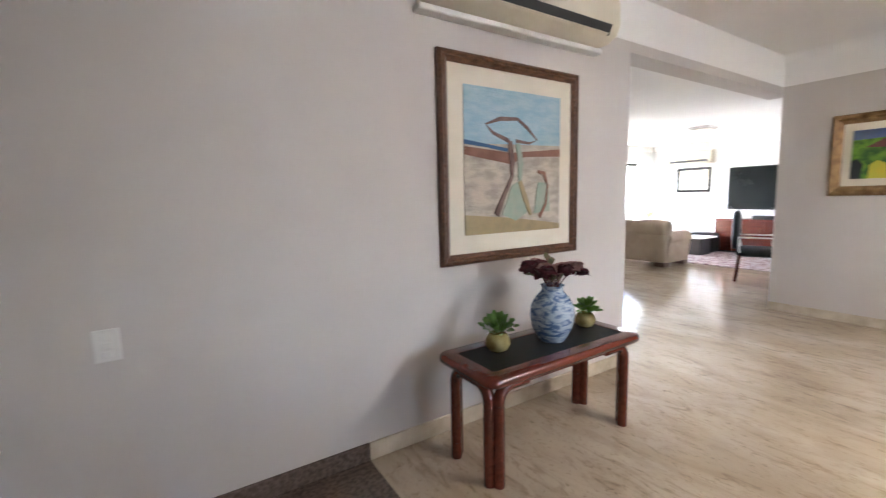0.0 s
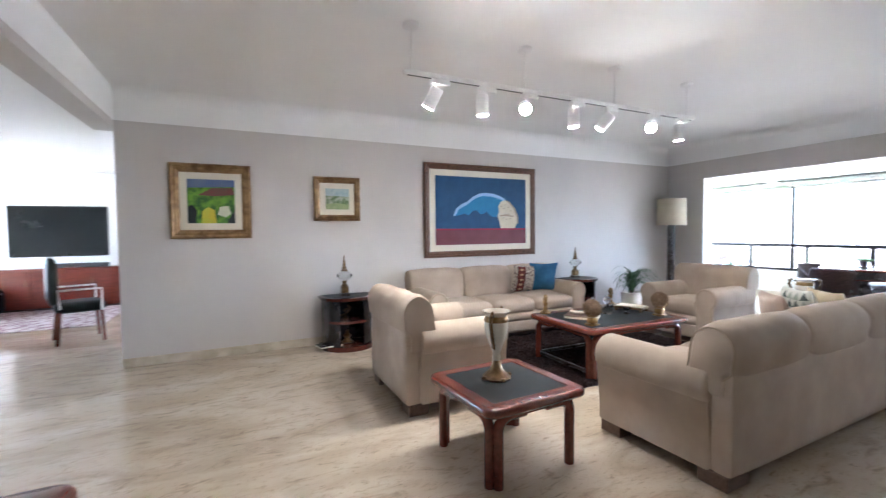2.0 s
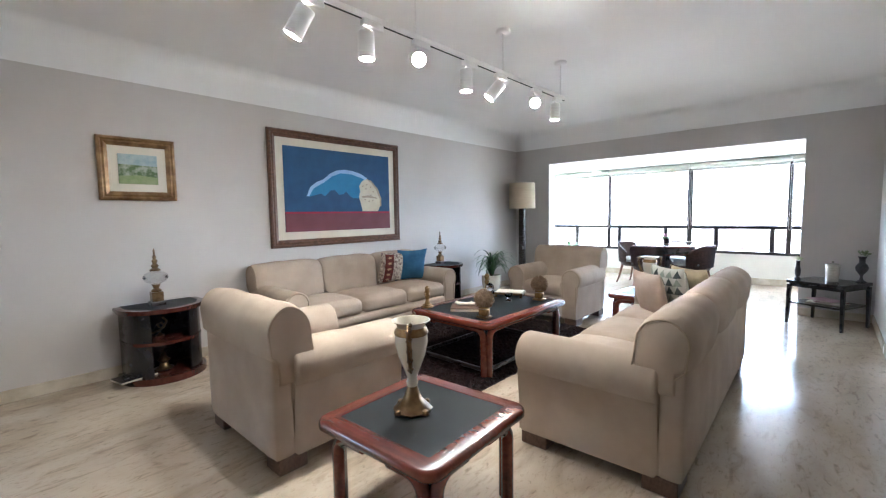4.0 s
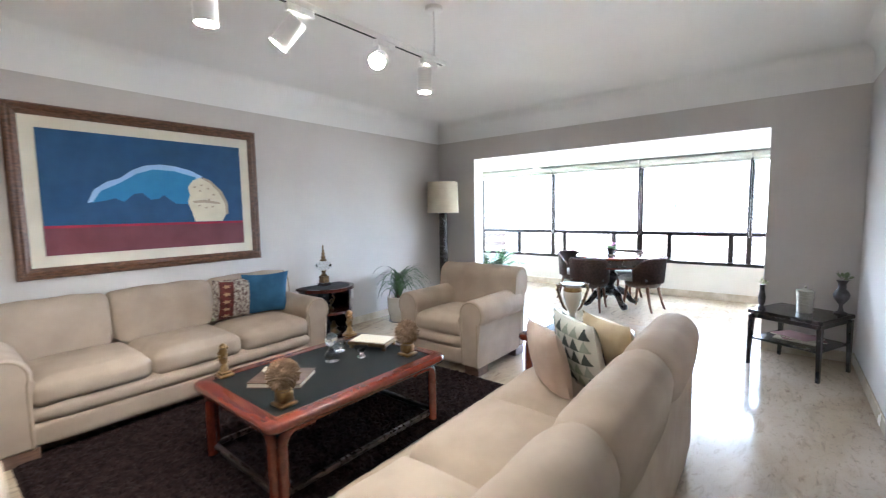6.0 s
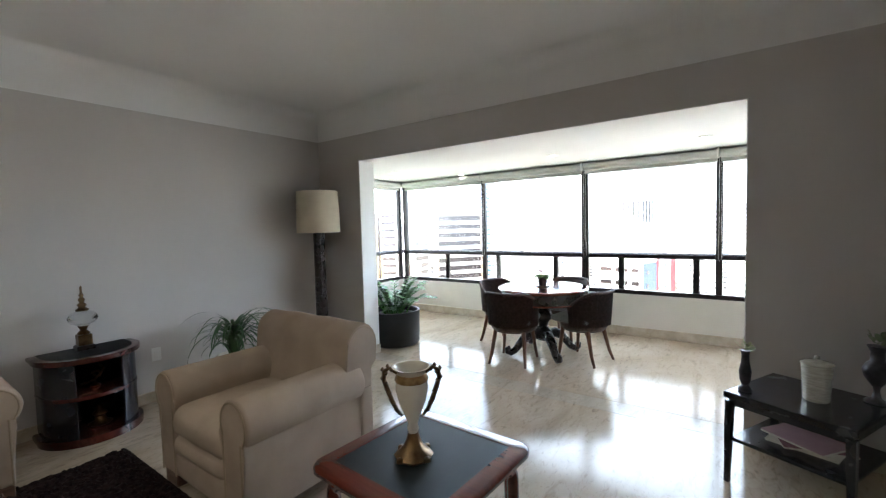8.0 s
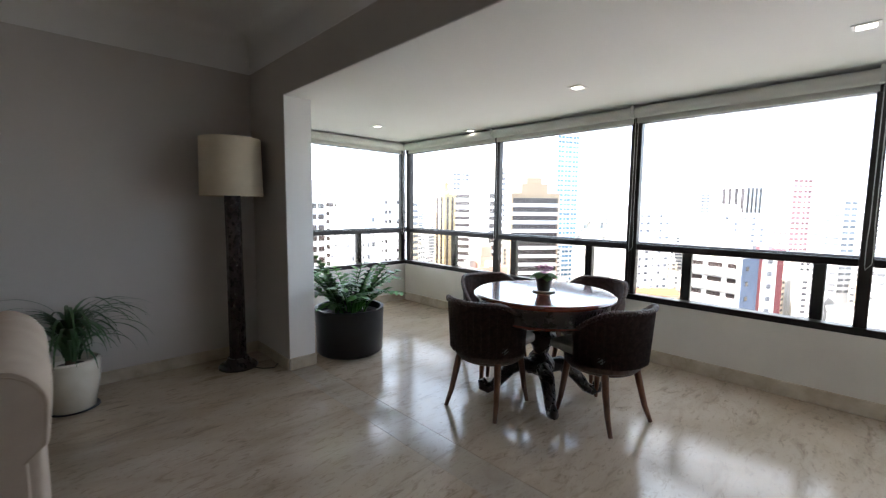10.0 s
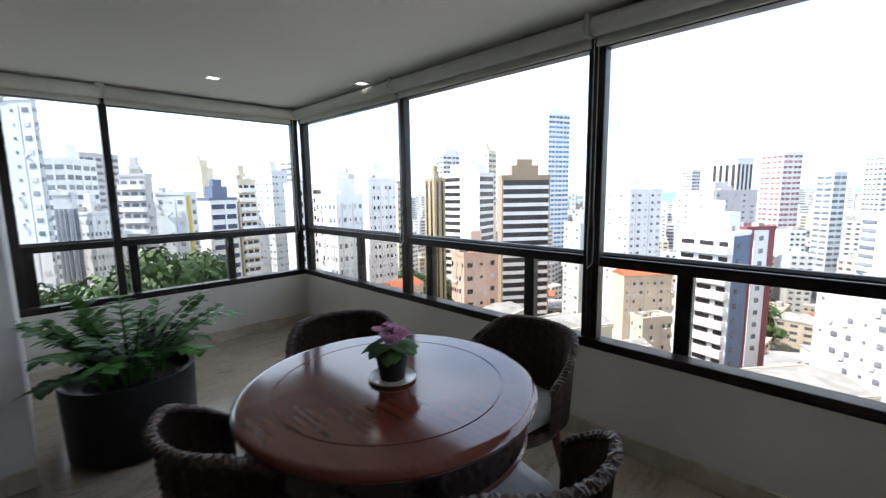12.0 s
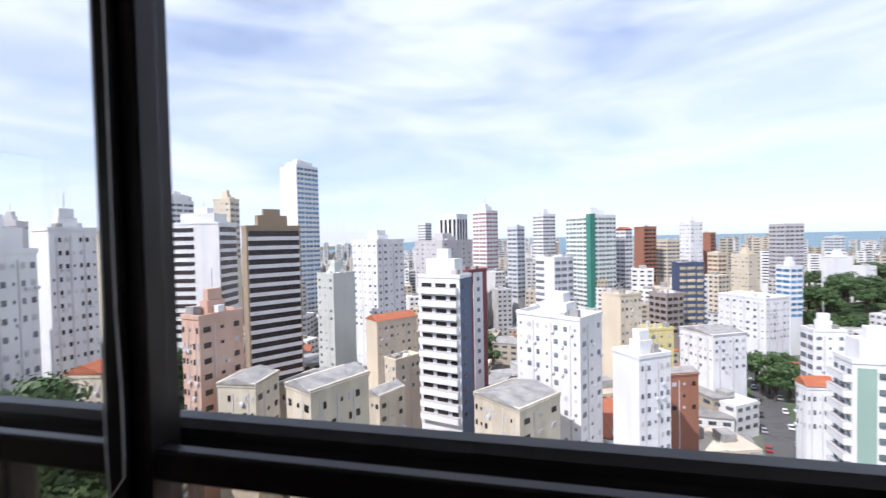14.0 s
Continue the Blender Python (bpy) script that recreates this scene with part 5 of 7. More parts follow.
def urn(label, at, s=1.0):
    t = thing("urn_vase", label, "vase", at)
    part("base", lathe([(0.085 * s, 0), (0.092 * s, 0.012 * s), (0.07 * s, 0.03 * s), (0.045 * s, 0.055 * s), (0.03 * s, 0.09 * s), (0.024 * s, 0.115 * s)], 8), BRASS, t, "brass foot", True)
    for k in range(4):
        a = radians(45 + 90 * k)
        part("claw", lathe([(0.004, 0), (0.018 * s, 0.008), (0.014 * s, 0.022), (0.004, 0.026)], 10, at=(0.085 * s * math.cos(a), 0.085 * s * math.sin(a), 0)), BRASS, t)
    part("body", lathe([(0.022 * s, 0.115 * s), (0.028 * s, 0.135 * s), (0.022 * s, 0.155 * s), (0.035 * s, 0.19 * s), (0.062 * s, 0.26 * s), (0.075 * s, 0.32 * s), (0.072 * s, 0.36 * s), (0.06 * s, 0.385 * s), (0.068 * s, 0.405 * s), (0.088 * s, 0.42 * s), (0.08 * s, 0.42 * s), (0.055 * s, 0.39 * s), (0.05 * s, 0.3 * s)], 32), PORCELAIN, t, "ivory porcelain body", True)
    part("collar", lathe([(0.0735 * s, 0.355 * s), (0.078 * s, 0.365 * s), (0.066 * s, 0.39 * s), (0.061 * s, 0.383 * s)], 32, cap=False), GOLD, t, "gilt collar", True)
    for sd in (-1, 1):
        pts = [(0.064, 0.39), (0.098, 0.415), (0.122, 0.40), (0.125, 0.36), (0.108, 0.31), (0.09, 0.26), (0.068, 0.215), (0.046, 0.19)]
        bm = tube([(sd * u * s, 0.0, z * s) for u, z in pts], [0.008 * s, 0.01 * s, 0.012 * s, 0.011 * s, 0.012 * s, 0.011 * s, 0.009 * s, 0.006 * s], 7)
        for q, (u, z) in enumerate(pts[1:-1]):
            for e in (-1, 1):
                lathe([(0.002, -0.012 * s), (0.011 * s, 0), (0.002, 0.012 * s)], 6, bm, (sd * (u + 0.008 * e) * s, 0.006 * e, z * s + 0.006 * e))
        part("handle", bm, BRASS, t, "leafy brass handle", True)
    return t


urn("ivory porcelain urn with brass handles on an end table", (-2.18, 0.77, 0.40)).matrix_basis = pose(-2.20, 0.84, 0.443, 0, 0, -48)
urn("ivory porcelain urn with brass handles on an end table", (-2.27, 4.67, 0.408)).matrix_basis = pose(-2.30, 4.63, 0.408, 0, 0, 38)


def crystal_lamp(label, at):
    t = thing("oil_lamp", label, "ornament", at)
    part("base", box((-0.055, -0.055, 0), (0.055, 0.055, 0.035), 0.008, 2), DARKWOOD, t)
    part("plinth", box((-0.042, -0.042, 0.035), (0.042, 0.042, 0.115), 0.006, 2), BRASS, t)
    part("stem", lathe([(0.035, 0.115), (0.04, 0.125), (0.02, 0.145), (0.028, 0.165), (0.035, 0.178)], 20), BRASS, t, "", True)
    part("globe", lathe([(0.03, 0.178), (0.075, 0.20), (0.092, 0.235), (0.075, 0.27), (0.035, 0.29)], 32), CRYSTAL, t, "clear glass globe", True)
    part("finial", lathe([(0.038, 0.29), (0.042, 0.30), (0.02, 0.315), (0.03, 0.335), (0.014, 0.35), (0.022, 0.375), (0.01, 0.39), (0.016, 0.405), (0.007, 0.425), (0.008, 0.46), (0.003, 0.475)], 18), BRASS, t, "", True)
    return t


crystal_lamp("glass and brass ornamental lamp on the side table", (-4.97, 0.53, 0.6115))
crystal_lamp("glass and brass ornamental lamp on the side table", (-5.07, 4.15, 0.6115))


def gilt_figure(label, at, s=1.0):
    """A small gilt column with a knotted ornament, kept plain."""
    t = thing("gilt_ornament", label, "ornament", at)
    bm = box((-0.045 * s, -0.045 * s, 0), (0.045 * s, 0.045 * s, 0.02 * s), 0.004, 1)
    box((-0.035 * s, -0.035 * s, 0.02 * s), (0.035 * s, 0.035 * s, 0.035 * s), 0.004, 1, bm)
    lathe([(0.03 * s, 0.035 * s), (0.024 * s, 0.06 * s), (0.016 * s, 0.08 * s), (0.024 * s, 0.095 * s), (0.028 * s, 0.12 * s), (0.018 * s, 0.14 * s), (0.026 * s, 0.16 * s), (0.02 * s, 0.185 * s), (0.022 * s, 0.2 * s), (0.008 * s, 0.215 * s)], 12, bm)
    r = random.Random(int(at[1] * 100))
    for k in range(14):
        a, z = r.uniform(0, 6.28), r.uniform(0.09, 0.2) * s
        lathe([(0.001, -0.012 * s), (0.012 * s, 0), (0.001, 0.012 * s)], 6, bm, (0.024 * s * math.cos(a), 0.024 * s * math.sin(a), z))
    part("gilt_body", bm, GOLD, t, "", True)
    return t


ZT1 = 0.470
gilt_figure("small antique gilt ornament on the coffee table", (-3.57, 2.34, ZT1), 0.95)
gilt_figure("small antique gilt ornament on the coffee table", (-3.62, 3.34, ZT1), 0.95)


CORAL = M("brown dried coral", (0.16, 0.10, 0.06), 0.8, c2=(0.30, 0.21, 0.13), scale=30)


def coral_ball(label, at):
    t = thing("coral_ball", label, "ornament", at)
    bm = box((-0.05, -0.05, 0), (0.05, 0.05, 0.018), 0.005, 1)
    box((-0.036, -0.036, 0.018), (0.036, 0.036, 0.075), 0.006, 1, bm)
    lathe([(0.03, 0.075), (0.05, 0.085), (0.045, 0.1)], 16, bm)
    part("gilt_stand", bm, GOLD, t, "gilt pedestal", True)
    r = random.Random(5)
    bm = bmesh.new()
    bmesh.ops.create_icosphere(bm, subdivisions=2, radius=0.066)
    for v in bm.verts:
        v.co.z += 0.158
    for k in range(330):
        z = 1 - 2 * (k + 0.5) / 330
        a = k * 2.39996
        d = Vector((math.sqrt(1 - z * z) * math.cos(a), math.sqrt(1 - z * z) * math.sin(a), z))
        d2 = (d + Vector((r.uniform(-0.25, 0.25), r.uniform(-0.25, 0.25), r.uniform(-0.25, 0.25)))).normalized()
        p = d * 0.062 + Vector((0, 0, 0.158))
        tube([p, p + d2 * r.uniform(0.02, 0.028)], [0.0055, 0.003], 4, bm)
    part("spiny_ball", bm, CORAL, t, "brown spiny ball")
    return t



coral_ball("brown spiny ball on a gilt pedestal on the coffee table", (-2.92, 2.35, ZT1))
coral_ball("brown spiny ball on a gilt pedestal on the coffee table", (-2.93, 3.28, ZT1))

bk = thing("art_book", "brown picture book lying on the coffee table", "book", (-3.22, 2.52, ZT1), 35)
part("paper_block", box((-0.155, -0.115, 0.004), (0.15, 0.115, 0.026)), MAT_CREAM, bk)
part("cover", box((-0.16, -0.12, 0.026), (0.155, 0.12, 0.031), 0.001, 1), FOOTWOOD, bk, "brown book cover")
part("back_cover", box((-0.16, -0.12, 0.0), (0.155, 0.12, 0.004), 0.001, 1), FOOTWOOD, bk)
br = thing("bone_ornament", "cream carved ornament on a picture book", "ornament", (-3.22, 2.52, ZT1 + 0.031), 35)
bm = tube([(-0.10, 0.02, 0.015), (-0.03, 0.0, 0.018), (0.04, 0.02, 0.018), (0.1, -0.02, 0.014)], [0.02, 0.014, 0.013, 0.018], 10)
lathe([(0.002, -0.02), (0.026, 0.0), (0.002, 0.024)], 12, bm, (-0.11, 0.02, 0.022))
lathe([(0.002, -0.016), (0.02, 0.0), (0.002, 0.02)], 12, bm, (0.02, 0.05, 0.018))
part("carving", bm, PORCELAIN, br, "", True)
hg = thing("glass_ornament", "clear hourglass-shaped glass ornament on the coffee table", "ornament", (-3.26, 2.90, ZT1))
part("glass_body", lathe([(0.046, 0), (0.052, 0.02), (0.045, 0.05), (0.016, 0.085), (0.014, 0.1), (0.034, 0.12), (0.042, 0.145), (0.034, 0.17), (0.012, 0.19)], 28), CRYSTAL, hg, "", True)
for x, y in ((-3.36, 3.05), (-3.15, 3.06)):
    g = thing("glass_cup", "small clear glass cup on the coffee table", "cup", (x, y, ZT1), 0, "glass cups")
    part("glass_body", lathe([(0.026, 0), (0.03, 0.006), (0.01, 0.02), (0.012, 0.03), (0.034, 0.05), (0.042, 0.075), (0.038, 0.075), (0.028, 0.05), (0.004, 0.035)], 24), CRYSTAL, g, "", True)
ty = thing("footed_box", "low footed silver box with a cream lid", "box", (-3.27, 3.27, ZT1), 20)
part("box_body", box((-0.15, -0.10, 0.025), (0.15, 0.10, 0.05), 0.006, 2), BRASS, ty)
part("lid", box((-0.135, -0.085, 0.05), (0.135, 0.085, 0.056), 0.002, 1), MAT_CREAM, ty, "cream lid")
for sx in (-1, 1):
    for sy in (-1, 1):
        part("foot", lathe([(0.014, 0), (0.016, 0.012), (0.01, 0.025)], 10, at=(sx * 0.13, sy * 0.08, 0)), BRASS, ty)

# side-table ornaments
for y, dx in ((0.52, 0.0), (4.16, 0.0)):
    b = thing("brass_ornament", "small brass scroll ornament on the side table shelf", "ornament", (-5.0, y + 0.02, 0.34), 20)
    bm = lathe([(0.03, 0), (0.034, 0.008), (0.012, 0.02), (0.008, 0.035)], 14)
    tube([(0, -0.11, 0.045), (0, -0.05, 0.04), (0, 0.0, 0.05), (0, 0.04, 0.08), (0, 0.02, 0.11), (0, -0.02, 0.10), (0, 0.0, 0.075)], 0.009, 8, bm)
    tube([(0, 0.03, 0.06), (0.02, 0.05, 0.12), (0.0, 0.03, 0.155)], 0.008, 8, bm)
    part("scroll", bm, BRASS, b, "", True)
    b = thing("brass_bowl", "turned brass bowl on the side table plinth", "bowl", (-4.98, y + 0.03, 0.055))
    part("bowl_body", lathe([(0.06, 0), (0.075, 0.01), (0.04, 0.03), (0.03, 0.06), (0.05, 0.08), (0.022, 0.11), (0.02, 0.14), (0.004, 0.15)], 24), BRASS, b, "", True)
mg = thing("magazine", "closed magazine on the side table plinth", "magazine", (-4.93, 0.33, 0.055), 12)
part("paper_block", box((-0.09, -0.13, 0.0), (0.09, 0.13, 0.014)), MAT_CREAM, mg)
part("cover", box((-0.091, -0.131, 0.014), (0.091, 0.131, 0.016)), BLACKLAQ, mg, "dark cover")

# on the black side table
PEWTER = M("dark pewter", (0.10, 0.09, 0.095), 0.35, 0.8, c2=(0.05, 0.045, 0.05), scale=18, bump=0.15, bscale=70)


def sprig(t, at, n, spread, size, m, seed):
    r = random.Random(seed)
    bm = bmesh.new()
    for k in range(n):
        a, u = r.uniform(0, 6.28), r.uniform(0.1, 1)
        d = Vector((math.cos(a) * u, math.sin(a) * u, r.uniform(0.3, 1.0))).normalized()
        p = Vector(at) + d * r.uniform(0.2, 1.0) * spread
        leaflet(bm, p, d, d.cross(Vector((0.3, 0.2, 1))).normalized(), size * r.uniform(0.7, 1.3), size * 0.55, 0.2)
    return part("foliage", bm, m, t, "", True)


b = thing("bud_vase", "slim dark vase with pale flowers on the black table", "vase", (-1.07, 6.0, 0.51))
part("vase_body", lathe([(0.032, 0), (0.034, 0.01), (0.016, 0.035), (0.026, 0.06), (0.03, 0.11), (0.02, 0.16), (0.018, 0.2), (0.024, 0.225), (0.02, 0.225)], 24), PEWTER, b, "", True)
sprig(b, (0, 0, 0.215), 26, 0.05, 0.035, M("pale bloom", (0.50, 0.52, 0.36), 0.6, c2=(0.25, 0.34, 0.16), scale=40), 2)
SILVERED = M("silvered glass", (0.66, 0.63, 0.55), 0.22, 0.55, c2=(0.50, 0.46, 0.38), scale=24, stretch=(1, 1, 6), bump=0.3, bscale=50)
b = thing("lidded_jar", "ribbed silvered glass jar with a domed lid on the black table", "jar", (-0.77, 6.04, 0.51))
ribs = [(0.052, 0.0), (0.056, 0.006)]
for k in range(15):
    ribs += [(0.0555 + 0.0006 * k, 0.010 + 0.0115 * k), (0.0580 + 0.0006 * k, 0.0155 + 0.0115 * k)]
part("jar_body", lathe(ribs + [(0.066, 0.186)], 36), SILVERED, b, "", True)
part("lid", lathe([(0.069, 0.187), (0.070, 0.194), (0.05, 0.204), (0.018, 0.210), (0.008, 0.214), (0.013, 0.224), (0.009, 0.233), (0.001, 0.235)], 32), SILVERED, b, "domed lid with a small knob", True)
b = thing("pewter_urn", "dark pewter urn with green sprigs on the black table", "vase", (-0.53, 6.15, 0.51))
part("vase_body", lathe([(0.045, 0), (0.048, 0.008), (0.02, 0.025), (0.012, 0.06), (0.016, 0.08), (0.05, 0.13), (0.058, 0.165), (0.046, 0.195), (0.028, 0.215), (0.028, 0.26), (0.042, 0.29), (0.038, 0.29)], 28), PEWTER, b, "", True)
sprig(b, (0, 0, 0.28), 24, 0.065, 0.05, M("dark sprig", (0.10, 0.13, 0.06), 0.6, c2=(0.20, 0.24, 0.13), scale=30), 3)
for k, (dx, rz, m) in enumerate(((0.0, -20, MAT_CREAM), (0.02, 12, M("wine red cover", (0.16, 0.03, 0.04), 0.5)), (-0.01, -38, M("pink cover", (0.42, 0.24, 0.24), 0.5)))):
    g = thing("magazine", "glossy magazine in a pile on the low shelf", "magazine", (-0.80 + dx, 6.06, 0.255 + 0.0125 * k), rz, "magazines")
    part("paper_block", box((-0.15, -0.11, 0.0), (0.15, 0.11, 0.010)), MAT_CREAM, g)
    part("cover", box((-0.151, -0.111, 0.010), (0.151, 0.111, 0.0122)), m, g)

# on the console
BLUEWHITE = M("blue and white glaze", (0.09, 0.155, 0.29), 0.15, c2=(0.40, 0.48, 0.56), scale=11, lo=0.42, hi=0.56, stretch=(1, 1, 2.4), coat=0.5, distort=1.6)
vz = thing("flower_vase", "blue and white glazed vase with dark dried flowers", "vase", (-1.235, -1.29, 0.563))
part("vase_body", lathe([(0.07, 0), (0.078, 0.01), (0.11, 0.07), (0.125, 0.14), (0.118, 0.20), (0.09, 0.25), (0.062, 0.28), (0.058, 0.30), (0.066, 0.315), (0.058, 0.315), (0.05, 0.28)], 36), BLUEWHITE, vz, "", True)
PETAL = M("dark wine petals", (0.10, 0.012, 0.022), 0.8, c2=(0.04, 0.006, 0.012), scale=30)
PETAL2 = M("dusty rose petals", (0.30, 0.17, 0.15), 0.8, c2=(0.20, 0.10, 0.09), scale=30)
r = random.Random(11)
for k in range(17):
    a = 2.4 * k
    u = 0.04 + 0.15 * math.sqrt((k + 0.5) / 17)
    c = Vector((u * math.cos(a), u * math.sin(a) * 0.8, 0.42 - 0.9 * u * u / 0.16 * 0.1 + r.uniform(-0.02, 0.03)))
    bm = tube([(0.02 * math.cos(a), 0.02 * math.sin(a), 0.29), tuple(c * 0.5 + Vector((0, 0, 0.18))), tuple(c)], 0.003, 5)
    for q in range(22):
        aa, z = r.uniform(0, 6.28), r.uniform(-0.2, 1)
        d = Vector((math.cos(aa), math.sin(aa), z)).normalized()
        leaflet(bm, c - d * 0.008, d, d.cross(Vector((0.2, 0.4, 1))).normalized(), r.uniform(0.045, 0.07), 0.05, 0.35)
    part("bloom", bm, PETAL if k % 3 else PETAL2, vz, "dried dark red bloom", True)
sprig(vz, (0, 0, 0.30), 30, 0.16, 0.06, M("dried leaf", (0.09, 0.11, 0.05), 0.7, c2=(0.16, 0.10, 0.06), scale=20), 5)
AMBER = M("gilt glass bowl", (0.26, 0.20, 0.06), 0.12, 0.35, c2=(0.42, 0.36, 0.15), scale=22, coat=0.5)
for x, y, s in ((-0.87, -1.33, 1.0), (-1.57, -1.33, 0.9)):
    p = thing("small_plant", "small fresh green plant in a gilt glass bowl", "plant", (x, y, 0.563))
    part("bowl", lathe([(0.035 * s, 0), (0.06 * s, 0.02 * s), (0.07 * s, 0.05 * s), (0.06 * s, 0.085 * s), (0.045 * s, 0.10 * s), (0.04 * s, 0.10 * s), (0.05 * s, 0.07 * s)], 28), AMBER, p, "gilt glass bowl", True)
    sprig(p, (0, 0, 0.085 * s), 70, 0.10 * s, 0.055 * s, LEAF_LIGHT, int(-x * 100))

# violet on the veranda table
v = thing("african_violet", "pink flowering violet in a black pot on a white saucer", "plant", (-2.91, 7.63, 0.762))
part("saucer", lathe([(0.06, 0.0), (0.082, 0.008), (0.08, 0.013), (0.058, 0.006)], 32), PORCELAIN, v, "white saucer", True)
part("pot", lathe([(0.042, 0.006), (0.056, 0.085), (0.061, 0.085), (0.061, 0.098), (0.05, 0.098), (0.04, 0.08)], 28), BLACK, v, "black plastic pot", True)
r = random.Random(21)
for k in range(26):
    a, lean = 2.399 * k, r.uniform(0.35, 1.25)
    d = Vector((math.cos(a) * math.sin(lean), math.sin(a) * math.sin(lean), math.cos(lean) * 0.8))
    bm = tube([(0, 0, 0.09), tuple(Vector((0, 0, 0.09)) + d * 0.055)], 0.003, 5)
    base = Vector((0, 0, 0.09)) + d * 0.05
    dd = Vector((d.x, d.y, 0.05)).normalized()
    sd = dd.cross(Vector((0, 0, 1))).normalized()
    rows = []
    for u, w in ((0, 0.2), (0.2, 0.8), (0.5, 1.0), (0.8, 0.75), (1.0, 0.1)):
        c = base + dd * 0.06 * u + Vector((0, 0, -0.02 * u * u))
        rows.append([bm.verts.new(c + sd * 0.026 * w * q + Vector((0, 0, 0.006 * abs(q) * w))) for q in (-1, 0, 1)])
    for p, q in zip(rows, rows[1:]):
        bm.faces.new((p[0], p[1], q[1], q[0]))
        bm.faces.new((p[1], p[2], q[2], q[1]))
    part("leaf", bm, M("violet leaf", (0.09, 0.20, 0.05), 0.6, c2=(0.05, 0.13, 0.03), scale=14) if k == 0 else bpy.data.materials["violet leaf"], v, "", True)
PINK = M("pink petals", (0.52, 0.16, 0.36), 0.6, c2=(0.62, 0.30, 0.48), scale=30)
for k in range(15):
    a, u = 2.399 * k, 0.058 * math.sqrt((k + 0.5) / 15)
    c = Vector((u * math.cos(a), u * math.sin(a), 0.175 + r.uniform(-0.012, 0.015) - u * 0.35))
    bm = tube([(0, 0, 0.1), tuple(c)], 0.002, 5)
    for q in range(6):
        d = Vector((math.cos(q * 1.05 + a), math.sin(q * 1.05 + a), r.uniform(0.15, 0.6))).normalized()
        leaflet(bm, c, d, d.cross(Vector((0, 0, 1))).normalized(), 0.024, 0.022, 0.2)
    part("flower", bm, PINK, v, "pink flower", True)

# ---------------------------------------------------------------- second sitting room
TVB = M("dark television glass", (0.012, 0.014, 0.014), 0.12, c2=(0.016, 0.018, 0.018), scale=2)
tv = thing("television", "large black flat television on the white wall", "television", (XTV, -3.62, 1.43), 90)
part("screen", box((-0.72, -0.05, -0.46), (0.72, -0.045, 0.46)), TVB, tv, "dark glossy screen")
part("casing", box((-0.735, -0.045, -0.475), (0.735, -0.0, 0.475), 0.008, 1), BLACK, tv)
cb = thing("tv_cabinet", "reddish wooden cabinet under the television", "cabinet", (XTV + 0.25, -3.45, 0), 90)
part("body", box((-0.95, -0.22, 0.05), (0.95, 0.22, 0.76), 0.008, 1), MAHOG, cb)
for k in range(4):
    d = part("door", box((-0.93 + 0.465 * k + 0.006, -0.238, 0.08), (-0.93 + 0.465 * (k + 1) - 0.006, -0.222, 0.73), 0.006, 1), MAHOG, cb)
    part("handle", tube([(-0.93 + 0.465 * k + 0.4, -0.25, 0.45), (-0.93 + 0.465 * k + 0.4, -0.25, 0.58)], 0.006, 6), BRASS, d)
part("plinth", box((-0.9, -0.18, 0), (0.9, 0.2, 0.05)), DARKWOOD, cb)
sb = thing("soundbar", "black soundbar on the wooden cabinet", "soundbar", (XTV + 0.22, -3.3, 0.76), 90)
part("casing", box((-0.45, -0.05, 0), (0.45, 0.05, 0.07), 0.01, 2), BLACK, sb)
ac2 = copy_thing(ac, pose(XTV, -5.2, 2.05, 0, 0, -90) @ Matrix.Diagonal((0.75, 1, 1, 1)))
ac2["label"] = "white split air conditioner above a picture"
MIRRORED = M("glazed picture", (0.55, 0.56, 0.55), 0.1, c2=(0.40, 0.42, 0.42), scale=3)
picture("painting", "dark framed glazed picture under the air conditioner", 0.80, 0.60, (XTV, -5.15, 1.66), 90, 0.06, 0.05, BLACKLAQ, MIRRORED)
seat_unit("sofa", "beige sofa seen from behind in the second sitting room", 2.1, 3, (-7.46, -4.95, 0), -90)
rg = thing("rug", "purplish patterned rug in the second sitting room", "rug", (-9.0, -3.9, 0))
part("shag", box((-1.1, -1.3, 0), (1.1, 1.45, 0.012), 0.004, 1), M("purple patterned wool", (0.16, 0.08, 0.09), 0.95, c2=(0.34, 0.28, 0.27), scale=9, lo=0.4, hi=0.55), rg)
lw = thing("low_table", "white topped low table with black base", "coffee table", (-9.2, -4.55, 0.012))
part("tabletop", box((-0.3, -0.4, 0.36), (0.3, 0.4, 0.39), 0.006, 1), PLASTIC_WHITE, lw)
part("base", box((-0.22, -0.32, 0), (0.22, 0.32, 0.36), 0.01, 1), BLACK, lw)
pf = thing("pouffe", "black leather pouffe on the rug", "pouffe", (-9.75, -4.55, 0.012))
part("cover", soft((0.5, 0.55, 0.42), 0.08, (0, 0, 0.21), 0.02, 7), LEATHER, pf, "", True)
st = thing("corner_table", "small white side table in the corner", "side table", (-9.3, -5.6, 0))
part("tabletop", lathe([(0.24, 0.58), (0.25, 0.59), (0.25, 0.61), (0.002, 0.611)], 28), PLASTIC_WHITE, st)
part("stem", lathe([(0.16, 0), (0.15, 0.02), (0.03, 0.05), (0.03, 0.58)], 20), PLASTIC_WHITE, st, "", True)
fv = thing("flower_vase", "white vase with yellow flowers on the corner table", "vase", (-9.3, -5.6, 0.611))
part("vase_body", lathe([(0.05, 0), (0.07, 0.06), (0.05, 0.13), (0.055, 0.15), (0.045, 0.15)], 20), PORCELAIN, fv, "", True)
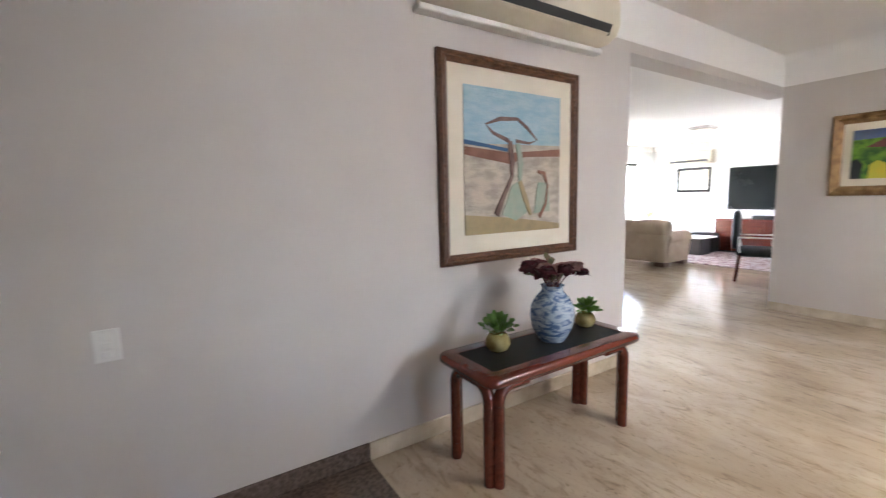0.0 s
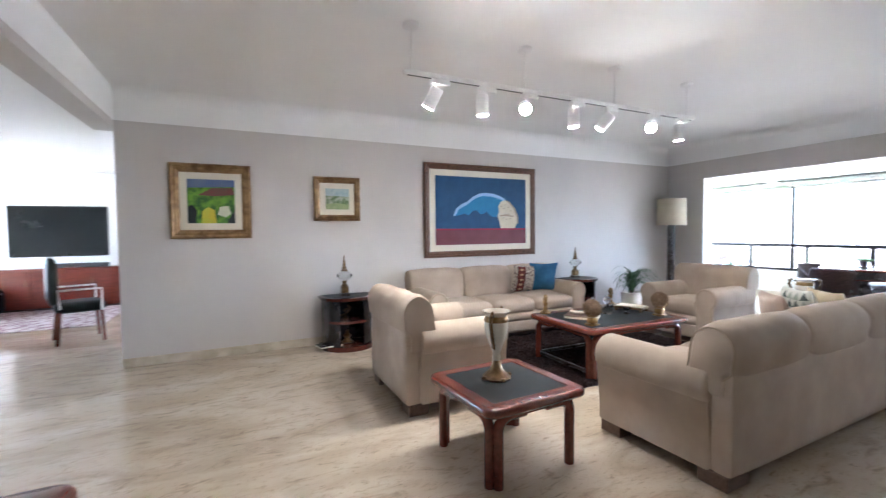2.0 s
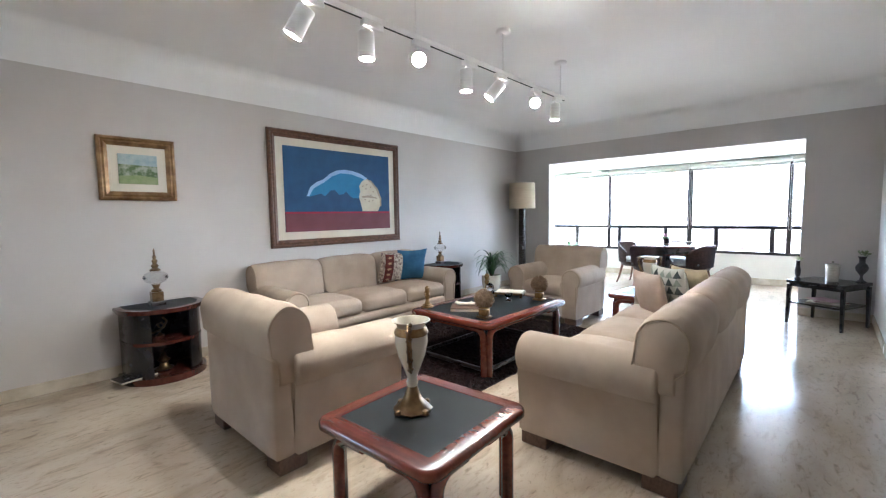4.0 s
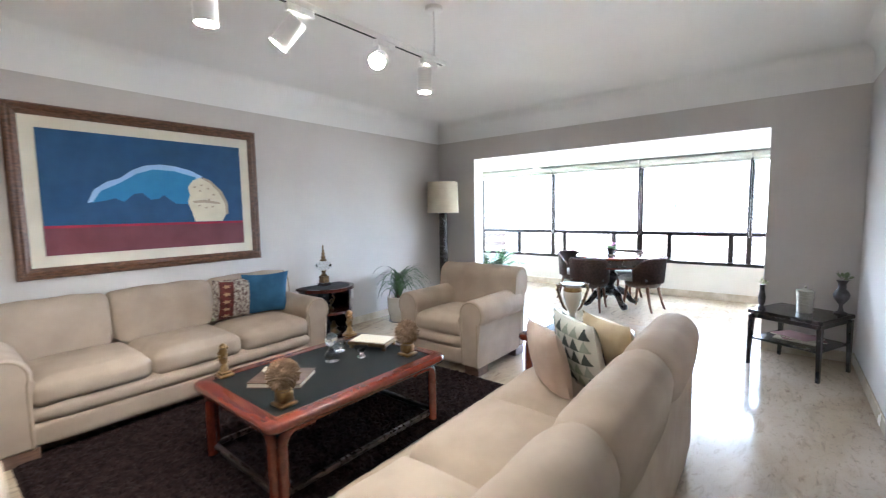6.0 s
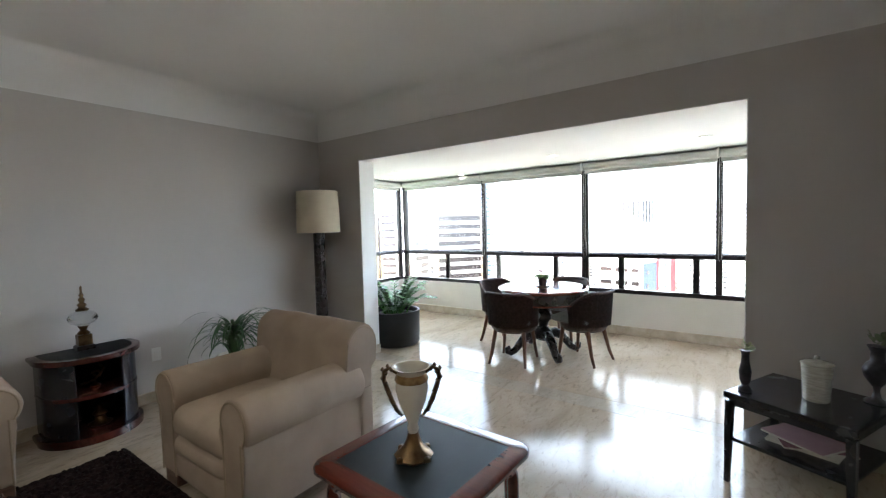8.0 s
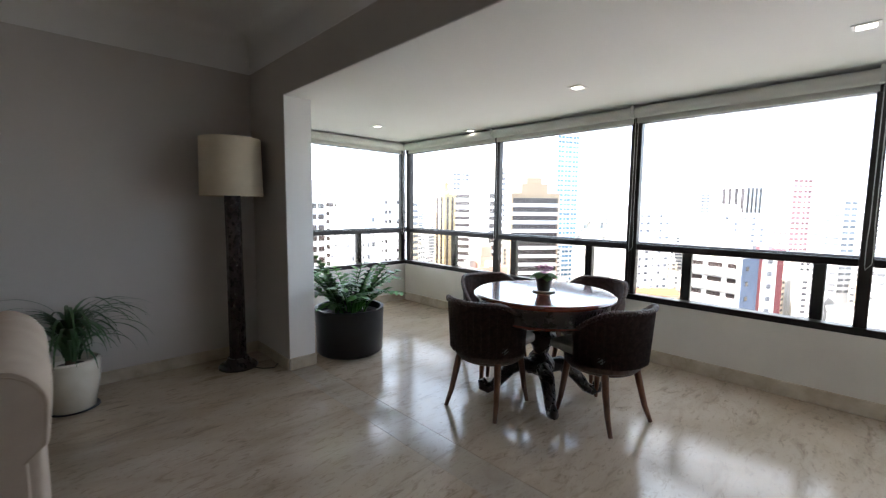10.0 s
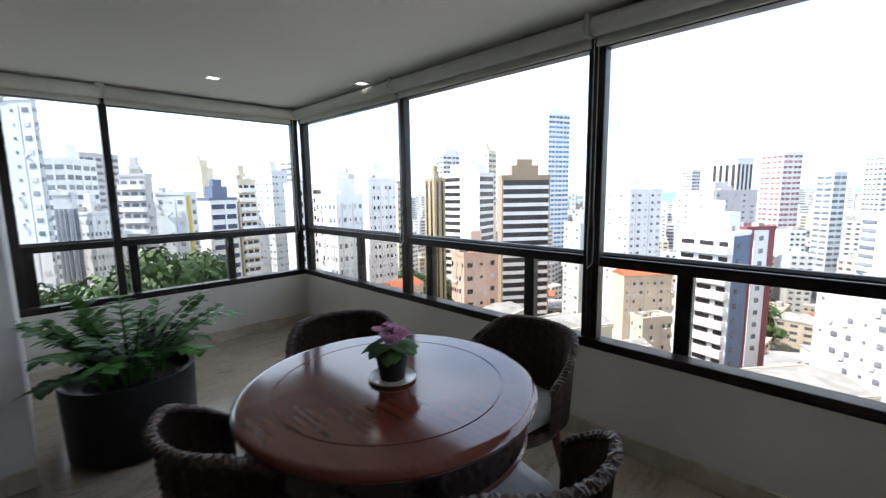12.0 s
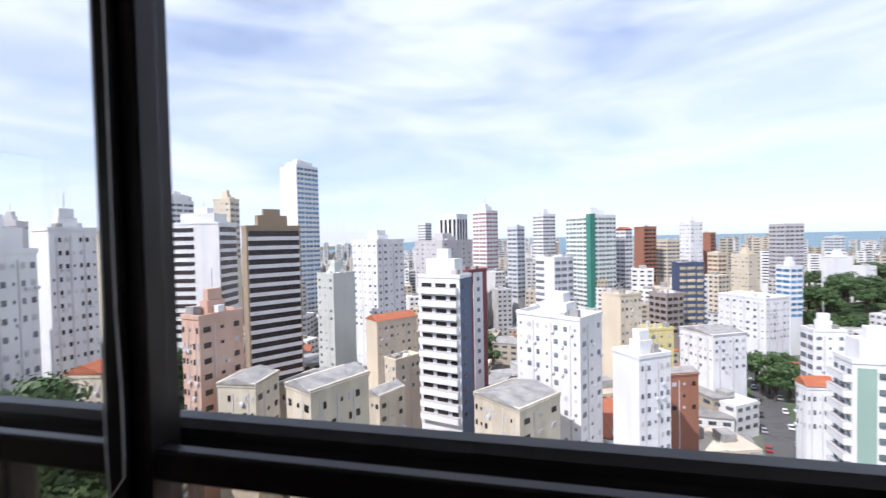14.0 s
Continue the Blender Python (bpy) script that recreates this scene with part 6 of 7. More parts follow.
sprig(fv, (0, 0, 0.15), 50, 0.16, 0.06, M("yellow bloom", (0.50, 0.45, 0.06), 0.7, c2=(0.20, 0.28, 0.05), scale=20), 9)
oc = thing("office_chair", "black leather armchair with chrome arms", "chair", (-6.95, -2.45, 0), 200)
part("seat", soft((0.5, 0.5, 0.12), 0.05, (0, 0, 0.45), 0.01, 6), LEATHER, oc, "", True)
part("backrest", soft((0.48, 0.1, 0.55), 0.045, (0, 0.26, 0.78), 0.02, 6), LEATHER, oc, "", True)
for s in (-1, 1):
    part("arm", tube([(s * 0.27, 0.2, 0.45), (s * 0.29, 0.22, 0.68), (s * 0.29, -0.2, 0.68), (s * 0.27, -0.2, 0.40)], 0.014, 8), METAL_WHITE, oc, "chrome arm", True)
    part("leg", tube([(s * 0.24, -0.22, 0), (s * 0.22, -0.2, 0.42)], 0.018, 8), MAHOG, oc)
    part("leg", tube([(s * 0.24, 0.24, 0), (s * 0.22, 0.2, 0.42)], 0.018, 8), MAHOG, oc)
rl = thing("ceiling_light", "flat square ceiling light in the second sitting room", "ceiling light", (-7.9, -3.77, ZT))
part("frame", box((-0.19, -0.19, -0.03), (0.19, 0.19, 0), 0.008, 1), METAL_WHITE, rl)
part("diffuser", box((-0.16, -0.16, -0.055), (0.16, 0.16, -0.03), 0.012, 2), M("frosted glass", (0.72, 0.70, 0.64), 0.3), rl)
SHEER = bpy.data.materials.new("sheer white curtain")
SHEER.use_nodes = True
sn, sl = SHEER.node_tree.nodes, SHEER.node_tree.links
sn.clear()
so, sm, sd_, st_ = (sn.new("ShaderNode" + k) for k in ("OutputMaterial", "MixShader", "BsdfDiffuse", "BsdfTranslucent"))
sd_.inputs["Color"].default_value = st_.inputs["Color"].default_value = (0.82, 0.82, 0.80, 1)
sm.inputs["Fac"].default_value = 0.6
sl.new(sd_.outputs["BSDF"], sm.inputs[1])
sl.new(st_.outputs["BSDF"], sm.inputs[2])
sl.new(sm.outputs["Shader"], so.inputs["Surface"])
for x0, x1 in ((-10.3, -9.55), (-8.0, -7.2)):
    cu = thing("curtain", "sheer white curtain hanging in folds", "curtain", (0, 0, 0), 0, "sitting room curtains")
    bm, rows = bmesh.new(), []
    for i in range(61):
        x = x0 + (x1 - x0) * i / 60
        y = YTV + 0.09 + 0.035 * math.sin(i * 1.05) + 0.01 * math.sin(i * 0.37)
        rows.append((bm.verts.new((x, y, 0.02)), bm.verts.new((x, y * 0.4 + 0.6 * (YTV + 0.09), 2.4))))
    for a, b in zip(rows, rows[1:]):
        bm.faces.new((a[0], b[0], b[1], a[1]))
    part("curtain_cloth", bm, SHEER, cu, "", True)
    part("curtain_rod", tube([(x0 - 0.05, YTV + 0.09, 2.41), (x1 + 0.05, YTV + 0.09, 2.41)], 0.012, 8), METAL_WHITE, cu)

# ---------------------------------------------------------------- the city outside
GZ = -65.0


def wall_paint(name, c, c2=None):
    return M(name, c, 0.85, c2=c2 or tuple(v * 0.86 for v in c), scale=0.22, stretch=(1, 1, 0.35), detail=8)


B_WHITE = wall_paint("white render", (0.72, 0.71, 0.70), (0.62, 0.61, 0.60))
B_PALE = wall_paint("pale grey render", (0.58, 0.59, 0.60))
B_GREYB = wall_paint("grey lilac render", (0.50, 0.47, 0.46))
B_CREAM = wall_paint("cream render", (0.64, 0.55, 0.41))
B_BROWN = wall_paint("tan stone cladding", (0.33, 0.25, 0.17))
B_PINK = wall_paint("pink brick", (0.50, 0.29, 0.21), (0.58, 0.42, 0.33))
B_GREEN = wall_paint("green white render", (0.55, 0.57, 0.52))
B_RED = wall_paint("dark red render", (0.22, 0.065, 0.07))
B_RUST = wall_paint("rust brick", (0.30, 0.13, 0.08))
B_NAVY = wall_paint("navy tile", (0.06, 0.08, 0.14))
B_CONC = wall_paint("bare concrete", (0.32, 0.27, 0.24))
B_OLD = wall_paint("weathered cream render", (0.66, 0.58, 0.44), (0.44, 0.38, 0.29))
B_YELL = wall_paint("yellow render", (0.62, 0.53, 0.24))
B_GOLD = wall_paint("ochre cladding", (0.36, 0.28, 0.15))
SLATE = wall_paint("slate blue tile", (0.10, 0.13, 0.20))
TEAL = wall_paint("teal glass stripe", (0.05, 0.22, 0.17))
SAGE = wall_paint("sage green render", (0.27, 0.38, 0.32))
MUSTARD = wall_paint("mustard stripe", (0.55, 0.40, 0.05))
ROOFGREY = M("weathered fibre cement", (0.22, 0.21, 0.20), 0.9, c2=(0.36, 0.34, 0.31), scale=0.5, detail=8)
TILE_RED = M("clay roof tile", (0.44, 0.14, 0.06), 0.85, c2=(0.30, 0.09, 0.045), scale=1.5, detail=8)


def far_glass(name, c, rough=0.18):
    return M(name, c, rough, c2=tuple(v * 0.6 for v in c), scale=0.5, vary=0.35)


W_DARK = far_glass("dark office glass", (0.045, 0.035, 0.035))
W_GREY = far_glass("grey window glass", (0.20, 0.21, 0.235))
W_BLUE = far_glass("blue curtain glass", (0.10, 0.25, 0.42))
W_GREEN = far_glass("green window glass", (0.14, 0.22, 0.18))
W_GREENP = far_glass("shaded bay glass", (0.12, 0.15, 0.15))
W_RED = far_glass("red spandrel", (0.36, 0.17, 0.16), 0.6)
W_CREAM = far_glass("cream spandrel", (0.62, 0.52, 0.33), 0.7)
W_BROWN = far_glass("brown spandrel", (0.25, 0.14, 0.08), 0.6)
W_NAVY = far_glass("navy window band", (0.03, 0.05, 0.13))
SHARED = {}


def block(w, d, h, material):
    """A shared box mesh with its origin in the middle."""
    key = (round(w, 1), round(d, 2), round(h, 2), material.name)
    if key not in SHARED:
        SHARED[key] = mesh(box((-key[0] / 2, -key[1] / 2, -key[2] / 2), (key[0] / 2, key[1] / 2, key[2] / 2)), material, False, "block")
    return SHARED[key]


def piece(name, me, parent, at, turn=0.0):
    ob = new(name, me)
    ob.parent = parent
    ob.matrix_basis = pose(at[0], at[1], at[2], 0, 0, turn)
    return ob


def face(t, side, W, H, style, wall, glass, fl, floors):
    """Windows, balconies and stripes of one facade. side 0 lies along x at y = 0, side 1 along -y at x = 0."""
    def put(name, u, z, w, h, d, material, out=0.0):
        me = block(w, d, h, material)
        if side == 0:
            piece(name, me, t, (u, out, z))
        else:
            piece(name, me, t, (-out, -u, z), 90)
    n = max(1, min(floors, int((H - 3) / fl)))
    zs = [H - 2.0 - fl * k for k in range(n)]
    shut = random.Random(int(W * 100 + H * 7 + side))
    if style == "bands":
        for z in zs:
            put("window_band", W / 2, z, W - min(1.2, W * 0.12), fl * 0.46, 0.3, glass)
        bays = max(2, int(W / 3.2))
        for k in range(1, bays):
            put("pier", W * (k + shut.uniform(-0.12, 0.12)) / bays, H - n * fl / 2 - 0.5, 0.45 if k % 2 else 0.9, n * fl, 0.38, wall)
    elif style == "wbands":
        put("glass_front", W / 2, H / 2 + 2, W * 0.93, H - 6, 0.2, glass)
        for z in zs:
            put("spandrel", W / 2, z - fl * 0.5, W * 0.95, fl * 0.42, 0.5, B_WHITE)
    elif style == "half":
        for z in zs:
            put("window_band", W * 0.74, z, W * 0.44, fl * 0.46, 0.3, glass)
    elif style[:4] == "grid":
        c = int(int(style[4]) * 1.7 + 0.5)
        wr = W / c
        for z in zs:
            for k in range(c):
                wide = (0.46, 0.22, 0.36)[(k + c) % 3]
                if shut.random() < 0.1:
                    continue
                put("window", wr * (k + 0.5), z, min(1.5, wr * wide), fl * (0.34 if wide > 0.3 else 0.2), 0.2, glass if shut.random() < 0.75 else B_GREYB)
                if shut.random() < 0.16:
                    put("cooling_unit", wr * (k + 0.5) + wr * 0.3, z - 0.9, 0.7, 0.5, 0.5, B_PALE, 0.2)
        # raised grey strips whose colour stands in for the shade of upright recesses
        for k in range(1, c, 2):
            put("recess", wr * k, H / 2 + 1, min(0.3, wr * 0.12), H - 4, 0.16, B_GREYB)
    elif style in ("balcony", "bays"):
        for z in zs:
            put("window_band", W / 2, z + 0.3, W * 0.84, fl * 0.36, 0.3, glass)
            for u in (0.27, 0.62):
                put("pier", W * u, z + 0.3, W * 0.09, fl * 0.38, 0.5, B_PALE)
            put("balcony", W / 2, z - 0.8, W * 0.92, 1.3, 1.5, B_WHITE, 0.5)
            put("balcony_rail", W / 2, z - 0.1, W * 0.92, 0.08, 1.56, B_GREYB, 0.5)
    elif style == "fins":
        for k in range(4):
            put("window_strip", W * (k + 0.5) / 4, H / 2 + H * 0.1, W * 0.13, H * 0.7, 0.3, glass)
    elif style == "stripe":
        put("stripe", W * 0.5, H / 2, W * 0.5, H - 0.2, 0.3, B_WHITE)
        for z in zs:
            put("window", W * 0.5, z, 1.2, 1.1, 0.5, glass)
    elif style == "slate":
        put("stripe", W * 0.5, H / 2, W * 0.96, H - 0.3, 0.3, SLATE)
        for z in zs:
            put("window", W * 0.3, z, 0.9, 0.8, 0.5, glass)
    elif style == "stripes":
        for k in range(2):
            put("stripe", W * (0.28 + 0.44 * k), H / 2, W * 0.16, H - 0.5, 0.3, W_DARK)
    elif style == "yellow":
        put("stripe", W * 0.3, H / 2, W * 0.25, H - 0.4, 0.3, MUSTARD)
        for z in zs:
            put("window", W * 0.7, z, 1.1, 1.1, 0.25, glass)
    elif style == "green":
        for k in (0.22, 0.78):
            put("stripe", W * k, H / 2, W * 0.3, H - 1.5, 0.3, SAGE)
        for z in zs:
            put("window", W * 0.46, z, 1.0, 1.0, 0.5, glass)
            put("window", W * 0.57, z, 0.8, 1.0, 0.5, glass)


def tower(label, x, y, wl, wr, rot, top, wall, glass, left, right, fl=3.0, floors=14, crown="tank"):
    H = top - GZ
    t = thing("apartment_building", label, "building", (x, y, GZ), rot)
    part("wall", box((0, -wr, 0), (wl, 0, H)), wall, t)
    cx, cy = wl / 2, -wr / 2
    rim = bmesh.new()
    for a, b in (((-0.15, -0.3), (wl + 0.15, 0.15)), ((-0.15, -wr - 0.15), (wl + 0.15, -wr + 0.3)), ((-0.15, -wr + 0.3), (0.3, -0.3)), ((wl - 0.3, -wr + 0.3), (wl + 0.15, -0.3))):
        box((a[0], a[1], H + 0.01), (b[0], b[1], H + 0.8), 0, 1, rim)
    roofm = {"brown": B_BROWN, "slate": SLATE, "red": B_RED if wall is B_WHITE and H > 50 else wall}.get(crown, wall)
    part("parapet", rim, roofm, t)
    if crown in ("tank", "step", "brown", "mast", "slate", "green"):
        k = {"tank": 0.4, "step": 0.7}.get(crown, 0.55)
        hh = 3.0 if crown == "tank" else 4.2
        part("roof_house", box((cx - wl * k / 2, cy - wr * k / 2, H + 0.01), (cx + wl * k / 2, cy + wr * k / 2, H + hh)), roofm, t)
        part("water_tank", box((cx - wl * 0.14, cy - wr * 0.16, H + hh + 0.01), (cx + wl * 0.14, cy + wr * 0.16, H + hh + 2.2), 0.1, 1), roofm, t)
    rr = random.Random(int(abs(x * 7 + y)))
    for k in range(3):
        ux, uy, sz = rr.uniform(0.15, 0.85) * wl, -rr.uniform(0.15, 0.85) * wr, rr.uniform(0.5, 1.3)
        if crown not in ("red", "roof"):
            part("roof_unit", box((ux - sz, uy - sz * 0.7, H + 0.01), (ux + sz, uy + sz * 0.7, H + rr.uniform(0.9, 2.2))), rr.choice((ROOFGREY, B_WHITE, B_GREYB)), t)
    if crown in ("tank", "step"):
        part("aerial", tube([(cx, cy, H + 5), (cx, cy, H + rr.uniform(7, 10))], 0.1, 5), B_GREYB, t)
    if crown == "mast":
        part("mast", tube([(cx, cy, H + 6.4), (cx, cy, H + 12)], 0.25, 6), B_GREYB, t)
    if crown == "green":
        part("stripe", box((-0.35, -wr * 0.16, 2), (0.0, 0.35, H + 1.5)), TEAL, t, "teal glass stripe")
        part("stripe", box((-0.35, 0.0, 2), (wl * 0.16, 0.35, H + 1.5)), TEAL, t, "teal glass stripe")
    if crown == "red":
        part("tiled_roof", prism([(-0.4, H + 0.8), (wl + 0.4, H + 0.8), (wl / 2, H + 2.6)], -wr - 0.6, "y", 0.3), TILE_RED, t, "clay tiled roof")
    if crown == "roof":
        part("sheet_roof", prism([(-0.3, H + 0.5), (wl + 0.3, H + 0.5), (wl * 0.55, H + 1.7)], -wr - 0.6, "y", 0.3), ROOFGREY, t, "patched grey sheet roof")
    face(t, 0, wl, H, left, wall, glass, fl, floors)
    face(t, 1, wr, H, right, wall, glass, fl, floors)
    return t


tower("white tower with a blue glass side and slab bands", -173.4, 290.2, 19.8, 19.7, 158, 57.1, B_WHITE, W_BLUE, "plain", "bands", 3.6, 40, "step")
tower("brown office tower with dark window bands", -93.0, 127.5, 5.1, 17.8, 144, 6.1, B_BROWN, W_DARK, "plain", "wbands", 3.05, 16, "brown")
tower("white tower with dark window bands and a blank centre", -115.2, 141.7, 18.2, 12.3, -170, 8.4, B_WHITE, W_DARK, "half", "wbands", 3.1, 14, "step")
tower("pale narrow apartment tower among the high-rises", -208.5, 225.9, 10.5, 5.2, -168, 29.4, B_PALE, W_GREY, "bands", "grid2", 3, 10, "flat")
tower("cream apartment tower among the high-rises", -153.1, 194.7, 9.8, 6.9, 180, 23.2, B_CREAM, W_GREY, "grid2", "bands", 3, 10, "tank")
tower("pink brick apartment block with arched loggias", -61.7, 72.9, 5.0, 9.1, 166, -12.4, B_PINK, W_DARK, "grid3", "grid2", 2.9, 7, "tank")
tower("white and green striped apartment tower", -79.5, 159.5, 9.4, 11.6, 159, -12.1, B_GREEN, W_GREY, "grid2", "plain", 3, 13, "tank")
tower("white apartment tower with small windows", -71.2, 185.2, 16.4, 17.3, 155, 0.7, B_WHITE, W_GREY, "grid3", "grid3", 3, 14, "tank")
tower("white apartment tower with curved balconies and a slate blue side", -18.6, 98.7, 10.3, 6.0, 165, -7.4, B_WHITE, W_DARK, "balcony", "slate", 2.85, 11, "step")
tower("white apartment tower with a dark red stripe", -21.2, 126.7, 7.8, 8.0, 146, -8.5, B_RED, W_GREY, "plain", "stripe", 3, 10, "flat")
tower("large white apartment block with small square windows", 6.4, 99.8, 15.9, 10.0, 147, -16.5, B_WHITE, W_GREY, "grid4", "grid2r", 3, 10, "tank")
tower("white and red banded apartment tower", -40.0, 336.0, 15.0, 13.3, 142, 21.7, B_WHITE, W_RED, "bands", "bands", 3.2, 18, "mast")
tower("grey glass apartment tower near the park", -14.9, 297.9, 8.9, 7.6, 140, 7.8, B_PALE, W_GREY, "bands", "bands", 3, 16, "flat")
tower("slim white banded apartment tower far off", 3.2, 368.2, 12.9, 13.3, 128, 19.2, B_WHITE, W_GREY, "bands", "bands", 3, 18, "tank")
tower("wide white apartment tower with a green stripe", 33.4, 306.1, 24.1, 22.7, 127, 14.4, B_WHITE, W_GREEN, "bands", "bands", 3.1, 20, "green")
tower("white mid-rise apartment block with grey panels", 5.6, 208.1, 12.4, 12.4, 133, -9.0, B_WHITE, W_GREY, "half", "bands", 3, 12, "flat")
tower("pale grey apartment block with small windows", -58.6, 262.0, 26.2, 27.0, 146, -0.5, B_GREYB, W_GREY, "grid3", "grid3", 3, 8, "tank")
tower("white tower with four dark shafts", -78.9, 421.1, 22.7, 17.5, 152, 24.6, B_WHITE, W_DARK, "fins", "fins", 3, 12, "flat")
tower("small white tower far across the city", -117.1, 443.3, 11.2, 9.7, 150, 17.3, B_WHITE, W_GREY, "bands", "bands", 3, 10, "flat")
tower("brick red and dark tower near the shore", 78.5, 359.1, 10.7, 11.4, 117, 6.5, B_RUST, W_DARK, "plain", "bands", 3, 14, "flat")
tower("white tower with a red crown", 60.0, 332.3, 8.4, 6.9, 129, 4.4, B_WHITE, W_GREY, "bands", "bands", 3, 14, "red")
tower("slim white tower near the shore", 120.5, 389.0, 11.8, 11.9, 114, 9.8, B_WHITE, W_GREY, "grid3", "grid2", 3.2, 16, "tank")
tower("cream apartment block near the shore", 99.0, 374.5, 12.4, 12.4, 118, -3.8, B_CREAM, W_GREY, "bands", "bands", 3, 10, "flat")
tower("ochre and brown tower near the shore", 143.9, 412.7, 7.4, 5.9, 121, 0.9, B_RUST, W_DARK, "plain", "bands", 3, 8, "flat")
tower("tower with a dark blue side and cream bands", 66.5, 238.2, 6.8, 12.5, 100, -13.9, B_NAVY, W_CREAM, "plain", "bands", 3.1, 12, "flat")
tower("unfinished concrete frame building", 56.1, 220.4, 10.4, 10.4, 122, -27.0, B_CONC, W_DARK, "bands", "bands", 3, 6, "flat")
tower("grey high-rise with concrete bands", 185.2, 384.2, 15.2, 15.4, 105, 6.4, B_GREYB, W_GREY, "bands", "bands", 3.2, 16, "flat")
tower("small tower at the shore", 300.2, 526.5, 10.6, 11.3, 101, -5.7, B_PALE, W_GREY, "bands", "bands", 3, 6, "flat")
tower("blue glass mid-rise block near the shore", 129.2, 266.8, 8.4, 7.6, 112, -17.6, B_WHITE, W_BLUE, "bands", "bands", 3, 9, "tank")
tower("cream and yellow apartment blocks", 148.5, 357.1, 13.7, 11.4, 118, -15.6, B_CREAM, W_GREY, "grid3", "grid2", 3, 8, "tank")
tower("brown banded apartment block", 117.3, 326.6, 8.0, 7.2, 119, -12.7, B_CREAM, W_BROWN, "bands", "bands", 3, 9, "flat")
tower("white stepped apartment block", 190.5, 335.8, 11.0, 11.1, 103, -16.8, B_WHITE, W_GREY, "plain", "plain", 3, 6, "tank")
tower("white apartment slab beside the wooded hill", 202.2, 328.7, 7.9, 7.3, 106, -22.6, B_WHITE, W_GREY, "plain", "grid2", 3, 6, "flat")
tower("white block at the park", 169.2, 254.5, 5.2, 7.0, 89, -17.1, B_WHITE, W_GREY, "plain", "grid2", 3, 6, "flat")
tower("white apartment block along the street", 79.6, 157.3, 6.0, 8.9, 93, -29.3, B_WHITE, W_GREY, "bands", "grid2", 3, 8, "tank")
tower("white and green tower with stacked bay windows", 52.9, 97.7, 5.7, 9.4, 86, -22.6, B_WHITE, W_GREENP, "bays", "green", 2.9, 7, "step")
tower("narrow white apartment block", 18.0, 101.1, 7.6, 8.5, 122, -24.3, B_WHITE, W_GREY, "plain", "grid3", 2.9, 7, "tank")
tower("cream block with a stepped roof", -57.3, 147.7, 8.2, 16.9, 140, -28.1, B_CREAM, W_GREY, "plain", "grid4", 3, 5, "red")
tower("cream low block with green windows", -41.6, 121.5, 5.1, 9.1, 147, -33.4, B_CREAM, W_GREEN, "grid2", "grid3", 3, 3, "flat")
tower("weathered white block with a grey roof", -5.5, 83.1, 11.5, 11.9, 142, -29.6, B_OLD, W_DARK, "grid5", "grid2", 3, 5, "roof")
tower("weathered cream apartment block", -50.0, 72.2, 7.2, 7.6, -176, -23.8, B_OLD, W_DARK, "grid3", "grid2", 3, 6, "roof")
tower("weathered cream apartment block", -35.1, 69.9, 4.4, 7.5, 159, -25.0, B_OLD, W_DARK, "grid2", "grid4", 3, 5, "roof")
tower("old low block with patched roof", -50.2, 86.6, 7.2, 11.0, 164, -29.6, B_OLD, W_DARK, "grid3", "grid2", 3, 4, "roof")
tower("old low block with patched roof", -36.9, 96.6, 4.8, 8.0, 154, -34.1, B_OLD, W_DARK, "grid2", "grid2", 3, 4, "roof")
tower("white block with a garden roof", 28.0, 175.5, 9.9, 10.5, 125, -21.5, B_CREAM, W_GREY, "plain", "grid3", 3, 6, "flat")
tower("yellow and white block near the street", 32.7, 154.1, 5.9, 8.7, 112, -29.6, B_YELL, W_GREY, "plain", "grid2", 3, 5, "flat")
tower("white terrace of flats", 56.1, 168.0, 14.6, 14.2, 116, -34.1, B_WHITE, W_GREY, "grid4", "grid3", 3, 4, "roof")
tower("long white apartment slab", 94.6, 216.9, 21.8, 15.3, 122, -28.2, B_WHITE, W_GREY, "grid4", "grid4", 3, 6, "flat")
tower("orange brick low block", 30.0, 123.8, 5.1, 8.0, 109, -34.7, B_RUST, W_DARK, "bands", "grid2", 3, 3, "roof")
tower("white low house beside the street", 54.5, 114.0, 3.3, 5.3, 94, -33.0, B_WHITE, W_GREY, "grid2", "grid3", 3, 3, "red")
tower("gold and dark striped tower", -109.9, 110.8, 5.5, 5.2, 176, 5.4, B_GOLD, W_DARK, "stripes", "stripes", 3, 17, "tank")
tower("white apartment tower with dark balconies", -104.1, 78.7, 6.7, 9.0, 169, 4.8, B_WHITE, W_DARK, "plain", "grid4", 2.9, 14, "tank")
tower("white apartment block with flank windows", -83.3, 55.7, 7.4, 7.5, -173, 0.4, B_WHITE, W_GREY, "grid3", "grid3", 2.9, 13, "step")
tower("white banded apartment tower", -131.2, 82.6, 8.6, 5.7, -164, 4.0, B_WHITE, W_DARK, "bands", "bands", 3, 9, "tank")
tower("pale grey twin tower far across the city", -220.7, 147.1, 10.2, 5.2, -168, 11.9, B_GREYB, W_GREY, "bands", "grid2", 3, 10, "tank")
tower("cream balcony tower among the high-rises", -157.3, 132.6, 5.7, 5.9, 169, 4.7, B_CREAM, W_GREY, "plain", "bands", 3, 14, "flat")
tower("tall pale tower seen over the roofs", -206.5, 212.2, 12.4, 14.2, 168, 26.1, B_WHITE, W_GREY, "bands", "bands", 3.2, 12, "step")
tower("very tall pale grey tower with flush windows", -131.8, 11.3, 10.1, 1.1, -141, 22.3, B_PALE, W_GREY, "grid2", "grid2", 3, 24, "flat")
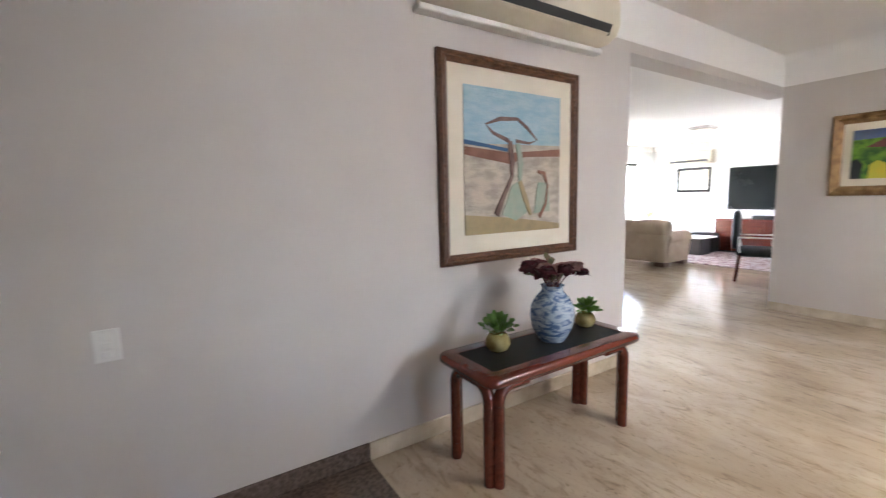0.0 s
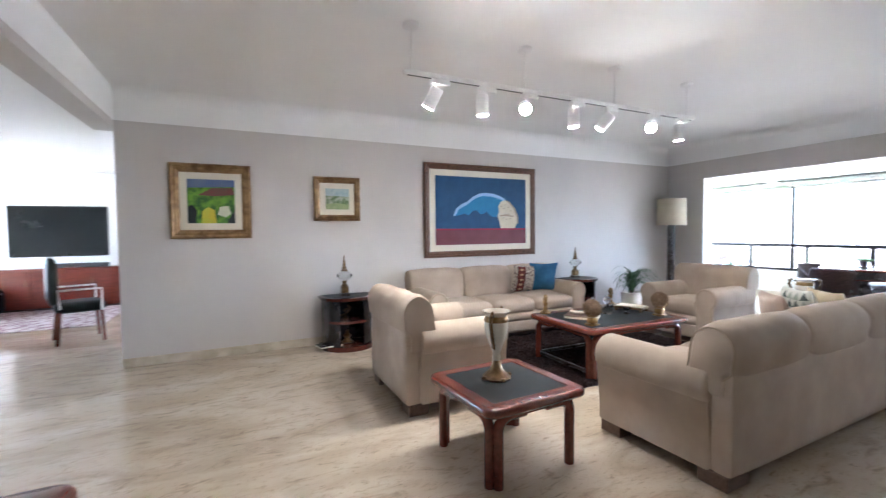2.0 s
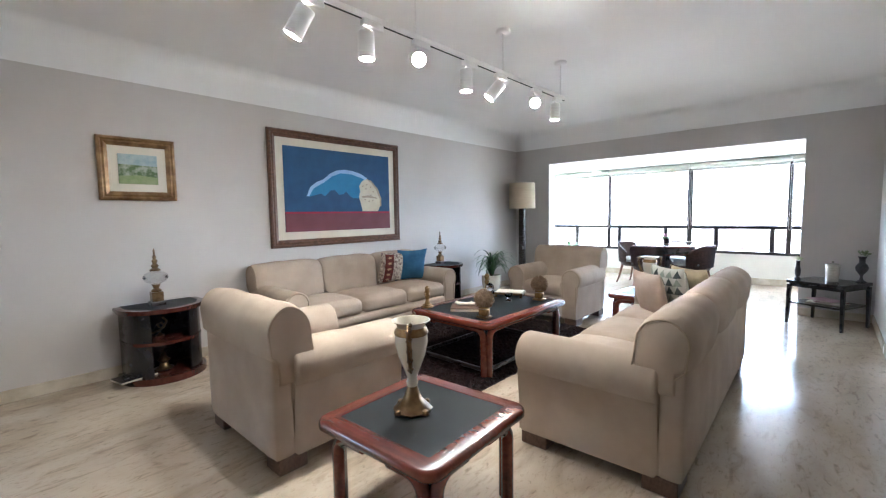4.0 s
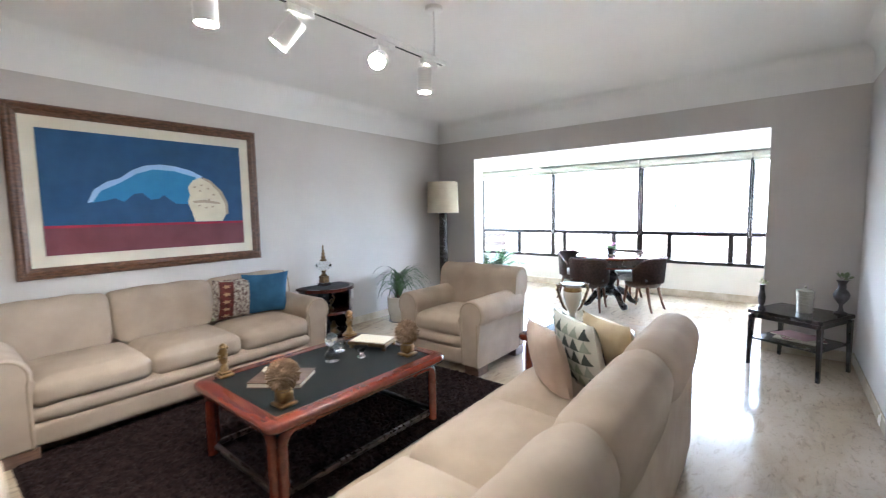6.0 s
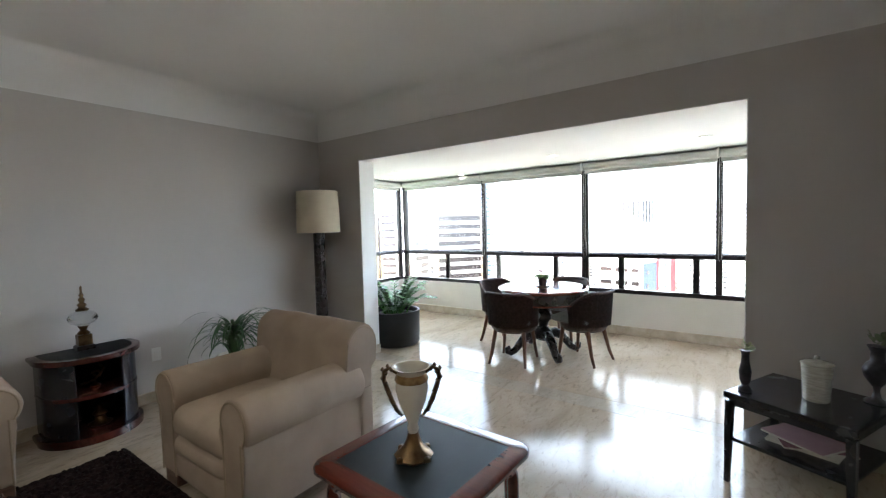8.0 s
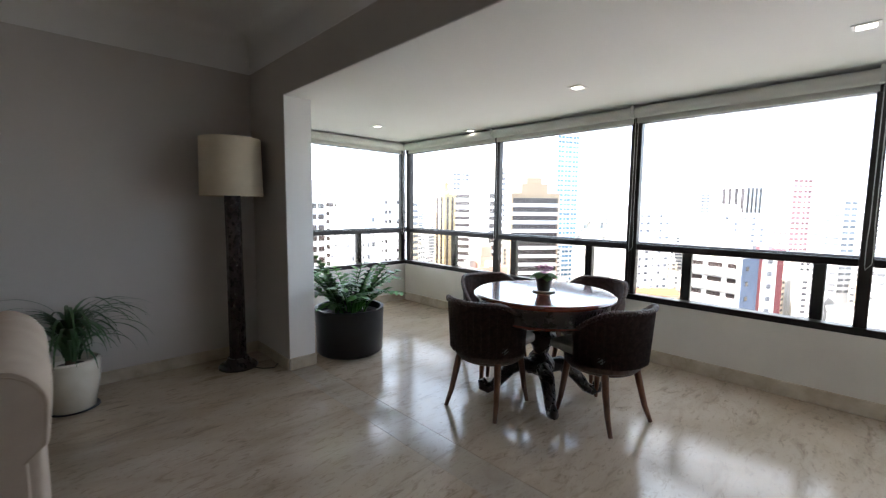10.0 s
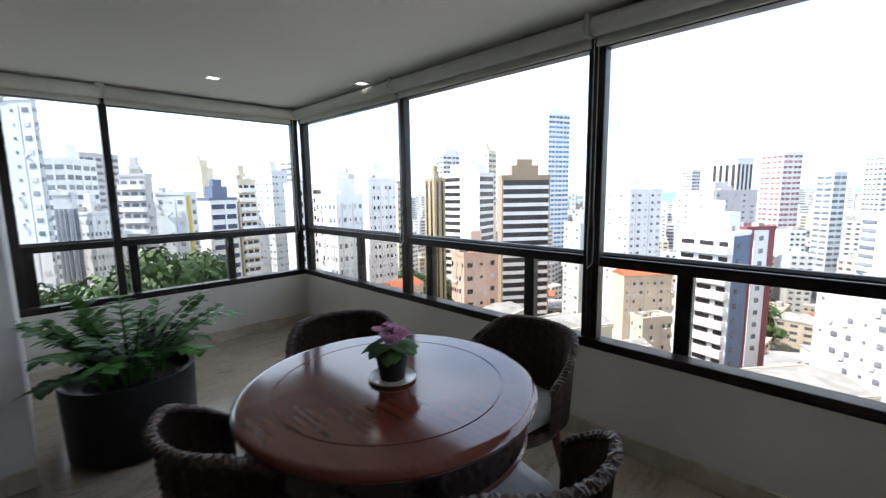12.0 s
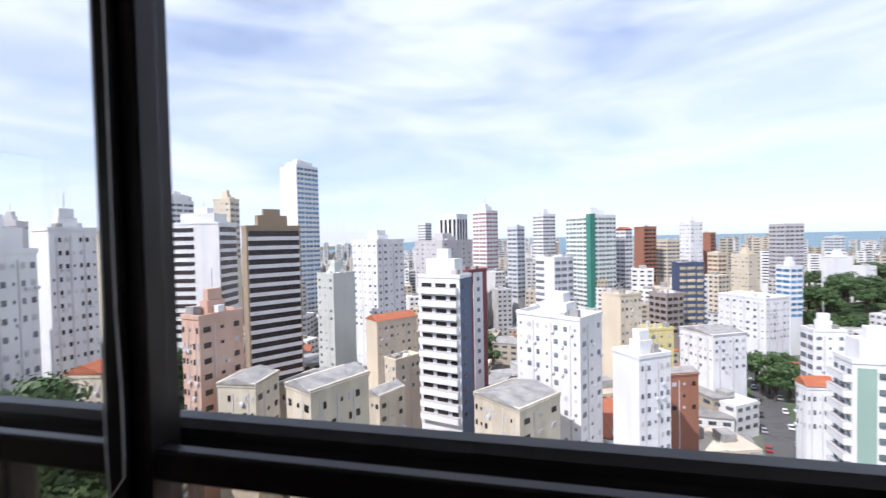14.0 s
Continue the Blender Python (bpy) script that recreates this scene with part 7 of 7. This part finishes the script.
tower("banded white tower over the trees", -171.5, 18.2, 6.8, 13.6, -128, 12.3, B_WHITE, W_GREY, "bands", "bands", 3, 14, "tank")
tower("grey tower with small windows", -241.1, 26.3, 10.4, 19.2, -148, 19.7, B_GREYB, W_GREY, "grid2", "bands", 3, 12, "flat")
tower("white apartment block over the trees", -141.2, 20.1, 6.6, 5.2, -146, -3.2, B_WHITE, W_GREY, "grid3", "grid3", 3, 9, "tank")
tower("pale tower with striped front", -141.5, 16.6, 5.0, 1.2, -137, 1.8, B_PALE, W_GREY, "fins", "fins", 3, 8, "flat")
tower("lilac grey apartment tower", -139.6, 31.9, 7.7, 2.3, -141, 6.6, B_GREYB, W_GREY, "balcony", "grid2", 3, 12, "tank")
tower("white tower with a yellow stripe", -137.8, 40.3, 9.2, 4.8, -143, 1.6, B_PALE, W_GREY, "grid2", "yellow", 3, 12, "flat")
tower("white and blue banded block", -141.0, 47.6, 7.8, 8.4, -170, -0.2, B_WHITE, W_NAVY, "plain", "bands", 3.1, 12, "slate")
tower("sand coloured slab tower", -204.0, 63.8, 12.2, 5.9, -157, 12.3, B_CREAM, W_GREY, "plain", "plain", 3, 10, "step")
tower("beige balcony tower over the trees", -143.3, 56.8, 7.7, 5.9, -172, 5.5, B_CREAM, W_DARK, "plain", "balcony", 3, 13, "tank")
tower("pale blue grey apartment tower", -185.5, 86.0, 11.8, 8.1, -168, 10.8, B_PALE, W_GREY, "grid3", "grid3", 3, 14, "tank")
tower("white tower beside the corner post", -235.9, 119.9, 9.6, 2.1, -165, 20.4, B_WHITE, W_GREY, "bands", "bands", 3, 12, "tank")
tower("white apartment tower beside the corner", -109.7, 59.4, 5.5, 4.6, -176, 3.5, B_WHITE, W_DARK, "plain", "bands", 3, 12, "tank")
tower("distant white block over the trees", -260.0, 38.2, 13.1, 5.4, -147, 9.2, B_WHITE, W_GREY, "grid3", "grid3", 3, 8, "tank")
tower("cream house with a clay tiled roof beside the trees", -84.2, 73.1, 7.6, 10.3, -169, -24.1, B_OLD, W_DARK, "grid3", "grid3", 3, 5, "red")
tower("weathered cream apartment block with awnings", -33.2, 61.4, 6.2, 10.6, 154, -20.2, B_OLD, W_DARK, "grid2", "grid4", 3, 7, "roof")

# ground, street and sea
GROUND = M("city ground", (0.16, 0.15, 0.13), 0.95, c2=(0.07, 0.10, 0.045), scale=0.03, detail=9)
ROAD = M("asphalt", (0.075, 0.073, 0.07), 0.9, c2=(0.11, 0.105, 0.10), scale=0.5, detail=8)
SEA = M("sea water", (0.05, 0.13, 0.17), 0.35, c2=(0.07, 0.17, 0.20), scale=0.01)
structure("ground", box((-4800, -1500, GZ - 1), (4800, 4900, GZ)), GROUND, "hazy city ground down to the sea")
sea = bmesh.new()
sea.faces.new([sea.verts.new(q) for q in ((-1200, 1500, GZ + 0.4), (4800, 1500, GZ + 0.4), (4800, 4890, -14), (-1200, 4890, -14))])
sea.faces.new([sea.verts.new(q) for q in ((-1200, 4890, -14), (4800, 4890, -14), (4800, 4891, GZ), (-1200, 4891, GZ))])
structure("water", sea, SEA, "calm blue-green sea at the horizon")
rd = bmesh.new()
line = [(35, 62), (48, 96), (62, 132), (82, 186), (104, 245), (135, 311), (178, 420)]
prev = None
for (ax, ay) in line:
    pair = (rd.verts.new((ax - 5, ay, GZ + 0.06)), rd.verts.new((ax + 5, ay, GZ + 0.06)), rd.verts.new((ax + 5, ay, GZ + 0.02)), rd.verts.new((ax - 5, ay, GZ + 0.02)))
    if prev:
        for i in range(4):
            rd.faces.new((prev[i], prev[(i + 1) % 4], pair[(i + 1) % 4], pair[i]))
    prev = pair
structure("road", rd, ROAD, "asphalt street lined with parked cars")


def street(s):
    k = min(int(s), len(line) - 2)
    f = s - k
    a, b = Vector(line[k]), Vector(line[k + 1])
    return a + (b - a) * f, math.degrees(math.atan2((b - a).y, (b - a).x)) - 90


def car(material):
    t = thing("car", "small parked car at the kerb of the street", "car", group="parked cars")
    body = prism([(-2.0, 0.35), (2.0, 0.35), (2.05, 0.75), (1.3, 0.9), (-1.8, 0.95), (-2.05, 0.8)], 1.7, "x", -0.85)
    part("body", body, material, t)
    cabin = prism([(-1.6, 0.94), (1.0, 0.9), (0.45, 1.45), (-1.15, 1.45)], 1.5, "x", -0.75)
    part("cabin", cabin, W_DARK, t)
    part("roof_panel", box((-0.7, -1.1, 1.45), (0.7, 0.4, 1.5)), material, t)
    for sx in (-1, 1):
        for y in (-1.25, 1.25):
            part("wheel", tube([(sx * 0.86, y, 0.32), (sx * 0.66, y, 0.32)], 0.32, 12), BLACK, t)
    return t


CARS = [car(m) for m in (B_WHITE, M("silver car paint", (0.45, 0.46, 0.47), 0.3, 0.5), M("dark car paint", (0.03, 0.03, 0.035), 0.25), M("red car paint", (0.35, 0.03, 0.03), 0.3))]
rc = random.Random(5)
for k in range(34):
    s = 1.0 + 0.125 * k + rc.uniform(-0.02, 0.02)
    p, a = street(min(s, 5.6))
    sd = (-1 if k % 2 else 1) * 3.9
    src = CARS[k % 4] if k < 4 else CARS[rc.choice((0, 0, 1, 1, 2, 3))]
    n = Vector((math.cos(radians(a)), math.sin(radians(a))))
    m = pose(p.x + n.x * sd, p.y + n.y * sd, GZ + 0.06, 0, 0, a)
    if k < 4:
        src.matrix_basis = m
    else:
        copy_thing(src, m)


# low houses between the towers
def joined(name, boxes, material, label):
    """Many upright boxes (x, y, z, half sizes, turn) as one mesh."""
    b = np.array(boxes)
    unit = np.array([(-1, -1, 0), (1, -1, 0), (1, 1, 0), (-1, 1, 0), (-1, -1, 1), (1, -1, 1), (1, 1, 1), (-1, 1, 1)], float)
    co = unit[None] * b[:, None, 3:6]
    c, s = np.cos(b[:, 6])[:, None], np.sin(b[:, 6])[:, None]
    out = np.stack([co[..., 0] * c - co[..., 1] * s + b[:, 0:1], co[..., 0] * s + co[..., 1] * c + b[:, 1:2], co[..., 2] + b[:, 2:3]], -1).reshape(-1, 3)
    f = np.array([(0, 3, 2, 1), (4, 5, 6, 7), (0, 1, 5, 4), (1, 2, 6, 5), (2, 3, 7, 6), (3, 0, 4, 7)])
    faces = (f[None] + 8 * np.arange(len(b))[:, None, None]).reshape(-1, 4)
    me = bpy.data.meshes.new(name)
    me.from_pydata(out.tolist(), [], faces.tolist())
    me.materials.append(material)
    return tagged(new(name, me), label, "houses", "", "stuff")


def island(material, amount=0.3):
    """Lets a joined mesh vary from house to house."""
    n, l = material.node_tree.nodes, material.node_tree.links
    p = n["Principled BSDF"]
    src = p.inputs["Base Color"].links[0].from_socket
    g, h, r = n.new("ShaderNodeNewGeometry"), n.new("ShaderNodeHueSaturation"), n.new("ShaderNodeMapRange")
    r.inputs["To Min"].default_value, r.inputs["To Max"].default_value = 1 - amount, 1 + amount * 0.5
    l.new(g.outputs["Random Per Island"], r.inputs["Value"])
    l.new(r.outputs["Result"], h.inputs["Value"])
    l.new(src, h.inputs["Color"])
    l.new(h.outputs["Color"], p.inputs["Base Color"])
    return material


rh = random.Random(12)
white_l, cream_l, red_l, grey_l, glass_l = [], [], [], [], []
GREENS = [(186, 296, 46), (262, 420, 62), (235, 360, 40), (-30, 225, 14), (-8, 395, 30), (-152, 104, 54), (-72, 12, 48), (-70, 47, 24), (-105, 72, 20)]
tries = 0
while len(white_l) + len(cream_l) < 3000 and tries < 16000:
    tries += 1
    d = 70 + 1330 * rh.random() ** 1.7
    a = radians(rh.uniform(-52, 118))
    x, y = -d * math.sin(a), 9 + d * math.cos(a)
    if y > 1480 or any(math.hypot(x - gx, y - gy) < gr for gx, gy, gr in GREENS):
        continue
    near = min(abs(x - (35 + (y - 62) * 0.39)) if 62 < y < 420 else 99, 99)
    if near < 14:
        continue
    w, e = rh.uniform(3.2, 7.5), rh.uniform(3.5, 8.5)
    h = rh.uniform(5, 13) if d < 260 else rh.choice((rh.uniform(6, 16), rh.uniform(10, 24), rh.uniform(22, 46)))
    if d > 520 and rh.random() < 0.3:
        h = rh.uniform(36, 62)
    turn = rh.choice((0.25, 0.5, -0.15)) + rh.uniform(-0.1, 0.1)
    (white_l if rh.random() < 0.62 else cream_l).append((x, y, GZ, w, e, h, turn))
    if rh.random() < 0.45 and h < 17:
        (red_l if rh.random() < 0.3 else grey_l).append((x, y, GZ + h + 0.02, w + 0.3, e + 0.3, rh.uniform(0.3, 0.6), turn))
    else:
        grey_l.append((x + rh.uniform(-1, 1), y + rh.uniform(-1, 1), GZ + h + 0.02, w * 0.35, e * 0.3, rh.uniform(1.5, 3), turn))
    c, s = math.cos(turn), math.sin(turn)
    for k in range(int(min(h, 34) // 3)):
        z = GZ + h - 2.2 - 3 * k
        cols = 3 if d < 420 else 1
        for q in range(cols):
            u = (q + 0.5) / cols * 2 - 1
            ww = w * 0.26 if cols == 3 else w * 0.85
            ee = e * 0.26 if cols == 3 else e * 0.85
            px, py = u * w * (1 if cols == 3 else 0), -e
            glass_l.append((x + px * c - py * s, y + px * s + py * c, z, ww * 0.7, 0.1, 1.2, turn))
            px, py = (w if x < 0 else -w), u * e * (1 if cols == 3 else 0)
            glass_l.append((x + px * c - py * s, y + px * s + py * c, z, 0.1, ee * 0.7, 1.2, turn))
joined("low_town", white_l, island(wall_paint("white low houses", (0.66, 0.64, 0.61))), "dense white houses and flats between the towers")
joined("low_town", cream_l, island(wall_paint("cream low houses", (0.55, 0.47, 0.36))), "dense cream houses and flats between the towers")
joined("roof_tops", grey_l, island(M("grey roofs", (0.26, 0.25, 0.24), 0.9, c2=(0.40, 0.38, 0.35), scale=0.4)), "grey flat roofs and roof tanks of the houses")
joined("tiled_roof_tops", red_l, island(M("red roofs", (0.40, 0.13, 0.06), 0.9, c2=(0.28, 0.09, 0.05), scale=0.6)), "red clay roofs of the houses")
joined("house_windows", glass_l, island(far_glass("house windows", (0.10, 0.105, 0.12))), "rows of small dark windows of the houses")

# trees
LEAVES = M("street tree leaves", (0.065, 0.115, 0.03), 0.6, c2=(0.03, 0.065, 0.015), scale=0.35, detail=6)
BARK = M("tree bark", (0.10, 0.07, 0.045), 0.9, c2=(0.05, 0.035, 0.025), scale=2, stretch=(3, 3, 0.6))


def crown_mesh(seed, rx, rz, z0, clumps, leaves):
    """Leaves in many small clumps, with gaps and an uneven outline."""
    r = np.random.default_rng(seed)
    verts, faces = [], []
    for k in range(clumps):
        d = r.normal(size=3)
        d /= np.linalg.norm(d)
        d[2] = abs(d[2]) * 1.1 - 0.35
        c = d * np.array([rx, rx, rz]) * r.uniform(0.45, 1.0) + np.array([0, 0, z0])
        cr = r.uniform(0.25, 0.42) * rx
        for q in range(leaves):
            n = r.normal(size=3)
            n /= np.linalg.norm(n)
            p = c + n * cr * r.uniform(0.5, 1.0) * np.array([1, 1, 0.75])
            u = np.cross(n, r.normal(size=3))
            u /= np.linalg.norm(u)
            v = np.cross(n, u)
            s = r.uniform(0.04, 0.08) * rx
            i = len(verts)
            verts += [p - u * s, p - v * s * 0.6, p + u * s, p + v * s * 0.6]
            faces.append((i, i + 1, i + 2, i + 3))
    return verts, faces


def tree_meshes(seed, rx, h):
    vs, fs = crown_mesh(seed, rx, rx * 0.75, h, 26, 92)
    me = bpy.data.meshes.new("crown")
    me.from_pydata([tuple(v) for v in vs], [], fs)
    me.materials.append(LEAVES)
    bm = tube([(0, 0, 0), (0.1, 0.05, h * 0.4), (0.0, 0.1, h * 0.85)], [rx * 0.09, rx * 0.07, rx * 0.045], 7)
    for k in range(5):
        a = 2 * math.pi * k / 5 + seed
        tube([(0.05, 0.05, h * 0.5), (rx * 0.3 * math.cos(a), rx * 0.3 * math.sin(a), h * 0.8), (rx * 0.6 * math.cos(a), rx * 0.6 * math.sin(a), h * 1.05)], [rx * 0.045, rx * 0.03, rx * 0.012], 5, bm)
    return me, mesh(bm, BARK, False, "trunk")


KINDS = [tree_meshes(s, r, h) for s, r, h in ((1, 6.0, 9.0), (2, 5.0, 8.0), (3, 7.0, 10.0))]


def tree(x, y, k, s, rz, z=GZ):
    t = thing("tree", "broad green tree among the buildings", "tree", (x, y, z), rz, "city trees")
    t.scale = (s, s, s)
    for name, me in zip(("crown", "trunk"), KINDS[k]):
        ob = new(name, me)
        ob.parent = t


HILLS = ((-72.0, 12.0, 46.0, 42.0), (-70.0, 47.0, 20.0, 33.0), (-152.0, 104.0, 52.0, 22.0), (186.0, 296.0, 44.0, 24.0), (262.0, 420.0, 60.0, 24.0))
SCRUB = M("scrub and grass", (0.045, 0.075, 0.02), 0.9, c2=(0.02, 0.04, 0.01), scale=0.12, detail=9)


def hill_height(x, y):
    best = 0.0
    for hx, hy, hr, hh in HILLS:
        d = math.hypot(x - hx, y - hy) / hr
        best = max(best, hh * (1 - d * d) ** 0.8 if d < 1 else 0)
    return GZ + best


for hx, hy, hr, hh in HILLS:
    hb = bmesh.new()
    rings = []
    for k in range(13):
        u = 1 - k / 12.0 + 0.0003
        rings.append([hb.verts.new((hx + hr * u * math.cos(2 * math.pi * i / 40), hy + hr * u * math.sin(2 * math.pi * i / 40),
                                    GZ + hh * max(0.0, 1 - u * u) ** 0.8 + (0.6 * math.sin(3 * i + k) if k else -0.5))) for i in range(40)])
    for p, q in zip(rings, rings[1:]):
        for i in range(40):
            hb.faces.new((p[i], p[(i + 1) % 40], q[(i + 1) % 40], q[i]))
    hb.faces.new(rings[-1])
    structure("ground_hill", hb, SCRUB, "wooded slope between the buildings")
rt = random.Random(8)
for gx, gy, gr, count in ((-152, 104, 46, 50), (-105, 72, 18, 14), (-66, 12, 38, 95), (-69, 46, 16, 24), (-30, 225, 12, 7), (-8, 395, 26, 14), (-45, 500, 20, 8), (120, 287, 12, 7), (98, 225, 9, 6), (88, 200, 7, 4), (186, 296, 40, 48), (262, 420, 55, 44)):
    for k in range(count):
        a, u = rt.uniform(0, 6.28), gr * math.sqrt(rt.random())
        x, y = gx + u * math.cos(a), gy + u * math.sin(a)
        tree(x, y, rt.randrange(3), rt.uniform(0.75, 1.35), rt.uniform(0, 360), hill_height(x, y) - 0.3)
wv, wf = [], []
rw = np.random.default_rng(3)
for k in range(560):
    x, y = (rw.uniform(330, 900), rw.uniform(560, 1250)) if k < 300 else (rw.uniform(-300, 300), rw.uniform(350, 900))
    vs, fs = crown_mesh(100 + k, rw.uniform(7, 13), 6, rw.uniform(5, 11) + (18 * max(0, 1 - abs(x - 620) / 300) if k < 300 else 0), 6, 14)
    i = len(wv)
    wv += [(v[0] + x, v[1] + y, v[2] + GZ) for v in vs]
    wf += [tuple(q + i for q in f) for f in fs]
me = bpy.data.meshes.new("far_woods")
me.from_pydata(wv, [], wf)
me.materials.append(LEAVES)
tagged(new("far_woods", me), "distant woods on the hill towards the sea", "woods", "", "stuff")
